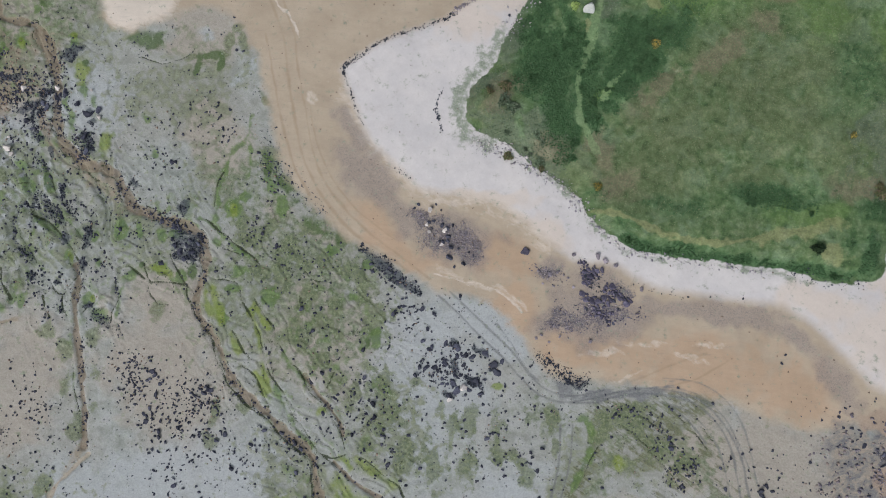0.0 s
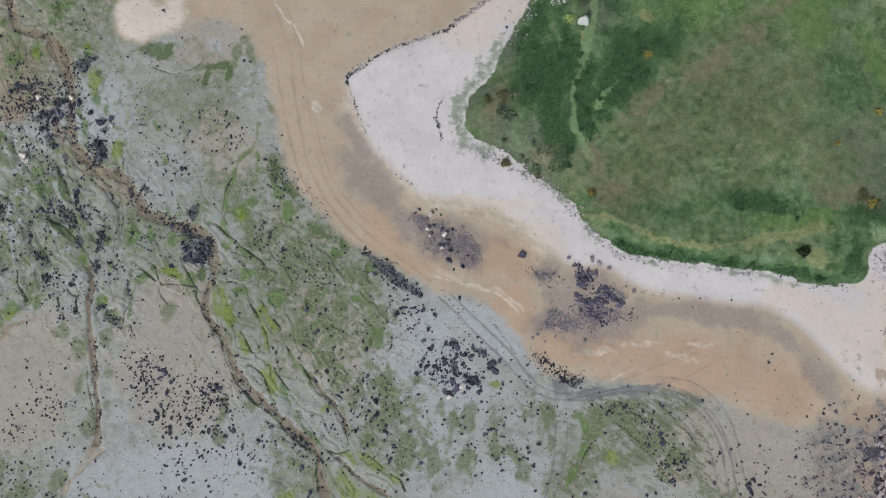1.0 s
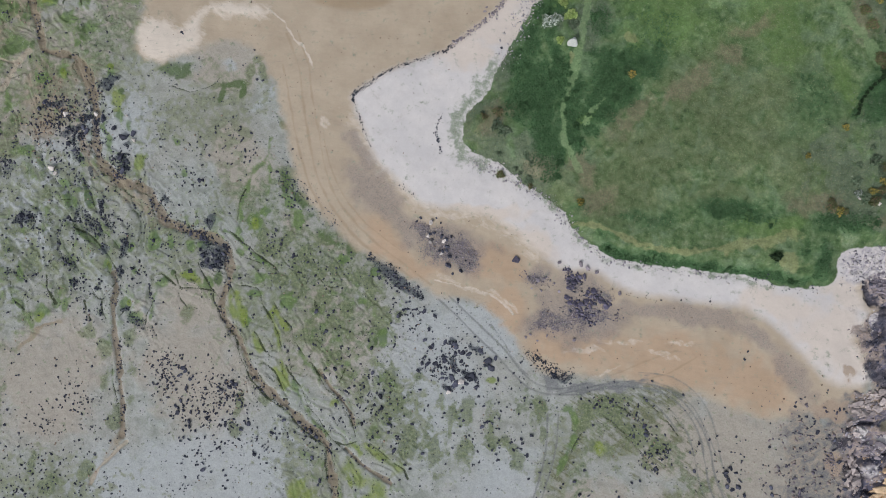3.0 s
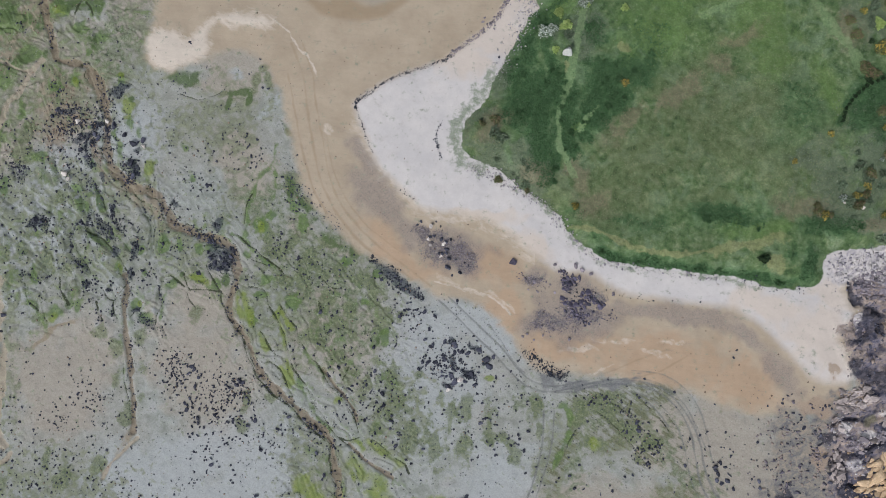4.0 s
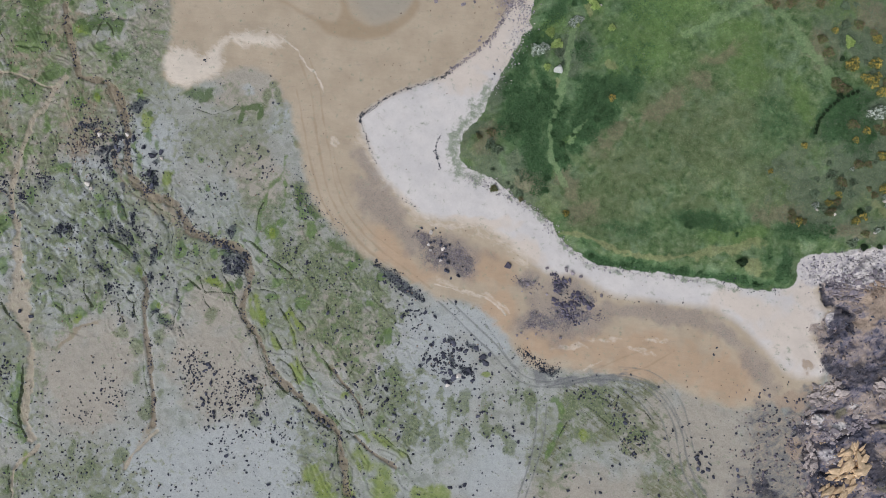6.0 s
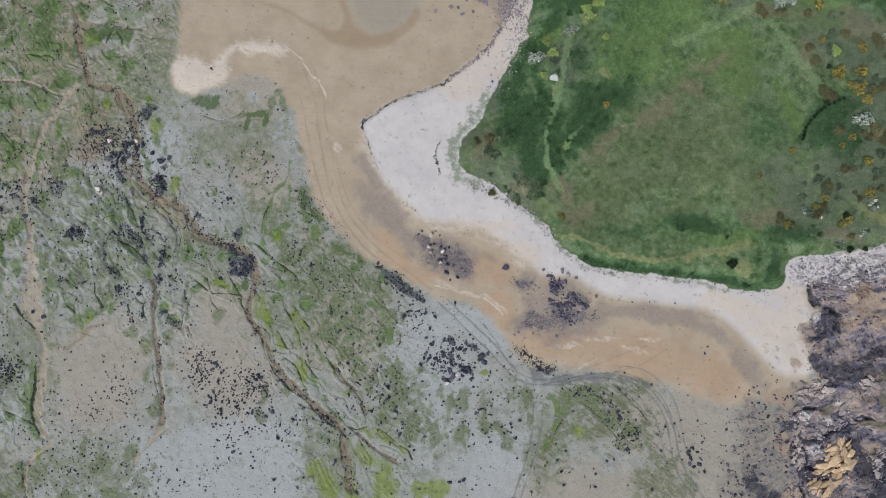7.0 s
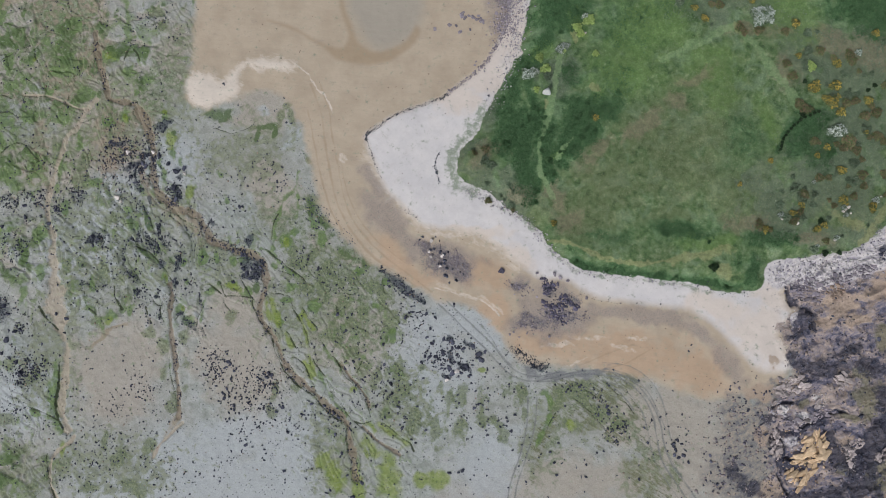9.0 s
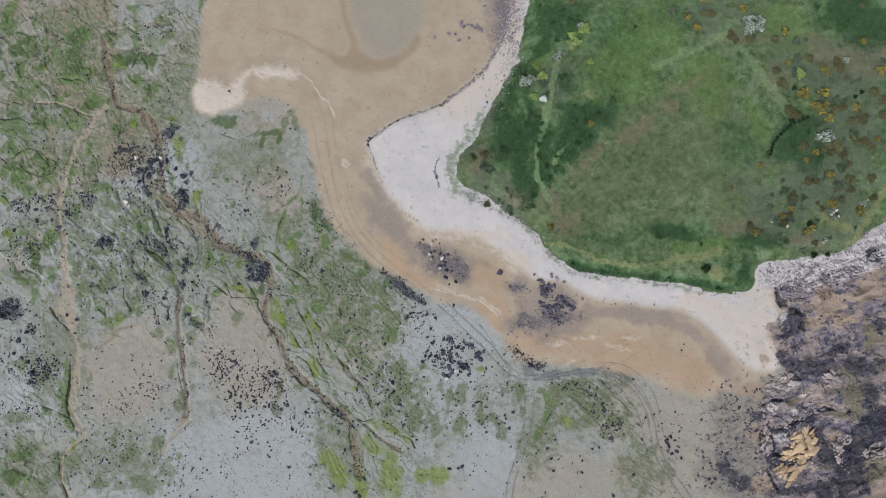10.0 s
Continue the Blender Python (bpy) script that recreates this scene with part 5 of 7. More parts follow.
RUTS += [([(a + off * 0.75, b + off * 0.66) for a, b in WHEEL_ARC[: 9 - i % 4]], 0.09) for i, off in enumerate((-1.8, 0.9, 2.5))]
CREAM_LINES = [([(-29.3, 45.6), (-27.3, 44.1), (-25.6, 41.4), (-23.6, 39.0), (-22.2, 36.1)], 0.16), ([(-3.4, 3.6), (-0.3, 2.7), (3.9, 1.9),
    (6.1, 0.6), (8.2, -1.5)], 0.16)]
TRACKS = [
    ([(20.3, 48.2), (19.5, 44.1), (19, 40.9), (18.5, 38.7), (17.8, 36.9), (17.3, 34.9), (16.8, 33), (16.3, 31)], 0.5),
    ([(16.3, 31), (15.9, 29), (15.7, 26.7), (15.5, 24.8), (16.2, 22.8), (17, 21.1), (17.6, 19.3)], 0.38),
    ([(18.8, 26.5), (19.8, 27.8), (21, 29), (22, 30.1)], 0.3),
    ([(38.0, 44.1), (42.3, 46.4), (46.5, 48.0), (50.8, 49.9), (54.5, 46.8), (57.3, 41.7), (60.0, 38.0), (61.6, 35.0)], 0.75),
]
BARE_TRACKS = [
    ([(15.5, 12.2), (19.4, 11.7), (23.4, 10.2), (27.2, 8.5), (32.4, 7.6), (38.5, 7.9), (42.6, 9.1), (45.6, 9.5)], 0.35),
    ([(71.9, 10.8), (73.6, 12.6), (75.0, 15.0), (76.4, 18.0), (78.4, 20.6)], 0.7),
]
# shadow line at the bracken's edge, painted in bracken green
HEDGE_SHADE = [([(57.9, 27.1), (58.4, 29.0), (59.8, 30.8), (61.7, 32.5), (65.2, 34.1)], 0.6)]
FRINGE_LINE = ([(6.1, 36.2), (4.6, 33.4), (2.2, 31.0), (0.7, 28.6), (-0.1, 26.1), (0.3, 23.5), (1.6, 21.5), (4.2, 20.6)], 0.95)
FRINGE_LINE_EAST = ([(6.3, 19.7), (10.4, 16.9), (14.5, 13.9), (16.6, 10.9), (19.1, 8.3), (22.6, 6.0), (28.8, 5.1), (34.9, 4.1), (41.0, 3.3),
    (45.1, 2.4)], 0.35)

# ---- the ground: one sheet to the horizon ----
STEP, X0, X1, Y0, Y1 = 0.15, -93.0, 87.0, -39.0, 66.0
NX, NY = round((X1 - X0) / STEP) + 1, round((Y1 - Y0) / STEP) + 1
xs, ys = np.linspace(X0, X1, NX), np.linspace(Y0, Y1, NY)
GX, GY = np.meshgrid(xs, ys)
rng = np.random.default_rng(7)


def lattice(x, y, size, seed):
    """Smooth noise from 0 to 1 with knots a given distance apart."""
    table = np.random.default_rng(seed).random((256, 256))
    u, v = x / size + 1000.3, y / size + 1000.7
    i, j = np.floor(u).astype(int), np.floor(v).astype(int)
    a, b = u - i, v - j
    a, b = a * a * (3 - 2 * a), b * b * (3 - 2 * b)
    i0, i1, j0, j1 = i % 256, (i + 1) % 256, j % 256, (j + 1) % 256
    return (table[j0, i0] * (1 - a) + table[j0, i1] * a) * (1 - b) + (table[j1, i0] * (1 - a) + table[j1, i1] * a) * b


def fbm(x, y, size, seed, octaves=4):
    out, amount, total = 0.0, 1.0, 0.0
    for o in range(octaves):
        out = out + amount * lattice(x, y, size / 2**o, seed + o)
        total += amount
        amount *= 0.5
    return out / total


def curve(points, closed=False, parts=4):
    """A smooth line through the points."""
    p = np.array(points, float)
    n = len(p)
    out = []
    for i in range(n if closed else n - 1):
        if closed:
            a, b, c, d = p[(i - 1) % n], p[i], p[(i + 1) % n], p[(i + 2) % n]
        else:
            a, b, c, d = p[max(i - 1, 0)], p[i], p[i + 1], p[min(i + 2, n - 1)]
        for s in np.linspace(0, 1, parts, endpoint=False):
            out.append(0.5 * (2 * b + (c - a) * s + (2 * a - 5 * b + 4 * c - d) * s**2 + (3 * b - a - 3 * c + d) * s**3))
    if not closed:
        out.append(p[-1])
    return np.array(out)


AXES = {}


def span(x, x0, x1, y0, y1):
    """The part of a grid that can hold a stretch of the plan, with room for its warping."""
    if x.shape not in AXES:
        return (slice(None),) * x.ndim
    across, up = AXES[x.shape]
    return slice(*np.searchsorted(up, (y0 - 2.3, y1 + 2.3))), slice(*np.searchsorted(across, (x0 - 2.3, x1 + 2.3)))


def line_distance(line, x, y, reach):
    """Distance to a line, or reach where it is farther off."""
    out = np.full(x.shape, float(reach))
    for (ax, ay), (bx, by) in zip(line[:-1], line[1:]):
        w = span(x, min(ax, bx) - reach, max(ax, bx) + reach, min(ay, by) - reach, max(ay, by) + reach)
        px, py = x[w], y[w]
        dx, dy = bx - ax, by - ay
        s = np.clip(((px - ax) * dx + (py - ay) * dy) / (dx * dx + dy * dy + 1e-9), 0, 1)
        out[w] = np.minimum(out[w], np.hypot(px - ax - s * dx, py - ay - s * dy))
    return out


def inside(line, x, y):
    odd = np.zeros(x.shape, bool)
    for (ax, ay), (bx, by) in zip(line, np.roll(line, -1, 0)):
        if ay != by:
            w = span(x, -9e9, 9e9, min(ay, by), max(ay, by))
            px, py = x[w], y[w]
            odd[w] ^= (py > min(ay, by)) & (py <= max(ay, by)) & (px < ax + (py - ay) / (by - ay) * (bx - ax))
    return odd


def region(points, x, y, reach, parts=3):
    """Signed distance to the border of a region, positive inside, at most reach."""
    line = curve(points, True, parts)
    d = line_distance(np.vstack([line, line[:1]]), x, y, reach)
    return np.where(inside(line, x, y), d, -d)


def soft(d, width):
    """One half on the border, one inside, nought outside, over a width."""
    return np.clip(0.5 + d / width, 0, 1)


def patches(items, x, y, blur=0.8, fray=1.0):
    out = np.zeros(x.shape)
    for cx, cy, rx, ry, turn in items:
        r = 2.7 * max(rx, ry) + 2
        w = span(x, cx - r, cx + r, cy - r, cy + r)
        qx, qy = x[w], y[w]
        if not qx.size:
            continue
        px, py, c, s = qx - cx, qy - cy, math.cos(radians(turn)), math.sin(radians(turn))
        q = np.hypot((px * c + py * s) / rx, (py * c - px * s) / ry)
        q += 0.9 * fray * (fbm(qx, qy, 1.6, 301, 3) - 0.5) + 0.7 * fray * (fbm(qx, qy, 4.5, 311, 2) - 0.5)
        out[w] = np.maximum(out[w], np.clip(0.5 + (1 - q) / blur, 0, 1))
    return out


def lines(items, x, y, edge=0.6, uneven=1.0):
    """One along lines of a half width, falling off over an edge width (in half widths)."""
    out = np.zeros(x.shape)
    for points, half in items:
        reach = half * (1 + edge) + 0.6
        d = line_distance(curve(points), x, y, reach)
        near = d < reach
        d[near] += half * uneven * (2 * fbm(x[near], y[near], 1.7, 321, 3) - 1)
        out = np.maximum(out, np.clip(0.5 + (half - d) / (2 * max(edge * half, 0.13)), 0, 1))
    return out


def blocks(x, y, size, seed):
    """A random level for each cell of an uneven paving."""
    table = np.random.default_rng(seed).random((3, 128, 128))
    u, v = x / size + 500.0, y / size + 500.0
    i, j = np.floor(u).astype(int), np.floor(v).astype(int)
    best, level = np.full(x.shape, 9.0), np.zeros(x.shape)
    for di in (-1, 0, 1):
        for dj in (-1, 0, 1):
            a, b = (i + di) % 128, (j + dj) % 128
            d = (i + di + table[0][b, a] - u) ** 2 + (j + dj + table[1][b, a] - v) ** 2
            level = np.where(d < best, table[2][b, a], level)
            best = np.minimum(best, d)
    return level


def survey(x, y):
    """Heights and surface shares at points of the plan."""
    wx = x + 1.1 * (fbm(x, y, 3.5, 11) - 0.5) + 0.5 * (fbm(x, y, 0.9, 21, 2) - 0.5)
    wy = y + 1.1 * (fbm(x, y, 3.5, 31) - 0.5) + 0.5 * (fbm(x, y, 0.9, 41, 2) - 0.5)
    ux = x + 3.0 * (fbm(x, y, 5.0, 51) - 0.5) + 1.0 * (fbm(x, y, 1.3, 61, 2) - 0.5)
    uy = y + 3.0 * (fbm(x, y, 5.0, 71) - 0.5) + 1.0 * (fbm(x, y, 1.3, 81, 2) - 0.5)
    m = {}
    land = region(HEADLAND, wx, wy, 14.0)
    sand = region(SAND, wx, wy, 6.0)
    sx, sy = x + 0.4 * (fbm(x, y, 2.5, 15) - 0.5), y + 0.4 * (fbm(x, y, 2.5, 16) - 0.5)
    white = region(WHITE, sx, sy, 5.0)
    spit = region(SPIT, wx, wy, 3.0)
    rock = region(OUTCROP, ux, uy, 6.0)
    cob = region(COBBLES, wx, wy, 4.0)
    m["turf"] = soft(land, 1.0)
    m["sand"] = soft(sand, 2.6)
    m["white"] = soft(white, 2.1)
    m["rock"] = soft(rock, 4.5)
    m["cobble"] = soft(cob, 3.0)
    for key, items in (("beige", BEIGE), ("brown", BROWN), ("bluish", BLUISH), ("veil", VEIL), ("felt", FELT), ("strand", STRAND), ("gravel", GRAVEL), ("pebble", PEBBLE), ("smear", SMEAR), ("orange", ORANGE), ("warm", WARM),
                       ("rock_sand", ROCK_SAND), ("scree", SCREE),
                       ("dark_rock_shade", ROCK_DARK_PATCH), ("rock_moss", ROCK_MOSS), ("weed", WEED_PATCH), ("bare", BARE)):
        m[key] = patches(items, ux, uy, 0.9)
    for key, items in (("dry", DRY), ("bracken", BRACKEN), ("scrub", SCRUB), ("bright", BRIGHT), ("heath", HEATH)):
        m[key] = patches(items, ux, uy, 1.0 if key == "bracken" else 1.3, 0.9 if key == "bracken" else 1.5)
    for key, items in (("lush", LUSH), ("lime", LIME), ("moss", MOSS), ("deep", DEEP), ("cream", CREAM)):
        m[key] = patches(items, wx, wy, 1.2 if key == "moss" else 0.9, {"lime": 1.0, "cream": 1.0, "moss": 2.3}.get(key, 1.7))
    m["veil"] = 0.10 + 0.50 * m["veil"]
    m["pebble"] = 0.6 * m["pebble"]
    m["felt"] = 0.55 * m["felt"]
    m["strand"] = 0.5 * m["strand"]
    # terraces of firm mud along the drainage, lips dark with weed and painted shade
    along, across = 0.55 * x - 0.83 * y, 0.83 * x + 0.55 * y
    marsh = patches(MARSH, ux, uy, 1.2)
    bend = 2.6 * (fbm(x, y, 6.0, 401, 3) - 0.5)
    tread = 8.5 * fbm(along / 2.2 + bend, across + 2 * bend, 4.6, 411, 4) + 2.0 * lattice(x, y, 9.0, 421)
    saw = tread - np.floor(tread)
    gap = np.clip(7 * (fbm(x, y, 2.4, 431, 3) - 0.40), 0, 1)
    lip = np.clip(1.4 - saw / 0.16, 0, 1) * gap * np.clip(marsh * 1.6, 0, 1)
    shelf = np.clip(1.3 - abs(saw - 0.3) / 0.26, 0, 1) * np.clip(marsh * 1.5 - 0.1, 0, 1) * np.clip(6 * (fbm(x, y, 4.0, 441, 3) - 0.42), 0, 1)
    m["lush"] = np.maximum(m["lush"], 0.5 * shelf)
    ribs = patches(RIBS, ux, uy, 1.0)
    rib = abs(fbm(along / 2.6 + bend, across + 2 * bend, 4.4, 501, 4) - 0.5) * 2
    floor_of = np.clip(1.4 - rib / 0.085, 0, 1) * ribs * np.clip(7 * (fbm(x, y, 3.0, 511, 2) - 0.36), 0, 1)
    m["weed"] = np.maximum(m["weed"], 0.52 * floor_of)
    m["lush"] = np.maximum(m["lush"], 0.4 * np.clip(1.3 - abs(rib - 0.17) / 0.08, 0, 1) * ribs * np.clip(7 * (fbm(x, y, 3.4, 521, 3) - 0.44), 0, 1))
    m["bluish"] = np.maximum(m["bluish"], np.clip((rib - 0.22) / 0.2, 0, 1) * ribs)
    m["valley"] = floor_of
    # green hummocks parted by pale muddy runnels
    hum = patches(HUMMOCKS, ux, uy, 1.2)
    net = abs(fbm(ux, uy, 4.6, 451, 3) - 0.5) * 2
    top = np.clip((net - 0.08) / 0.08, 0, 1) * hum
    rim = np.clip(1.2 - abs(net - 0.10) / 0.04, 0, 1) * hum * np.clip(6 * (fbm(x, y, 2.0, 461, 2) - 0.42), 0, 1)
    m["lush"] = np.maximum(m["lush"], 0.6 * top * np.clip(7 * (fbm(x, y, 3.2, 471, 3) - 0.40), 0, 1))
    m["deep"] = np.maximum(m["deep"], 0.75 * top * np.clip(7 * (fbm(x, y, 3.0, 481, 3) - 0.52), 0, 1))
    m["beige"] = np.maximum(m["beige"], 0.8 * hum * (1 - top))
    lip = np.maximum(lip, 0.9 * rim)
    m["creek"] = lines(CREEKS, sx, sy, 0.5)
    main = lines(CREEKS[:4], sx, sy, 0.5)
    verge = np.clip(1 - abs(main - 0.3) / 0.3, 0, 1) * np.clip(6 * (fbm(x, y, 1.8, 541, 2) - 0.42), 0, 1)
    m["pale_creek"] = lines(PALE_CREEKS, sx, sy, 0.5)
    m["brown"] = np.maximum(m["brown"], 0.8 * lines(RUNNELS, wx, wy, 1.2, 1.2))
    m["lush"] = np.maximum(m["lush"], 0.85 * lines(LUSH_LINES, wx, wy, 0.8, 1.6))
    m["lime"] = np.maximum(m["lime"], 0.9 * lines(LIME_LINES, sx, sy, 0.8, 1.0))
    m["deep"] = np.maximum(m["deep"], 0.85 * lines(DEEP_LINES, wx, wy, 1.0, 1.6))
    m["bank"] = lines([(p, 0.6 * h) for p, h in SHADED_BANKS], sx, sy, 0.8, 1.4)
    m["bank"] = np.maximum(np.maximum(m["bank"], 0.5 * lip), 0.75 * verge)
    m["groove"] = 0.8 * lines(SHADED_GROOVES, wx, wy, 1.2, 1.0)
    m["rut"] = np.maximum(0.9 * lines(RUTS[:3], x, y, 0.8, 0.6), 0.86 * lines(RUTS[3:], x, y, 0.8, 0.8))
    m["cream"] = np.maximum(0.46 * m["cream"], 0.95 * soft(spit, 2.6))
    m["cream"] = np.maximum(m["cream"], 0.5 * np.clip(1.1 + white / 3.2, 0, 1) * (x < 12) * np.clip((32 - y) / 4, 0, 1))
    m["cream"] = np.maximum(m["cream"], 0.72 * lines(CREAM_LINES, wx, wy, 0.8))
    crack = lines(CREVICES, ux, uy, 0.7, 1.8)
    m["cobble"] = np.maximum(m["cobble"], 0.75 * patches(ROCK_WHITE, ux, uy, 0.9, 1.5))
    # dark rock, plus painted shade down the gullies and cracks
    m["dark_rock_shade"] = np.maximum(np.maximum(0.78 * m["dark_rock_shade"], 1.35 * patches(GULLY_SHADE, ux, uy, 0.9)), crack)
    m["wet"] = soft(region(POOL, sx, sy, 4.0), 4.5)
    m["wet_brown"] = np.maximum(soft(region(POOL_RIM, sx, sy, 3.0), 2.0), 0.62 * lines(SOFT_RUTS, sx, sy, 1.0, 0.9))
    m["track"] = lines(TRACKS, wx, wy, 0.6)
    m["bare"] = np.maximum(m["bare"], lines(BARE_TRACKS, wx, wy, 0.6))
    m["bracken"] = np.maximum(m["bracken"], lines(HEDGE_SHADE, wx, wy, 0.8))
    m["bracken"] = np.maximum(m["bracken"], 0.6 * patches(MEADOW, ux, uy, 1.3))
    m["fringe"] = np.maximum(0.85 * lines([FRINGE_LINE], wx, wy, 1.2), 0.55 * lines([FRINGE_LINE_EAST], wx, wy, 1.0))
    m["veil"] = np.where(np.hypot(x, y - 10) > 130, 0.45, m["veil"])
    # heights
    z = 0.10 * (fbm(x, y, 6.0, 5) - 0.5) + 0.05 * (fbm(x, y, 1.2, 6, 3) - 0.5)
    mud = 1 - np.clip(soft(sand, 3.0) + soft(land, 3.0) + soft(rock, 3.0), 0, 1)
    z += 0.16 * (fbm(ux, uy, 2.2, 17, 4) - 0.5) * mud
    z += 0.12 * soft(sand, 6.0) + 0.25 * np.clip(0.5 + white / 6, 0, 1) + 0.25 * soft(spit, 4.0)
    z -= 0.22 * np.clip(m["creek"] + m["pale_creek"], 0, 1) + 0.10 * m["bank"] * mud
    z += (0.28 * top + 0.3 * np.clip(rib / 0.35, 0, 1) * ribs) * mud
    z += 0.16 * (1 - saw) * np.clip(marsh * 1.5, 0, 1) * mud
    z -= 0.14 * m["groove"]
    z -= 0.03 * m["rut"] + 0.10 * m["wet"]
    rise = np.clip((land - 0.1) / 3.2, 0, 1)
    z += 1.1 * rise * rise * (3 - 2 * rise) + 1.1 * np.clip(land / 14, 0, 1) + 0.25 * rise * (fbm(x, y, 2.4, 91, 4) - 0.5)
    bx, by = 0.88 * ux + 0.47 * uy, (0.88 * uy - 0.47 * ux) * 1.7
    paved = np.where((soft(rock, 8.0) + m["cobble"] > 0) & (x < 86), 0.55 * blocks(bx, by, 2.6, 601) + 0.45 * blocks(bx, by, 0.95, 602), 0.5)
    chips = 0.5 * blocks(bx, by, 1.0, 603) + 0.5 * blocks(bx, by, 0.45, 604)
    paved = paved * (1 - m["cobble"]) + chips * m["cobble"]
    m["block"] = paved
    ridged = 1 - abs(2 * fbm(0.75 * x + 0.5 * y, 1.6 * y - 0.9 * x, 4.5, 101, 5) - 1)
    z += soft(rock, 5.0) * np.clip((86 - x) / 5, 0, 1) * (1.2 * (ridged - 0.62) + 0.42 * (1 - 0.7 * m["rock_sand"]) * (paved - 0.5) + 0.3 * (fbm(x, y, 1.1, 111, 3) - 0.5)) * (1 - rise)
    z += m["cobble"] * 0.2 * (paved - 0.5) * (1 - rise)
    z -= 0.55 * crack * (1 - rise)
    return z, m


def spread(a, b, step, far):
    """Even steps from a to b, then growing steps out to far on both sides."""
    out, s = [], step
    while sum(out) < far:
        s *= 1.35
        out.append(s)
    tail = np.cumsum(out)
    return np.concatenate([a - tail[::-1], np.linspace(a, b, int(round((b - a) / step)) + 1), b + tail])


def build_ground():
    gx, gy = spread(X0, X1, STEP, 2500), spread(Y0, Y1, STEP, 2500)
    px, py = np.meshgrid(gx, gy)
    AXES[px.shape], AXES[GX.shape] = (gx, gy), (xs, ys)
    z, m = survey(px, py)
    nx, ny = len(gx), len(gy)
    me = bpy.data.meshes.new("ground")
    idx = np.arange(nx * ny).reshape(ny, nx)
    quads = np.stack([idx[:-1, :-1], idx[:-1, 1:], idx[1:, 1:], idx[1:, :-1]], -1).reshape(-1, 4)
    fill_mesh(me, np.stack([px, py, z], -1).reshape(-1, 3), quads)
    for key, v in m.items():
        if key != "valley":
            me.attributes.new(key, "FLOAT", "POINT").data.foreach_set("value", v.astype(np.float32).ravel())
    me.polygons.foreach_set("use_smooth", np.ones(len(quads), bool))
    me.materials.append(GROUND)
    ob = new("ground", me)
    tagged(ob, "grey mud flats, tan and white sand and a green turf headland", "ground", kind="structure")
    inner = (slice(*np.searchsorted(gx, [X0 - 1e-6, X1 + 1e-6])),)
    r0, c0 = np.searchsorted(gy, Y0 - 1e-6), np.searchsorted(gx, X0 - 1e-6)
    cut = (slice(r0, r0 + NY), slice(c0, c0 + NX))
    return z[cut], {key: v[cut] for key, v in m.items()}


def fill_mesh(me, verts, faces):
    """Vertices and faces of one size from arrays."""
    n = faces.shape[1]
    me.vertices.add(len(verts))
    me.vertices.foreach_set("co", np.ascontiguousarray(verts, np.float32).ravel())
    me.loops.add(faces.size)
    me.loops.foreach_set("vertex_index", np.ascontiguousarray(faces, np.int32).ravel())
    me.polygons.add(len(faces))
    me.polygons.foreach_set("loop_start", np.arange(0, faces.size, n, dtype=np.int32))
    me.update(calc_edges=True)


HZ, M = build_ground()


def height(x, y):
    """The ground's height at points of the plan."""
    u, v = np.clip((np.asarray(x) - X0) / STEP, 0, NX - 1.001), np.clip((np.asarray(y) - Y0) / STEP, 0, NY - 1.001)
    i, j = u.astype(int), v.astype(int)
    a, b = u - i, v - j
    return (HZ[j, i] * (1 - a) + HZ[j, i + 1] * a) * (1 - b) + (HZ[j + 1, i] * (1 - a) + HZ[j + 1, i + 1] * a) * b


def sow(density, n):
    """n random places, thick where the density (on the ground's grid) is high."""
    p = np.clip(density, 0, None).ravel()
    pick = rng.choice(p.size, n, p=p / p.sum())
    return GX.ravel()[pick] + (rng.random(n) - 0.5) * STEP, GY.ravel()[pick] + (rng.random(n) - 0.5) * STEP


# ---- stones ----


def hull(seed, points=14, flat=0.7, chop=0.0):
    """A broken stone about one metre across, its base at nought."""
    r = np.random.default_rng(seed)
    bm = bmesh.new()
    for _ in range(points):
        v = r.normal(size=3)
        v /= np.linalg.norm(v)
        v *= 0.5 * (0.85 + 0.3 * r.random())
        v[2] *= flat
        if chop:
            v[2] = min(v[2], chop)
        bm.verts.new(v)
    bmesh.ops.convex_hull(bm, input=bm.verts)
    for v in [v for v in bm.verts if not v.link_faces]:
        bm.verts.remove(v)
    bmesh.ops.triangulate(bm, faces=bm.faces)
    low = min(v.co.z for v in bm.verts)
    for v in bm.verts:
        v.co.z -= low
    return bm


def hull_arrays(seed, points=10, flat=0.6):
    bm = hull(seed, points, flat)
    bm.verts.index_update()
    v, f = np.array([q.co[:] for q in bm.verts]), np.array([[q.index for q in p.verts] for p in bm.faces])
    bm.free()
    return v, f


SMALL = [hull_arrays(500 + i, 7 + i % 4, 0.5 + 0.06 * (i % 4)) for i in range(12)]


def pile(name, x, y, size, material, label, category, long=0.5, sink=0.2, low=1.0):
    """Many small stones in one mesh."""
    n = len(x)
    verts, faces, base = [], [], 0
    kind, turn = rng.integers(0, len(SMALL), n), rng.random(n) * 2 * np.pi
    sx, sy = size * (1 + long * (rng.random(n) - 0.3)), size * (1 - 0.3 * rng.random(n))
    z = height(x, y)
    for k, (v, f) in enumerate(SMALL):
        pick = np.flatnonzero(kind == k)
        if not len(pick):
            continue
        c, s = np.cos(turn[pick])[:, None], np.sin(turn[pick])[:, None]
        px, py = v[None, :, 0] * sx[pick, None], v[None, :, 1] * sy[pick, None]
        pz = low * (v[None, :, 2] * size[pick, None] - sink * size[pick, None] * 0.6)
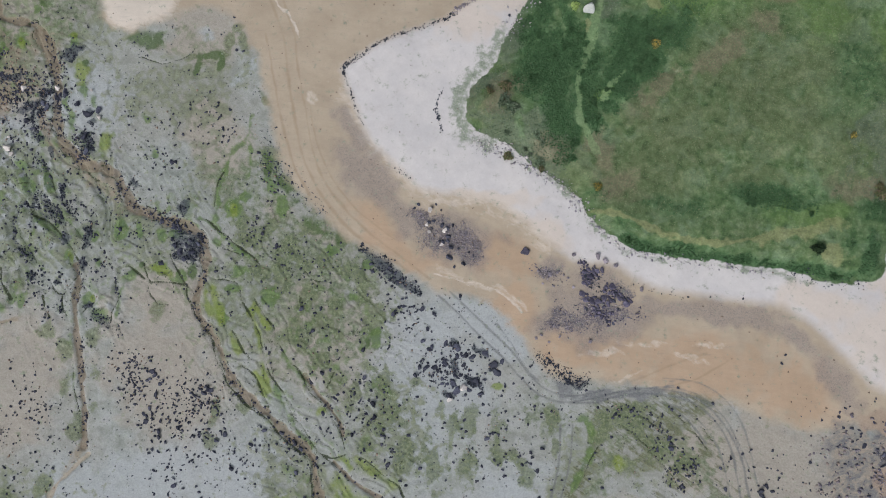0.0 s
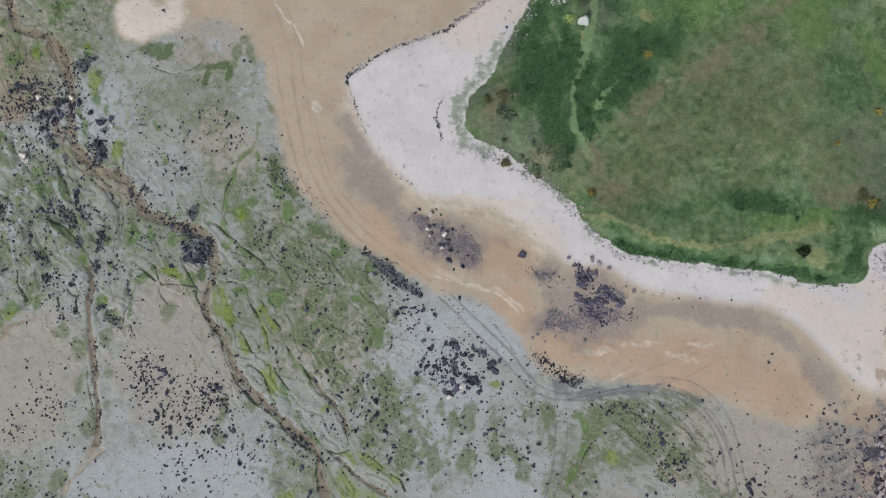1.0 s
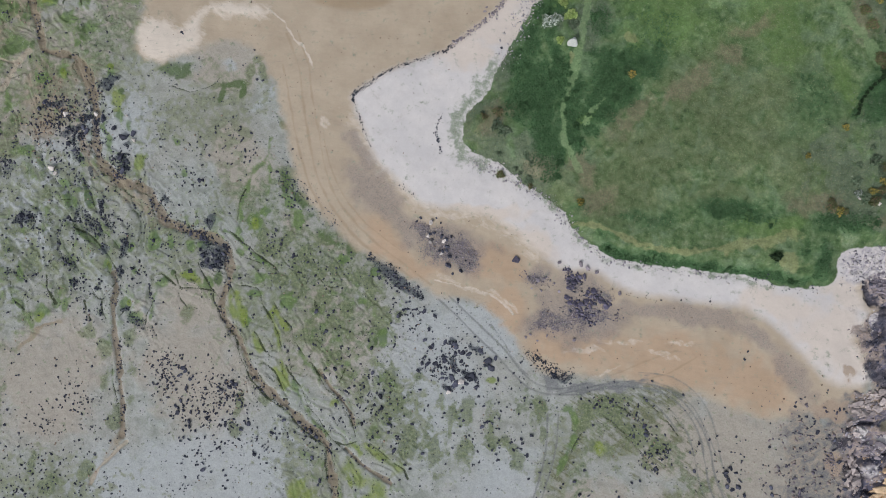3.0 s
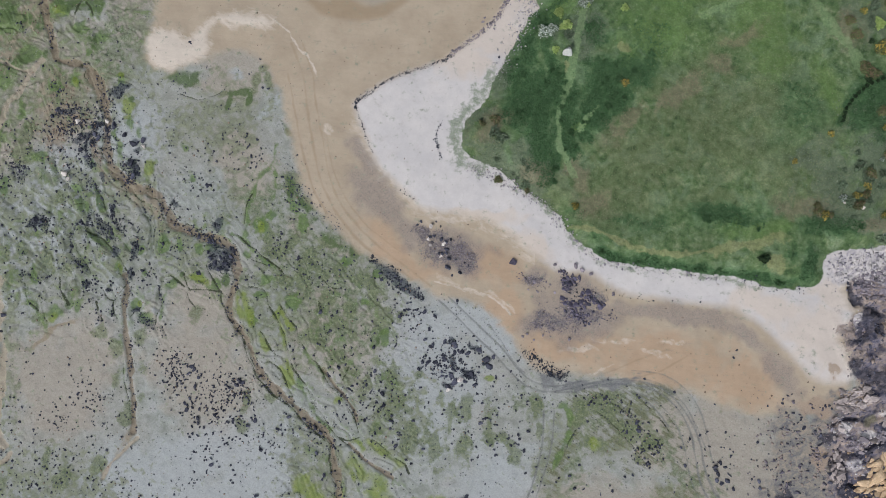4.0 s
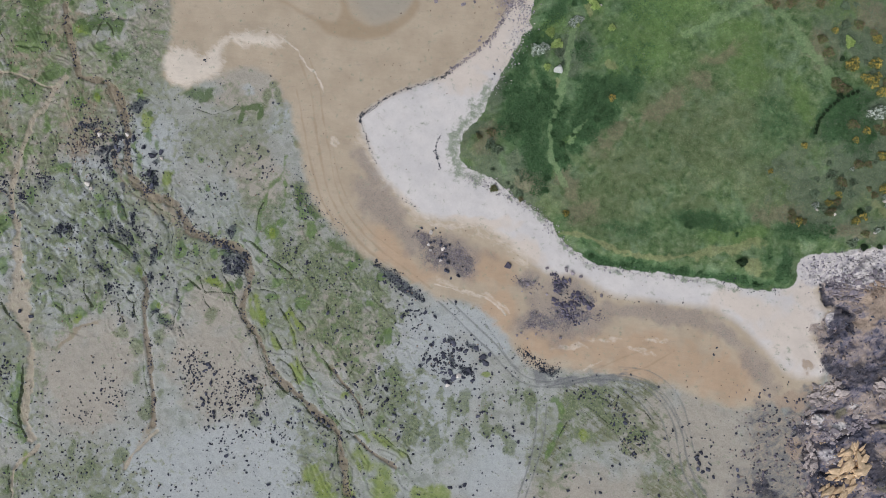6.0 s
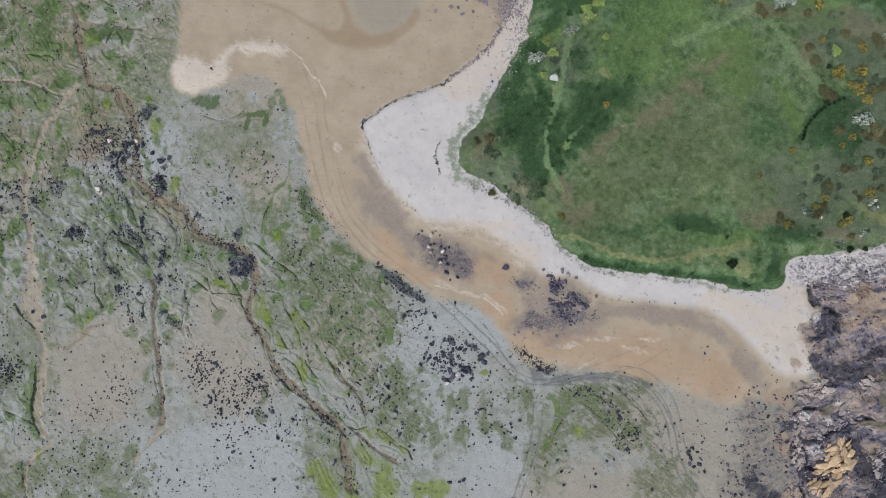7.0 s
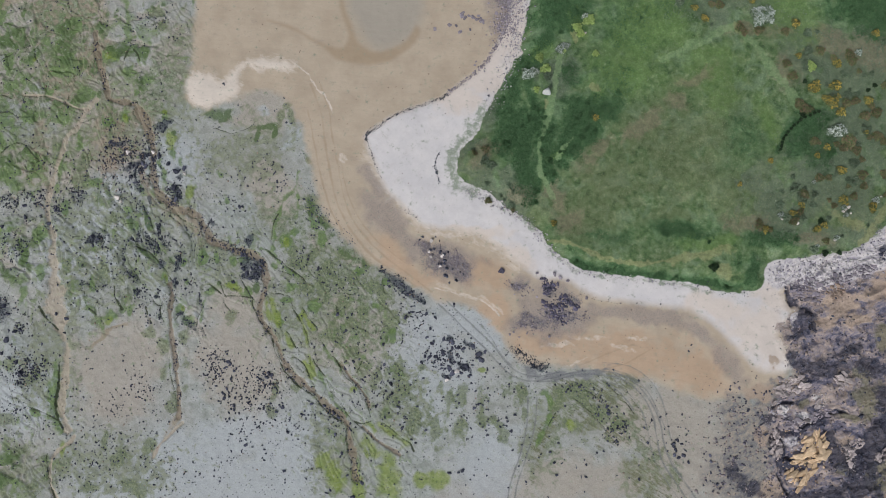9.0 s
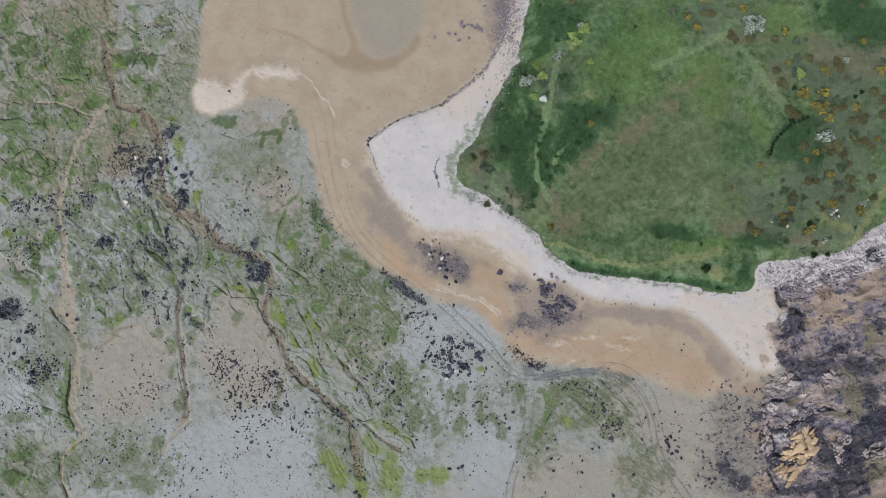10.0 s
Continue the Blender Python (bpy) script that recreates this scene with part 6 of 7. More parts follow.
        p = np.stack([px * c - py * s + x[pick, None], px * s + py * c + y[pick, None], pz + z[pick, None]], -1)
        verts.append(p.reshape(-1, 3))
        faces.append((f[None] + (np.arange(len(pick)) * len(v))[:, None, None]).reshape(-1, 3) + base)
        base += len(pick) * len(v)
    me = bpy.data.meshes.new(name)
    fill_mesh(me, np.concatenate(verts), np.concatenate(faces))
    me.materials.append(material)
    return tagged(new(name, me), label, category, kind="stuff")


mud = np.clip(1 - M["sand"] - M["turf"] - M["rock"], 0, 1)
STONY = [
    (-57.7, 29, 4.1, 3.7, 0), (-58.6, 24.3, 3.4, 2.6, 0), (-54.4, 27, 1.5, 2.7, 0), (-51.4, 21.8, 1.6, 2.1, 0), (-44.7, 14.7, 2.2, 1.9, -40), (-39.9, 11.2, 3.1, 1, -20),
    (-48.2, 5.5, 0.9, 2.7, 0), (-50.1, 9.3, 1, 2.1, 0), (-56.2, 3.2, 1.6, 1.6, 0), (-38.1, -13.8, 4.5, 3.7, 0), (-34.4, -12.3, 2.7, 2.1, 0), (-42.8, -10.9, 2.4, 3.1, 0),
    (-21.6, -19.5, 1.9, 2.1, 0), (-8.5, 2.8, 3.7, 1, -25), (-7, -0.2, 2.5, 2.2, 0),
]
STONY += [
    (-1.1, -8.6, 4.1, 3, 0), (24.8, -17.4, 4.1, 2.2, -35), (27.5, -21.2, 2.2, 2.6, 0), (20.6, -14.1, 2.2, 0.7, 0), (11.7, -8.9, 2.2, 0.7, -25), (-25.5, 16.9, 1.2, 2.2, 20),
    (-77.2, 20.6, 4.7, 1.7, 0), (-81, 20.3, 3.1, 1.7, 0), (-61.5, 28.2, 3.8, 5.8, 0), (-73.5, 19.7, 1.5, 1.9, 0), (-65.6, 13.1, 1.9, 1.2, 0), (-82.7, 1.6, 2.5, 2.1, 0),
    (-76.7, -10, 3.8, 2.7, 0), (-81.1, 11.7, 3.6, 2.3, 0), (-79.2, -3.7, 1.9, 1, 0), (-74, 16.4, 1.3, 1.5, 0),
]
SPARSE = [
    (-35.8, 24, 6.7, 4.1, 0), (-41.8, 18.6, 2.2, 3.7, 0), (-12.8, -13.7, 6.7, 6.7, 0), (-4, -4.9, 4.1, 4.1, 0), (4.7, -16.4, 6.7, 5.2, 0), (-56.3, -13.9, 4.1, 4.5, 0),
    (-52.2, -19, 3.4, 3.4, 0), (-46, -8, 1.5, 4.5, 0), (-21.4, 4, 5.2, 4.5, 0), (-16.7, -5, 4.5, 3, 0), (-25.3, 8.5, 4.5, 3, 0), (-58.1, 15.6, 4.5, 4.5, 0),
    (36, -21.8, 3.7, 2.2, 0), (-54.9, 1, 5.2, 4.5, 0), (-44.4, 7.8, 3.7, 3, 0), (-78.5, -6.9, 6.3, 6.3, 0), (-63, -19.4, 6.3, 5.2, 0), (-64.8, -27.5, 6.3, 5.2, 0),
]
SPARSE += [
    (-49, -28.5, 6.3, 5.2, 0), (-64.1, 7.7, 8.4, 6.3, 0), (-73.7, -17.3, 8.4, 4.2, 0), (-71.3, 24, 6.3, 5.2, 0), (-80.1, -17.2, 5.2, 5.2, 0), (-56.9, 53.9, 4.2, 4.2, 0),
]
SPARSE += [
    (-32, -18.1, 4.1, 4.1, 0), (-35.6, -21.3, 4.8, 3.4, 0), (-28.3, -18.8, 3.4, 3.4, 0), (-32, -18.1, 4.1, 4.1, 0),
]
wide, thin = patches(STONY, GX, GY, 0.9), patches(SPARSE, GX, GY, 1.2)
cluster = fbm(GX, GY, 3.0, 201, 3)
tight = np.clip((fbm(GX, GY, 1.6, 221, 3) - 0.5) * 6, 0, 1)
dens = mud * (0.015 + wide * (0.6 + 0.35 * tight) + 0.17 * thin) * np.clip(cluster * 2 - 0.5, 0.1, 1) * (1 - 0.7 * np.clip(M["pale_creek"], 0, 1))
slope = patches([(49.4, -30.8, 6.0, 5.0, 0), (48.8, -23.0, 5.0, 7.1, 0), (55.3, -31.8, 4.0, 3.0, 0), (53.1, -18.1, 4.0, 3.0, 0)], GX, GY, 1.4)
dens = np.maximum(dens, slope * (0.03 + 0.14 * tight) * (1 - M["turf"]))
dens = np.maximum(dens, 0.4 * M["valley"] * mud)
x, y = sow(dens, 5600)
pile("dark_stones", x, y, 0.2 + 0.3 * rng.random(len(x)) ** 1.6, ROCK_DARK, "small black weed-covered stones strewn over grey mud", "stones")
x, y = sow(mud * (0.05 + wide + 0.3 * thin) * (0.3 + 3 * M["brown"]), 1500)
pile("brown_stones", x, y, 0.12 + 0.26 * rng.random(len(x)) ** 2, ROCK_BROWN, "small brown stones scattered on the mud flats", "stones")
x, y = sow(np.clip(M["creek"] * 1.0 + M["bank"] * 0.8, 0, 1) * (mud > 0.3) * (0.1 + tight), 1500)
pile("creek_stones", x, y, 0.15 + 0.35 * rng.random(len(x)) ** 2, ROCK_DARK, "dark stones lining a shallow tidal creek", "stones")
x, y = sow(np.clip(M["weed"] - 0.3, 0, 1) * (M["turf"] < 0.2) * (0.2 + tight), 4200)
pile("weedy_cobbles", x, y, 0.09 + 0.36 * rng.random(len(x)) ** 3.5, WEED, "black wrack and cobbles lying in thick patches", "seaweed")
x, y = sow(np.clip(M["pebble"] - 0.2, 0, 1) * (1 - M["white"]) * (1 - M["rock"]) * (0.3 + tight), 4600)
pile("gravel_stones", x, y, 0.07 + 0.2 * rng.random(len(x)) ** 3, ROCK_GREY, "grey gravel and pebbles on wet sand", "gravel")
x, y = sow(np.clip(M["cobble"] * (1 - M["turf"]), 0, 1), 1500)
pile("shore_cobbles", x, y, 0.12 + 0.5 * rng.random(len(x)) ** 3, COBBLE_MIX, "pale grey cobbles heaped below the turf edge", "cobbles", 0.8, 0.25, 0.6)
x, y = sow(M["rock"] * (1 - M["cobble"]) * (1 - M["turf"]) * (1 - 0.85 * M["rock_sand"]) * (1.1 - np.clip(M["dark_rock_shade"], 0, 1)) * (0.1 + tight), 2000)
pile("outcrop_rubble", x, y, 0.12 + 0.6 * rng.random(len(x)) ** 3, ROCK_MIX, "broken grey rubble over a rocky outcrop", "rubble", 0.9, 0.25, 0.45)
x, y = sow(M["rock"] * (0.1 + M["dark_rock_shade"]) * (1 - M["cobble"]) * (1 - M["turf"]), 1500)
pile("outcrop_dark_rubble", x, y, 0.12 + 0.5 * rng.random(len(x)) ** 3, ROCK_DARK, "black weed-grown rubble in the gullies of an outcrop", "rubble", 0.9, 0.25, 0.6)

x, y = sow(slope * (0.15 + tight) * (1 - M["turf"]), 700)
pile("slope_stones", x, y, 0.12 + 0.5 * rng.random(len(x)) ** 2.5, ROCK_MIX, "lilac-grey and brown broken stones on a gravel slope", "stones", 0.9, 0.25, 0.6)

x, y = sow(patches([(56.1, -17.7, 2.0, 1.2, 0), (61.1, -19.9, 2.4, 0.9, 22), (63.5, -16.7, 0.9, 1.4, 0), (58.4, -20.5, 1.6, 0.9, 0),
    (58.1, -30.1, 1.2, 1.0, 0), (59.3, -13.5, 2.2, 1.2, 0), (58.2, -24.2, 1.4, 0.7, 0), (68.3, -27.5, 0.7, 2.0, 20), (64.5, 4.2, 2.7, 0.7, 10),
    (61.6, 6.1, 4.1, 1.2, 10)], GX, GY, 1.0), 520)
pile("pale_rubble", x, y, 0.12 + 0.6 * rng.random(len(x)) ** 2.4, COBBLE_MIX, "pale lilac-white rubble lying on the outcrop", "rubble", 0.9, 0.25, 0.6)

# strand lines: wrack and small stones along a curve
WRACK = [
    ([(-15.8, 30.9), (-15.9, 31.8), (-14.9, 32.5), (-13.6, 33.3), (-11.7, 34.8)], 0.2, 170),
    ([(-11.7, 34.8), (-9.0, 36.1), (-5.4, 37.2), (-2.4, 38.2), (-0.7, 39.4)], 0.2, 230),
    ([(-15.8, 30.9), (-14.9, 28.5), (-14.1, 26.1), (-13.0, 23.7)], 0.12, 50),
    ([(-8.3, 17.8), (-7.5, 16.7), (-6.2, 15.9)], 0.3, 20),
    ([(-2.3, 28.3), (-3.0, 27.0), (-3.2, 25.6), (-2.8, 24.2), (-2.4, 22.4)], 0.12, 70),
]
WRACK += [
    ([(-39.9, 35.6), (-36.6, 34.2), (-44.2, 34.3), (-43.1, 33.9)], 0.4, 20),
    ([(-26.1, 22.2), (-25.6, 19.5), (-24.0, 17.3), (-21.3, 14.8), (-18.3, 11.8)], 0.8, 190),
    ([(10.2, -6.9), (11.4, -8.3), (13.0, -9.5), (14.8, -10.3), (16.2, -10.3)], 0.5, 300),
    ([(23.0, 2.0), (25.1, 1.4), (27.6, 0.8), (31.7, 0.3), (36.8, 0.2)], 0.35, 26),
    ([(42.6, 3.5), (44.6, 2.8), (48.1, 2.2), (51.2, 1.9)], 0.5, 70),
    ([(58.4, 4.1), (59.7, 1.0), (62.1, -0.5), (63.0, -2.6), (62.7, -5.1)], 0.7, 110),
]
for points, half, n in WRACK:
    line = curve(points, False, 12)
    pick = rng.integers(0, len(line), n)
    x, y = line[pick, 0] + rng.normal(0, half, n), line[pick, 1] + rng.normal(0, half, n)
    pile("wrack_line", x, y, 0.1 + 0.27 * rng.random(n) ** 3, WEED, "thin dark line of wrack and pebbles on sand", "seaweed")

for points, half, n in (([(-0.7, 39.4), (1.9, 41.3), (4.3, 43.0), (6.5, 45.2), (7.8, 47.4), (9.4, 50.0), (10.8, 53.4), (11.5, 57.9)], 0.22, 520),
    ([(2.1, 21.2), (4.7, 20.0), (7.5, 18.8), (10.4, 17.1), (13.5, 14.9), (16.1, 12.1)], 0.6, 420), ([(16.1, 12.1), (18.6, 9.2), (21.6, 6.6),
    (26.8, 5.5), (32.9, 4.6), (39.0, 3.7)], 0.4, 260), ([(11.8, 59.0), (12.1, 54.5), (12.2, 50.0), (11.3, 46.7), (9.9, 42.2),
    (6.6, 36.2)], 1.0, 700), ([(12.7, 63.5), (12.0, 59.0), (11.2, 55.6), (10.5, 52.7), (9.4, 50.5)], 1.5, 1300)):
    line = curve(points, False, 12)
    pick = rng.integers(0, len(line), n)
    x, y = line[pick, 0] + rng.normal(0, half, n), line[pick, 1] + rng.normal(0, half, n)
    pile("edge_pebbles", x, y, 0.1 + 0.38 * rng.random(n) ** 2.6, ROCK_GREY if n in (520, 1300) else COBBLE_MIX, "pale and blue-grey pebbles at the foot of the turf", "pebbles")

x, y = sow(np.clip(M["sand"] - M["white"] * 0.7, 0, 1) * (1 - M["turf"]) * (1 - M["rock"]), 260)
pile("sand_pebbles", x, y, 0.12 + 0.2 * rng.random(len(x)) ** 2, ROCK_BROWN, "stray pebbles lying on smooth tan sand", "pebbles")

ROCKS = {}
for kind, material in (("dark", ROCK_DARK), ("grey", ROCK_GREY), ("pale", ROCK_PALE), ("ochre", ROCK_OCHRE), ("brown", ROCK_BROWN), ("lilac", ROCK_SHELF), ("bleached", ROCK_BRIGHT)):
    ROCKS[kind] = []
    for i in range(6):
        bm = hull(40 * len(ROCKS) + i, 9 + i, 0.6 + 0.05 * i, 0.0 if i % 2 else 0.2)
        bmesh.ops.bevel(bm, geom=bm.edges[:], offset=0.018, segments=1, affect="EDGES")
        me = bpy.data.meshes.new("rock")
        bm.to_mesh(me)
        bm.free()
        me.materials.append(material)
        ROCKS[kind].append(me)


def rocks(items, kind, label, group, name="rock", flat=1.0, turn=None, long=1.1):
    """Single stones from their place and width."""
    for px, py, d in items:
        ob = new(name, ROCKS[kind][int(rng.integers(0, 6))])
        ob.matrix_world = pose(px, py, float(height(px, py)) - 0.1 * d, 0, 0, rng.random() * 360 if turn is None else turn + 14 * rng.normal()) @ Matrix.Diagonal((d * long, d * (0.75 + 0.3 * rng.random()), d * flat, 1))
        tagged(ob, label, "rock", group)


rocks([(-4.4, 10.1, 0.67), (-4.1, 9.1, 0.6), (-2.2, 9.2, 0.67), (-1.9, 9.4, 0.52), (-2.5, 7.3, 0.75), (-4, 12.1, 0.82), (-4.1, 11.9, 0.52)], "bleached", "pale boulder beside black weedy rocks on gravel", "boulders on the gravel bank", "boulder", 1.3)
# those just up-right of pale boulders are added as their dark shaded sides
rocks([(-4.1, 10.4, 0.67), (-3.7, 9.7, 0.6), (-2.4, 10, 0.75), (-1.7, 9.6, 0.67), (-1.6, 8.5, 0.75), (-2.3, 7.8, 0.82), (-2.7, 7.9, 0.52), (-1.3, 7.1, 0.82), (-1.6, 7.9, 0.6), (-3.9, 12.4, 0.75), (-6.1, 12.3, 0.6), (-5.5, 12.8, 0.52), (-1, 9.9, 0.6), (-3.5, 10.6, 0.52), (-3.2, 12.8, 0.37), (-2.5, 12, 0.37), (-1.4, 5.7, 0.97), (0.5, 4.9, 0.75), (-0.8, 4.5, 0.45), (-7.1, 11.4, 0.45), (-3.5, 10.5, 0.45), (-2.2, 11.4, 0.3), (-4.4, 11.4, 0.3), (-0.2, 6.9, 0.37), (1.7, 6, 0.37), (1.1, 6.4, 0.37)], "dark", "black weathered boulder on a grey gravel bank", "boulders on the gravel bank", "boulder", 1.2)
rocks([(-42.6, 42.1, 0.53), (-42.4, 41.8, 0.35)], "dark", "small dark stone on a spit of pale sand", "stones on the beach", "stone", 0.7)
rocks([(18.0, 5.8, 0.9), (19.0, 5.2, 0.8), (20.3, 4.6, 0.7), (14.9, 6.0, 0.6), (11.7, 3.5, 0.8), (12.7, 3.7, 0.5), (13.5, 3.4, 0.4),
    (14.1, 3.0, 0.4), (14.8, 1.8, 0.5), (12.2, 1.9, 0.4), (10.5, -4.4, 0.5), (9.8, -4.8, 0.5), (12.9, -4.6, 0.5), (11.5, -5.3, 0.4),
    (16.8, -5.2, 0.6), (22.9, -1.7, 0.5), (23.5, 1.5, 0.7), (10.8, 2.3, 0.4)], "grey", "grey stone lying on tan sand", "stones on the beach")
rocks([(2.0, 54.2, 1.1), (4.2, 54.0, 1.0), (5.8, 53.1, 1.1), (1.7, 51.1, 1.0), (-0.2, 52.5, 0.9), (3.6, 51.5, 0.7), (5.2, 54.2, 0.8),
    (9.0, 52.1, 0.9), (9.6, 50.6, 0.8), (4.3, 44.6, 0.6), (4.6, 45.3, 0.5), (8.5, 54.6, 0.9), (-2.9, 51.8, 1.0), (10.1, 55.6, 0.9),
    (6.1, 43.4, 0.4), (2.7, 53.8, 0.9), (3.4, 54.2, 0.8), (4.9, 53.5, 0.9), (5.6, 53.7, 0.7), (2.3, 54.9, 0.8), (1.0, 52.3, 0.8),
    (6.1, 52.8, 0.8), (8.8, 51.6, 0.8), (10.4, 53.8, 0.9), (9.6, 53.2, 0.9), (10.9, 56.8, 1.0), (10.2, 57.5, 0.9),
    (9.2, 51.2, 0.6)] + [(7.1, 56.6, 0.5),
    (6.7, 57.8, 0.7)], "grey", "lilac-grey stone on tan sand by the white beach", "stones of the upper beach", "stone", 0.45)
rocks([(-1.9, -5.5, 0.9), (-0.4, -6.1, 1.2), (0.6, -7.1, 0.9), (3.2, -6.8, 1.3), (1.5, -7.3, 1.0), (4.2, -8.4, 1.4), (4.7, -9.2, 1.2),
    (-0.4, -9.6, 1.4), (-1.0, -10.6, 1.1), (2.1, -10.5, 1.2), (-0.5, -11.7, 1.2), (1.1, -11.5, 1.0), (-2.0, -8.1, 1.1), (-3.5, -8.6, 1.0),
    (-4.0, -6.3, 0.8), (-1.3, -12.2, 1.0), (0.4, -8.4, 0.8), (-0.4, -7.2, 0.8), (5.4, -7.8, 0.8), (2.6, -11.2, 0.8), (3.6, -14.7, 0.6),
    (3.4, -17.6, 0.8), (4.1, -17.0, 0.6), (2.0, -19.3, 0.4), (7.6, -19.8, 0.4),
    (5.8, -20.6, 0.4)], "dark", "black weedy rock standing in wet grey mud", "rocks on the mud flat", "rock", 0.55)
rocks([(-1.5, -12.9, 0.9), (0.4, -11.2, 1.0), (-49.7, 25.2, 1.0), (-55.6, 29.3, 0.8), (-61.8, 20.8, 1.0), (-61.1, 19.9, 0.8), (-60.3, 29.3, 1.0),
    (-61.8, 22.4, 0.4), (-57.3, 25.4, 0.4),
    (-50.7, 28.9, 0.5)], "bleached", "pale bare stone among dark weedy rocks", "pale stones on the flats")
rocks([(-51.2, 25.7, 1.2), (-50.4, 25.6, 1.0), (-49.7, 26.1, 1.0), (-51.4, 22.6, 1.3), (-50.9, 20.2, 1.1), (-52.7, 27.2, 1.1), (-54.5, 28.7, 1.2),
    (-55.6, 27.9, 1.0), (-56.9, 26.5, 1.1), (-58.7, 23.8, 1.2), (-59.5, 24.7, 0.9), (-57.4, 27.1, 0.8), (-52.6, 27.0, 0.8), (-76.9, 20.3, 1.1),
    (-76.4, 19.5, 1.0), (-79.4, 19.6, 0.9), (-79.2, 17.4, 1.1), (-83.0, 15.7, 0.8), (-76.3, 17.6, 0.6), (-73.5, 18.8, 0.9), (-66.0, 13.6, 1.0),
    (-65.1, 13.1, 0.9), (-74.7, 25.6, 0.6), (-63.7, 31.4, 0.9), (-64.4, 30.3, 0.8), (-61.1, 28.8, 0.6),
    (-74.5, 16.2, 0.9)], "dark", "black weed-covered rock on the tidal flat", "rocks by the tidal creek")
rocks([(-38.3, 7.4, 1.0), (-37.5, 6.6, 1.0), (-36.7, 7.4, 0.8), (-35.9, 6.5, 1.0), (-37.0, 5.6, 0.8), (-35.1, 7.6, 0.7), (-38.7, 8.2, 0.7),
    (-36.2, 8.1, 0.6), (-40.0, 5.0, 1.0), (-84.4, 1.6, 1.0), (-83.4, 2.4, 0.9), (-82.2, 1.0, 1.0), (-83.5, -0.0, 0.9), (-81.5, -0.4, 0.9),
    (-84.9, -0.5, 0.9), (-79.8, -3.5, 1.0), (-79.0, -3.1, 0.7), (-81.4, -5.0, 1.1), (-82.0, -7.4, 0.8), (-80.7, -8.3, 0.8), (-79.3, -9.0, 0.9),
    (-78.4, -10.9, 1.1), (-78.2, -10.9, 0.8), (-74.2, -9.0, 0.7), (-74.9, -5.9, 0.6), (-70.4, -1.3, 1.1), (-72.6, -0.5, 0.7),
    (-70.9, -3.8, 0.6)], "dark", "black weed-covered rock lying on pale mud", "rocks on the western flat")
rocks([(-40.7, -9.3, 0.8), (-40.3, -9.8, 0.7), (-39.6, -10.9, 0.6), (-39.6, -17.0, 0.8), (-39.5, -17.7, 0.7), (-30.2, -28.3, 0.8),
    (-26.5, -29.7, 0.8), (-22.6, -31.9, 0.9), (-22.1, -31.6, 0.6), (-18.2, -32.8, 0.9), (-17.5, -33.4, 0.8), (-20.1, -25.2, 0.8),
    (-20.3, -25.9, 0.6), (-19.1, -29.1, 0.6), (-16.5, -30.4, 0.9), (-21.2, -22.1, 0.7), (-20.7, -19.1, 0.8), (-21.4, -18.4, 0.7),
    (-18.6, -20.2, 0.7), (-23.3, -17.1, 0.7), (-17.9, -14.6, 0.7), (-13.1, -12.8, 0.8), (-11.4, -13.4, 0.9), (-10.3, -17.3, 0.6),
    (-11.7, -18.4, 0.5), (-7.2, -13.9, 0.4), (-9.8, -20.5, 0.5)], "dark", "rounded black stone on wet grey mud", "stones on the southern flat")
rocks([(-7.8, -23.0, 0.6), (-7.0, -23.5, 0.5), (-5.2, -21.4, 0.6), (-18.1, -9.3, 0.8), (-17.0, -9.0, 0.6), (-5.0, -1.1, 0.8), (-8.1, -0.8, 0.6),
    (-3.7, -6.0, 0.7), (-4.4, -8.6, 0.9), (-3.0, -9.0, 0.6), (-1.2, -28.7, 0.8), (1.2, -28.3, 0.8), (0.5, -28.7, 0.6), (10.0, -24.9, 0.5),
    (10.5, -18.9, 0.7), (8.9, -19.3, 0.6), (9.2, -20.0, 0.5), (12.1, -30.2, 0.5), (16.4, -25.3, 0.6), (17.2, -27.0, 0.7), (17.5, -29.1, 0.7),
    (18.4, -27.0, 0.6), (20.8, -27.8, 0.6), (21.8, -29.4, 0.7), (22.5, -29.4, 0.6), (25.7, -25.1, 0.6), (24.5, -25.3, 0.5),
    (22.6, -27.3, 0.5)] + [(27.8, -29.3, 0.5), (27.9, -33.4, 0.7), (31.6, -29.8, 0.6),
    (33.4, -23.7, 0.6)], "dark", "black stone on grey silt", "stones on the southern silt")
rocks([(37.9, -23.8, 0.8), (38.6, -23.3, 0.8), (39.2, -23.9, 0.6), (39.8, -24.9, 0.9), (39.4, -25.8, 0.8), (38.2, -24.9, 0.9), (37.7, -24.3, 0.7),
    (38.6, -26.2, 0.7), (37.9, -25.8, 0.7), (40.2, -27.0, 0.8), (32.2, -13.1, 0.5), (44.0, -20.3, 0.5), (44.0, -25.9, 0.7), (44.1, -26.9, 0.6),
    (43.9, -28.7, 0.6), (45.0, -30.6, 0.7), (45.4, -31.4, 0.6), (50.9, -18.2, 0.8), (52.9, -20.5, 0.9), (53.6, -22.3, 0.8), (55.0, -20.1, 0.8),
    (54.2, -24.7, 0.9), (54.1, -26.0, 0.7), (55.5, -27.4, 0.9), (41.1, -8.0, 0.6), (41.6, -6.9, 0.4),
    (45.7, -15.0, 0.5)], "dark", "black stone lying on sandy gravel", "stones at the foot of the outcrop")
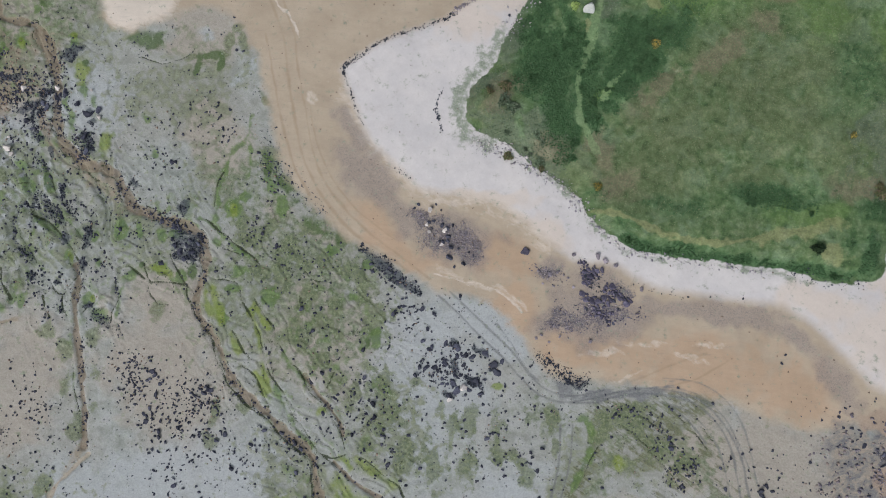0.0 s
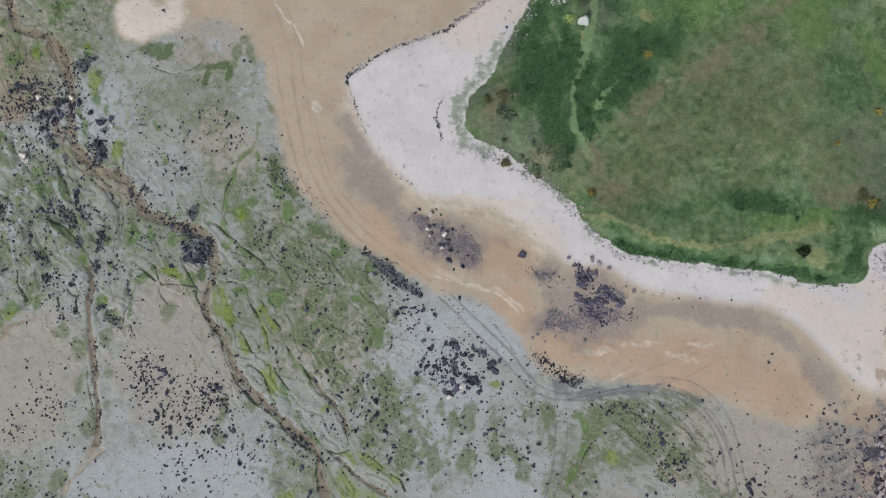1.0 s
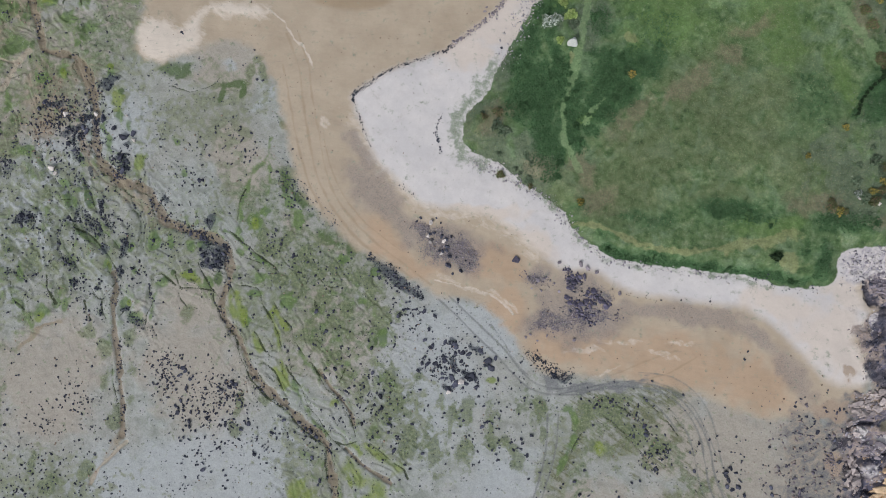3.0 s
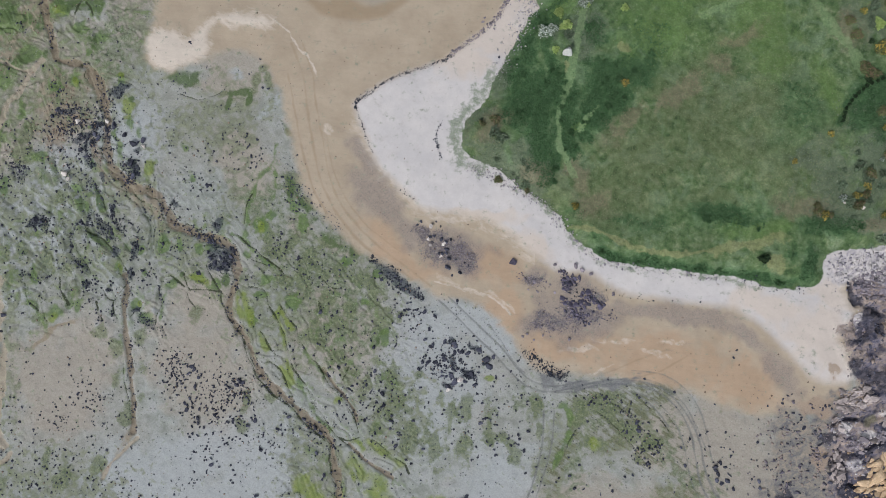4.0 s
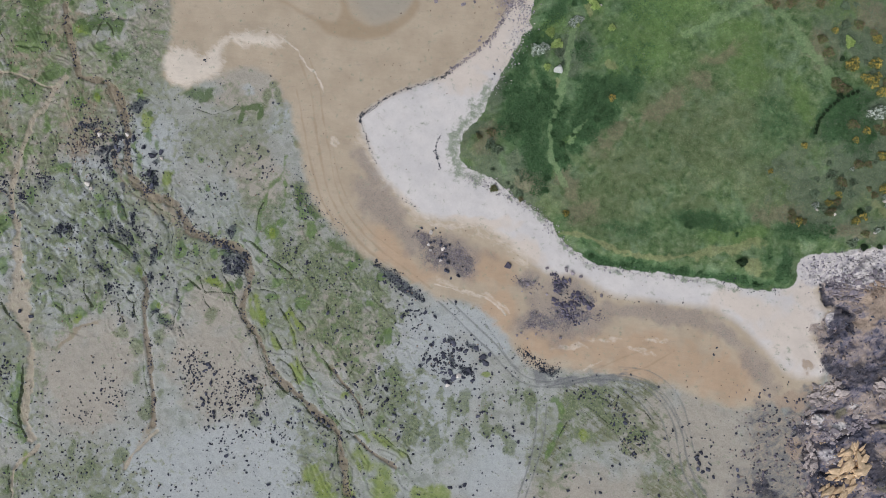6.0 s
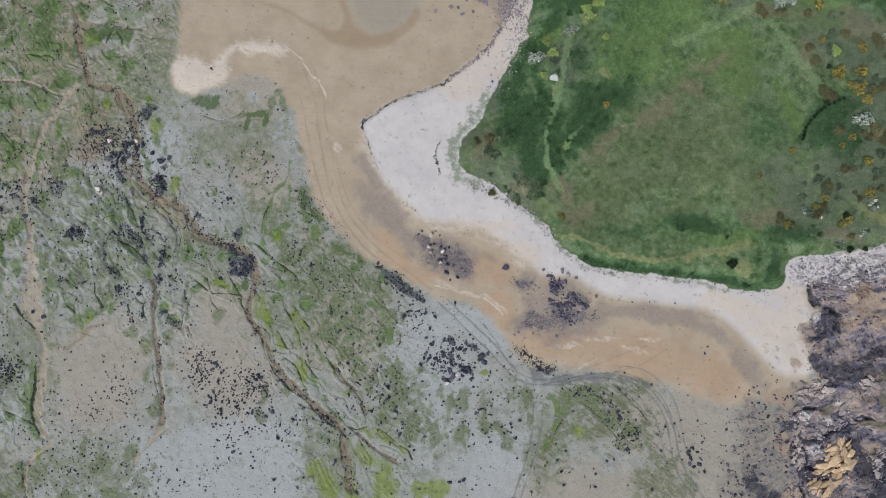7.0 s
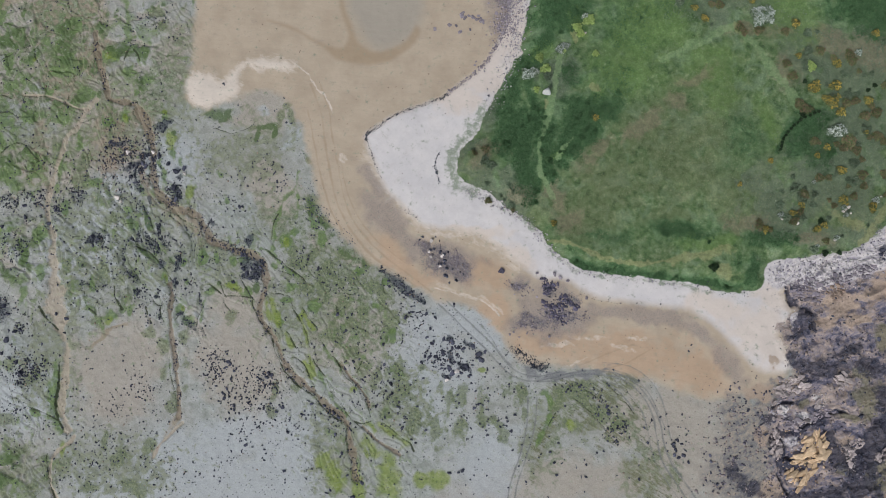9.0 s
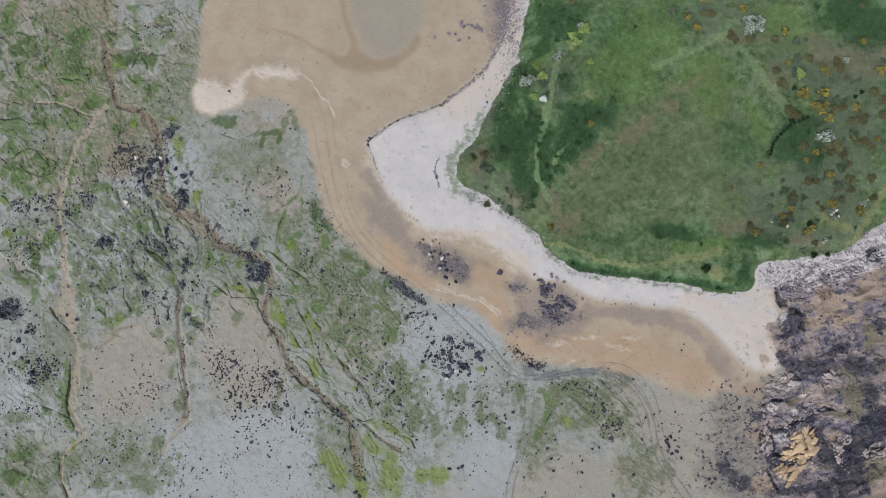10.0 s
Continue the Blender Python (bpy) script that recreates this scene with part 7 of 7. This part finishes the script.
rocks([(55.3, -17.1, 1.4), (56.3, -18.3, 1.3), (55.0, -19.6, 0.9), (60.7, -19.6, 1.6), (59.4, -20.3, 1.2), (63.1, -16.9, 1.6), (62.6, -17.7, 1.2),
    (56.6, -12.9, 1.2), (67.8, -27.5, 1.2), (72.3, -26.0, 1.4), (75.4, -25.1, 1.3), (57.3, -29.9, 1.0),
    (58.3, -30.4, 0.9)], "pale", "pale weathered block on a dark rocky outcrop", "blocks of the outcrop", "boulder", 0.7)
rocks([(75.9, 9.0, 1.3), (76.8, 7.8, 0.8), (62.9, -2.1, 0.7), (63.0, -3.6, 0.7), (61.0, -6.3, 0.7), (62.8, -6.1, 0.7), (66.1, -2.1, 0.7),
    (59.3, 2.6, 0.7), (58.3, 3.1, 0.7), (60.2, 1.0, 0.7), (68.1, 5.5, 0.7), (69.5, 3.5, 0.7), (69.7, -8.2, 1.1), (72.5, -10.2, 1.2),
    (75.3, -12.3, 1.3), (73.8, -6.2, 0.9), (67.5, -10.2, 1.1), (64.4, -12.2, 0.9), (65.5, -18.1, 1.3), (69.9, -19.2, 1.2), (73.9, -18.2, 1.2),
    (75.7, -21.2, 1.3)], "dark", "dark block of wet bedrock", "dark blocks of the outcrop", "flat_rock", 0.6)


def ledge(points, long, turn, high, kind, label, group, seed, name="rock_ledge"):
    """A shelf of broken bedrock: angular blocks fitted into an outline, lying along one grain."""
    r = np.random.default_rng(seed)
    outline = curve(points, True, 4)
    low, top = outline.min(0), outline.max(0)
    cx, cy = outline.mean(0)
    root = new(name)
    root.location = (cx, cy, float(height(cx, cy)) - 0.1)
    taken = []
    for _ in range(700):
        px, py = r.uniform(low, top)
        size = (0.7 + 1.3 * r.random() ** 1.6) if kind == "ochre" else (0.35 + 0.85 * r.random() ** 1.8) * (1.3 if kind == "pale" else 1.0)
        if not inside(outline, np.array([px]), np.array([py]))[0]:
            continue
        if any((px - a) ** 2 + (py - b) ** 2 < ((0.27 if kind in ("ochre", "pale") else 0.42) * (size + c)) ** 2 for a, b, c in taken):
            continue
        taken.append((px, py, size))
        block = new("block", ROCKS[kind][int(r.integers(0, 6))])
        block.parent = root
        z = float(height(px, py)) - root.location.z - 0.12 * size
        block.matrix_basis = pose(px - cx, py - cy, z, 8 * r.normal(), 8 * r.normal(), turn + 16 * r.normal()) @ Matrix.Diagonal((size * long * (0.9 + 0.3 * r.random()), size * (0.8 + 0.3 * r.random()), size * (0.5 + high), 1))
    tagged(root, label, "rock ledge", group)


SHELF = "rocks below the white beach"
LOW = "low dark blue-grey ledge of rock breaking through sand"
for n, points in enumerate((
    [(18.8, 2.1), (19.7, 2.3), (20.2, 1.5), (19.6, 0.7), (18.6, 1.2)],
    [(20.2, 1.5), (21.0, 0.8), (21.3, 0.0), (20.4, 0.3)],
    [(15.8, 4.0), (16.6, 4.6), (17.2, 3.8), (16.7, 2.1), (15.9, 2.5)],
    [(17.1, 4.6), (18.2, 4.3), (18.8, 3.3), (17.8, 3.1)],
    [(15.8, 1.2), (16.6, 1.0), (17.1, -0.1), (16.2, -0.1)],
    [(17.1, 0.5), (18.1, 0.3), (18.3, -0.5), (17.3, -0.6)],
    [(21.2, 0.3), (22.1, 0.2), (22.1, -0.5), (21.4, -0.5)],
    [(18.8, 0.7), (19.6, 0.3), (19.4, -0.4), (18.5, -0.2)],
)):
    ledge(points, 1.4, -48 + 10 * (n % 3), 0.3, "lilac", LOW, SHELF, 40 + n)
for items, n, big in (([(18.1, -1.2, 1.2, 1.2, -40), (18.9, -2.0, 1.0, 0.9, -30), (16.7, 3.4, 0.7, 1.9, 20), (19.6, 1.1, 0.9, 0.9, 0),
    (16.7, 0.3, 0.8, 0.8, 0)], 260, 0.55), ([(14.1, -2.6, 2.5, 1.7, -20), (21.4, -1.6, 2.7, 1.2, 0), (11.7, 3.6, 2.7, 1.0, -20)], 190, 0.22)):
    x, y = sow(patches(items, GX, GY, 0.9), n)
    pile("ledge_rubble", x, y, 0.1 + big * rng.random(n) ** 2.2, ROCK_SHELF, "lilac-grey broken stones round low ledges", "rubble", 1.2, 0.25, 0.6)
rocks([(16.4, 3.9, 0.6), (17.6, 4.1, 0.6), (16.9, 2.3, 0.6), (18.6, 0.4, 0.6), (19.0, 1.5, 0.5), (20.0, -0.1, 0.6), (21.2, 0.3, 0.5),
    (19.1, -2.7, 0.6), (17.8, -1.2, 0.6), (16.5, -1.1, 0.6), (15.8, 0.3, 0.5), (15.0, -0.5, 0.5), (19.8, -2.9, 0.5),
    (20.6, -1.1, 0.5)], "dark", "dark broken stone beside a low ledge", SHELF, "stone", 0.6, -38, 1.3)
LEDGES = "jointed rock ledges of the outcrop"
OCHRE = "ochre yellow ledge of jointed rock on the outcrop"
for n, (points, turn) in enumerate((
    ([(57.3, -26.7), (59.4, -25.7), (61.2, -25.2), (62.4, -24.6), (63.5, -25.4), (63.3, -26.2), (60.1, -27.1), (58.1, -27.2)], 14),
    ([(59.9, -23.2), (60.9, -23.0), (61.5, -24.4), (61.3, -25.3), (59.9, -25.6)], 50),
    ([(61.3, -24.4), (61.8, -22.7), (62.6, -21.8), (63.5, -22.5), (63.5, -25.0), (62.4, -24.8)], 70),
    ([(56.8, -29.1), (57.6, -28.3), (58.5, -28.7), (58.3, -30.1), (57.5, -30.1)], 40),
    ([(58.3, -29.9), (59.5, -28.7), (61.1, -27.3), (62.6, -26.6), (61.4, -28.5), (59.7, -30.7), (58.7, -31.0)], 44),
)):
    ledge(points, 1.7, turn, 0.2, "ochre", OCHRE, LEDGES, 60 + n)
(px, py, _), = [(60.3, -26.8, 0.1)]
n = 160
x, y = px + rng.normal(0, 2.4, n), py + rng.normal(0, 2.6, n)
pile("ochre_rubble", x, y, 0.12 + 0.6 * rng.random(n) ** 2.5, ROCK_OCHRE, "ochre broken stones on the outcrop", "rubble", 0.9, 0.25, 0.6)
PALE = "pale buff ledge of weathered bedrock"
ledge([(55.7, -14.5), (57.6, -12.7), (60.0, -12.3), (61.6, -13.1), (61.1, -14.5), (59.2, -15.1),
    (57.4, -16.1)], 1.25, 20, 0.25, "pale", PALE, LEDGES, 3)
ledge([(65.9, -13.0), (67.4, -12.0), (68.6, -12.6), (68.1, -13.8), (67.0, -14.6)], 1.25, -40, 0.25, "pale", PALE, LEDGES, 4)
ledge([(66.7, -25.2), (68.0, -23.5), (70.0, -23.1), (70.5, -24.3), (69.0, -25.6), (67.9, -27.2),
    (67.2, -26.6)], 1.25, 30, 0.3, "pale", PALE, LEDGES, 5)
ledge([(71.9, -26.6), (73.8, -25.1), (76.0, -24.5), (76.5, -25.8), (74.0, -27.2)], 1.25, 30, 0.3, "pale", PALE, LEDGES, 6)
GREY = "grey ledge of shattered shore rock below the turf"
ledge([(59.0, 3.5), (61.9, 4.7), (64.5, 4.9), (65.6, 3.4), (65.3, 1.0), (62.6, 0.4), (60.3, 1.4)], 1.25, 10, 0.3, "grey", GREY, LEDGES, 7)
ledge([(65.8, 2.8), (68.0, 3.4), (69.0, 2.5), (67.5, 0.9), (65.9, 0.7)], 1.25, -30, 0.35, "brown", "buff ledge of shattered shore rock", LEDGES, 8)
ledge([(66.1, 4.8), (68.2, 5.6), (69.6, 5.0), (68.9, 3.6), (66.6, 3.4)], 1.25, 20, 0.5, "grey", GREY, LEDGES, 9)
ledge([(70.5, 6.2), (72.7, 7.0), (74.1, 6.4), (73.0, 5.0), (70.8, 4.8)], 1.25, 20, 0.5, "grey", GREY, LEDGES, 10)
DARK = "dark blue-grey ledge of wet bedrock"
ledge([(74.9, 8.8), (76.8, 9.8), (78.1, 9.0), (77.4, 7.6), (75.6, 7.6)], 1.25, -20, 0.9, "dark", DARK, LEDGES, 11)
ledge([(57.5, -20.3), (61.0, -18.9), (65.0, -17.7), (65.6, -18.9), (61.5, -20.7), (57.8, -22.0)], 1.25, 24, 0.5, "grey", DARK, LEDGES, 15)
ledge([(54.8, -22.6), (55.8, -21.8), (56.1, -25.0), (55.4, -26.5), (54.3, -25.0)], 1.25, 80, 0.3, "pale", PALE, LEDGES, 18)


def slab(points, px, py, size, high, material, name, label, category):
    """A flat stone with chamfered edges."""
    bm = bmesh.new()
    low = [bm.verts.new((size * a, size * b, 0)) for a, b in points]
    top = bm.faces.new(low)
    out = bmesh.ops.extrude_face_region(bm, geom=[top])
    bmesh.ops.translate(bm, vec=(0, 0, high), verts=[v for v in out["geom"] if isinstance(v, bmesh.types.BMVert)])
    bmesh.ops.recalc_face_normals(bm, faces=bm.faces)
    bmesh.ops.bevel(bm, geom=bm.edges[:], offset=0.06 * size, segments=2, affect="EDGES")
    me = bpy.data.meshes.new(name)
    bm.to_mesh(me)
    bm.free()
    me.materials.append(material)
    ob = new(name, me)
    ob.location = (px, py, float(height(px, py)) - 0.05)
    return tagged(ob, label, category)


(px, py, d), = [(8.5, 6.5, 1.3)]
slab(((0.0, 0.5), (0.55, 0.05), (0.3, -0.42), (-0.5, -0.2)), px, py, d, 0.35, ROCK_SHELF, "flat_rock", "square dark slab alone on tan sand", "rock")

near = (abs(GX) < 42) & (GY > -26) & (GY < 34)
x, y = sow(dens * near, 150)
rocks(zip(x, y, 0.45 + 0.4 * rng.random(150) ** 2), "dark", "black weed-covered stone lying on grey mud", "loose stones on the flats", "stone")

# ---- the pale boulder on the turf ----
(px, py, d), = [(17.1, 38.4, 1.5)]
bm = hull(78, 20, 0.8)
bmesh.ops.scale(bm, vec=(d * 1.05, d * 0.95, d * 2.3), verts=bm.verts)
bmesh.ops.bevel(bm, geom=bm.edges[:], offset=0.05, segments=2, affect="EDGES")
me = bpy.data.meshes.new("boulder")
bm.to_mesh(me)
bm.free()
me.materials.append(ROCK_CHALK)
ob = new("boulder", me)
ob.location = (px, py, float(height(px, py)) - 0.1)
tagged(ob, "large chalk-white boulder beside a trodden turf path", "boulder")

# ---- plants ----


def leaves(n, radius, high, leaf, seed, shell=0.55, low=0.0):
    """Small leaf blades filling an uneven dome: arrays of vertices and triangles."""
    r = np.random.default_rng(seed)
    az, up = r.random(n) * 2 * np.pi, r.random(n) ** 0.7
    lump = 1 + 0.22 * np.sin(3 * az + seed) + 0.14 * np.sin(7 * az + 2 * seed)
    rad = radius * lump * np.sqrt(1 - (up * 0.95) ** 2) * (shell + (1 - shell) * r.random(n))
    c = np.stack([rad * np.cos(az), rad * np.sin(az), low + high * up * (0.75 + 0.4 * r.random(n))], -1)
    d = r.normal(size=(n, 3)) + np.array([0, 0, 0.5])
    d /= np.linalg.norm(d, axis=1)[:, None]
    e = np.cross(d, r.normal(size=(n, 3)))
    e /= np.linalg.norm(e, axis=1)[:, None] + 1e-9
    s = (leaf * (0.6 + 0.8 * r.random(n)))[:, None]
    v = np.stack([c - 0.45 * s * e, c + 0.45 * s * e, c + s * d + 0.12 * s * e, c + 0.7 * s * d - 0.4 * s * e], 1).reshape(-1, 3)
    i = np.arange(n)[:, None] * 4
    return v, np.concatenate([i + [0, 1, 2], i + [0, 2, 3]])


def array_mesh(name, v, f, material):
    me = bpy.data.meshes.new(name)
    fill_mesh(me, v, f)
    me.materials.append(material)
    return me


def stem_mesh(name, high, seed):
    """A few tapered stems from one root."""
    r = np.random.default_rng(seed)
    bm = bmesh.new()
    for _ in range(5):
        lean = Vector((r.normal() * 0.45, r.normal() * 0.45, 1.0)).normalized()
        out = bmesh.ops.create_cone(bm, cap_ends=True, segments=5, radius1=0.05, radius2=0.015, depth=high)
        turn = lean.to_track_quat("Z", "Y").to_matrix().to_4x4()
        bmesh.ops.transform(bm, matrix=turn @ Matrix.Translation((0, 0, high / 2)), verts=out["verts"])
    me = bpy.data.meshes.new(name)
    bm.to_mesh(me)
    bm.free()
    me.materials.append(BARK)
    return me


def bush(name, seed, foliage, n, leaf, high, bloom=None, m=0, bloom_part="blossom"):
    """A bush about two metres across: stems, foliage, flowers."""
    root = new(name)
    kids = [new("stem", stem_mesh("stem", high * 0.7, seed))]
    kids.append(new("foliage", array_mesh("foliage", *leaves(n, 0.95, high, leaf, seed), foliage)))
    if bloom:
        kids.append(new(bloom_part, array_mesh(bloom_part, *leaves(m, 0.92, high, leaf * 0.9, seed + 1, 0.75, 0.12), bloom)))
    for k in kids:
        k.parent = root
    return root


def plant(models, items, label, group, category="bush"):
    """Copies of bushes from place and half width; the first models stay in use as the first plants."""
    for n, (px, py, d) in enumerate(items):
        m = pose(px, py, float(height(px, py)) - 0.05, 0, 0, rng.random() * 360)
        src, used = models[n % len(models)]
        ob = copy_thing(src, m) if used else src
        ob.matrix_basis = m @ Matrix.Diagonal((d * (0.75 + 0.45 * rng.random()), d * (0.75 + 0.45 * rng.random()), min(d, 1.0) * 0.8 + 0.1, 1))
        models[n % len(models)][1] = True
        tagged(ob, label, category, group)


GORSE = [[bush("gorse_bush", 11 + i, LEAF_GORSE, 1300, 0.19, 0.8, FLOWER, 420), False] for i in range(3)]
RUSTY = [[bush("gorse_bush", 31 + i, LEAF_GORSE, 1300, 0.19, 0.7, FLOWER_RUST, 300), False] for i in range(3)]
BLOSSOM = [[bush("blossoming_shrub", 51 + i, LEAF_SCRUB, 1100, 0.18, 0.8, LEAF_PALE, 520), False] for i in range(2)]
LIMES = [[bush("shrub", 61 + i, LEAF_LIME, 1600, 0.18, 0.8), False] for i in range(2)]
DARKS = [[bush("shrub", 71 + i, LEAF_DARK, 900, 0.26, 1.2), False] for i in range(2)]
plant(GORSE, [(64.5, 38.5, 1.1), (68.1, 38.6, 1.0), (67.4, 35.6, 1.3), (68.8, 33.8, 0.8), (66.4, 36.2, 0.8), (73.7, 35.8, 0.8), (56.1, 25.3, 0.5),
    (64.9, 13.9, 0.7), (73.6, 16.9, 0.9), (59.6, 16.0, 0.7), (61.2, 17.5, 0.6), (25.7, 33.6, 0.6), (17.9, 14.8, 0.6), (64.2, 26.1, 0.6),
    (72.9, 30.1, 0.6), (78.6, 42.5, 0.8)], "gorse bush with bright yellow flowers on the turf", "gorse bushes in flower")
plant(RUSTY, [(62.7, 34.4, 1.2), (61.8, 35.4, 1.0), (69.9, 28.3, 1.4), (68.9, 27.5, 0.9), (71.0, 26.9, 0.9), (74.9, 33.5, 1.0), (74.2, 34.8, 0.7),
    (77.2, 38.4, 1.0), (78.6, 36.8, 0.9), (66.0, 22.1, 0.6), (72.2, 20.6, 0.6), (70.3, 18.8, 0.7), (55.4, 49.1, 1.0), (52.0, 49.8, 0.9),
    (52.8, 48.8, 0.7), (60.0, 48.8, 0.7), (59.9, 42.8, 0.9), (60.8, 40.6, 0.8), (71.4, 43.1, 0.8), (76.3, 19.1, 0.7), (76.3, 54.9, 0.5),
    (23.0, 57.2, 0.6)], "gorse bush with rusty orange fading flowers", "fading gorse bushes")
plant(RUSTY, [(6.0, 28.3, 0.8), (4.1, 27.7, 0.6), (6.4, 19.2, 0.6), (10.8, 17.5, 0.5), (76.0, 28.4, 0.8), (66.8, 17.2, 0.6), (66.0, 18.2, 0.5),
    (66.0, 45.1, 0.8), (78.4, 34.2, 0.8)], "low rusty orange gorse at the turf edge", "fading gorse bushes")
plant(BLOSSOM, [(56.3, 52.2, 1.7), (55.4, 51.1, 1.3), (57.3, 51.3, 1.0), (67.5, 30.3, 1.3), (68.5, 30.7, 1.0), (19.9, 46.7, 1.0),
    (20.8, 47.1, 0.7), (13.9, 42.1, 1.2), (15.0, 42.5, 0.8), (24.5, 52.5, 0.8)], "shrub covered with pale white blossom", "blossoming shrubs")
plant(BLOSSOM, [(68.5, 16.9, 0.6), (68.9, 15.6, 0.5), (74.2, 18.1, 0.6), (67.2, 11.6, 0.6), (64.1, 10.3, 0.4), (57.5, 15.7, 0.6),
    (63.4, 21.4, 0.4), (72.6, 44.6, 0.6)], "low pale blossoming shrub among gorse", "blossoming shrubs")
east = np.clip(M["turf"] * 2 - 1.2, 0, 1) * np.clip(M["scrub"] - 0.3, 0, 1) * (GX > 40)
x, y = sow(east * (0.2 + tight), 46)
plant(GORSE, zip(x[:16], y[:16], 0.45 + 0.4 * rng.random(16)), "small gorse bush with yellow flowers in rough heath", "gorse bushes in flower")
plant(RUSTY, zip(x[16:], y[16:], 0.45 + 0.5 * rng.random(30)), "small gorse bush with fading rusty flowers in heath", "fading gorse bushes")
SCRUBS = [[bush("shrub", 81 + i, LEAF_SCRUB, 520, 0.24, 0.5), False] for i in range(6)]
x, y = sow(np.clip(M["turf"] * 2 - 1.2, 0, 1) * np.clip(M["scrub"] - 0.3, 0, 1) * (0.2 + tight) * (1 - np.clip(M["track"] + M["bare"], 0, 1)), 70)
plant(SCRUBS, zip(x, y, 0.4 + 0.6 * rng.random(70) ** 1.5), "low grey-green shrub in rough heath", "low shrubs of the heath")
x, y = sow(np.clip(M["turf"] * 2 - 1.2, 0, 1) * np.clip(M["bracken"] - 0.55, 0, 1), 90)
FERNS = [[bush("shrub", 91 + i, LEAF_BRACKEN, 620, 0.22, 0.4), False] for i in range(4)]
plant(FERNS, zip(x, y, 0.35 + 0.45 * rng.random(90) ** 1.5), "dark green shrub rising from the bracken", "shrubs in the bracken")
plant(LIMES, [(17.1, 43.1, 0.9), (25.1, 51.8, 1.1), (23.0, 50.6, 1.1), (23.6, 49.4, 0.8), (15.4, 39.2, 0.7), (64.2, 42.2, 1.0), (20.4, 46.5, 0.6),
    (16.1, 45.2, 0.8), (26.1, 45.5, 0.7)], "rounded shrub with yellow-green leaves", "yellow-green shrubs")
# the close row of small ones is added for the edge's shadow line
plant(DARKS, [(45.5, 6.6, 0.8), (62.9, 39.5, 0.4), (62.1, 33.5, 0.5), (64.4, 14.5, 0.5), (73.8, 37.7, 0.4), (75.0, 38.5, 0.4), (57.9, 27.3, 0.3),
    (58.1, 27.9, 0.3), (58.3, 28.5, 0.3), (58.5, 29.2, 0.3), (59.0, 29.8, 0.3), (59.4, 30.4, 0.3), (60.0, 31.0, 0.3), (60.5, 31.6, 0.3),
    (61.2, 32.1, 0.3), (61.8, 32.6, 0.3), (62.5, 33.0, 0.3), (63.4, 33.3, 0.3), (64.2, 33.7, 0.3), (65.0, 34.0, 0.3), (65.6, 9.0, 0.5),
    (68.1, 9.0, 0.4)], "dark leafy shrub casting a deep shade", "dark shrubs")
rocks([(59.2, 14.5, 0.8), (60.3, 14.2, 0.7), (69.3, 16.9, 0.7), (68.3, 16.1, 0.7), (68.9, 16.5, 0.5), (69.7, 15.9, 0.5), (72.0, 44.4, 0.5),
    (74.2, 18.3, 0.7), (75.1, 18.7, 0.5), (24.4, 49.3, 0.7), (67.0, 11.2, 0.6),
    (57.8, 15.0, 0.5)], "bleached", "white stone lying in rough grass", "white stones in the turf")


def sward(name, density, n, leaf, high, blades, material, label, category):
    """Leaf tufts over the turf in one mesh."""
    x, y = sow(density, n)
    z = height(x, y)
    c = np.repeat(np.stack([x, y, z], -1), blades, 0)
    k = n * blades
    d = np.stack([rng.normal(size=k), rng.normal(size=k), np.full(k, high)], -1)
    d /= np.linalg.norm(d, axis=1)[:, None]
    e = np.stack([-d[:, 1], d[:, 0], 0.3 * rng.normal(size=k)], -1)
    e /= np.linalg.norm(e, axis=1)[:, None] + 1e-9
    s = (leaf * (0.5 + rng.random(k)))[:, None]
    v = np.stack([c - 0.22 * s * e, c + 0.22 * s * e, c + s * d], 1).reshape(-1, 3)
    tagged(new(name, array_mesh(name, v, np.arange(3 * k).reshape(-1, 3), material)), label, category, kind="stuff")


turf = np.clip(M["turf"] * 2 - 1, 0, 1)
open_turf = turf * (1 - np.clip(M["track"] + M["bare"], 0, 1))
sward("bracken", open_turf * np.clip(M["bracken"] - 0.5, 0, 1), 26000, 0.2, 0.9, 5, LEAF_BRACKEN, "dense dark green bracken covering the headland", "bracken")
sward("rough_scrub", open_turf * np.clip(M["scrub"] - 0.2, 0, 1) * (0.4 + tight), 9000, 0.18, 0.7, 4, LEAF_SCRUB, "low grey-green scrub and heath", "scrub")
sward("grass", open_turf * (1 - np.clip(M["bracken"], 0, 1)), 52000, 0.1, 0.7, 3, LEAF_GRASS, "short green grass over the headland", "grass")
sward("dry_grass", open_turf * (0.05 + np.clip(M["dry"] + M["heath"], 0, 1)) * (0.2 + cluster), 12000, 0.11, 0.7, 3, GRASS_DRY, "dry straw-coloured grass tufts", "grass")
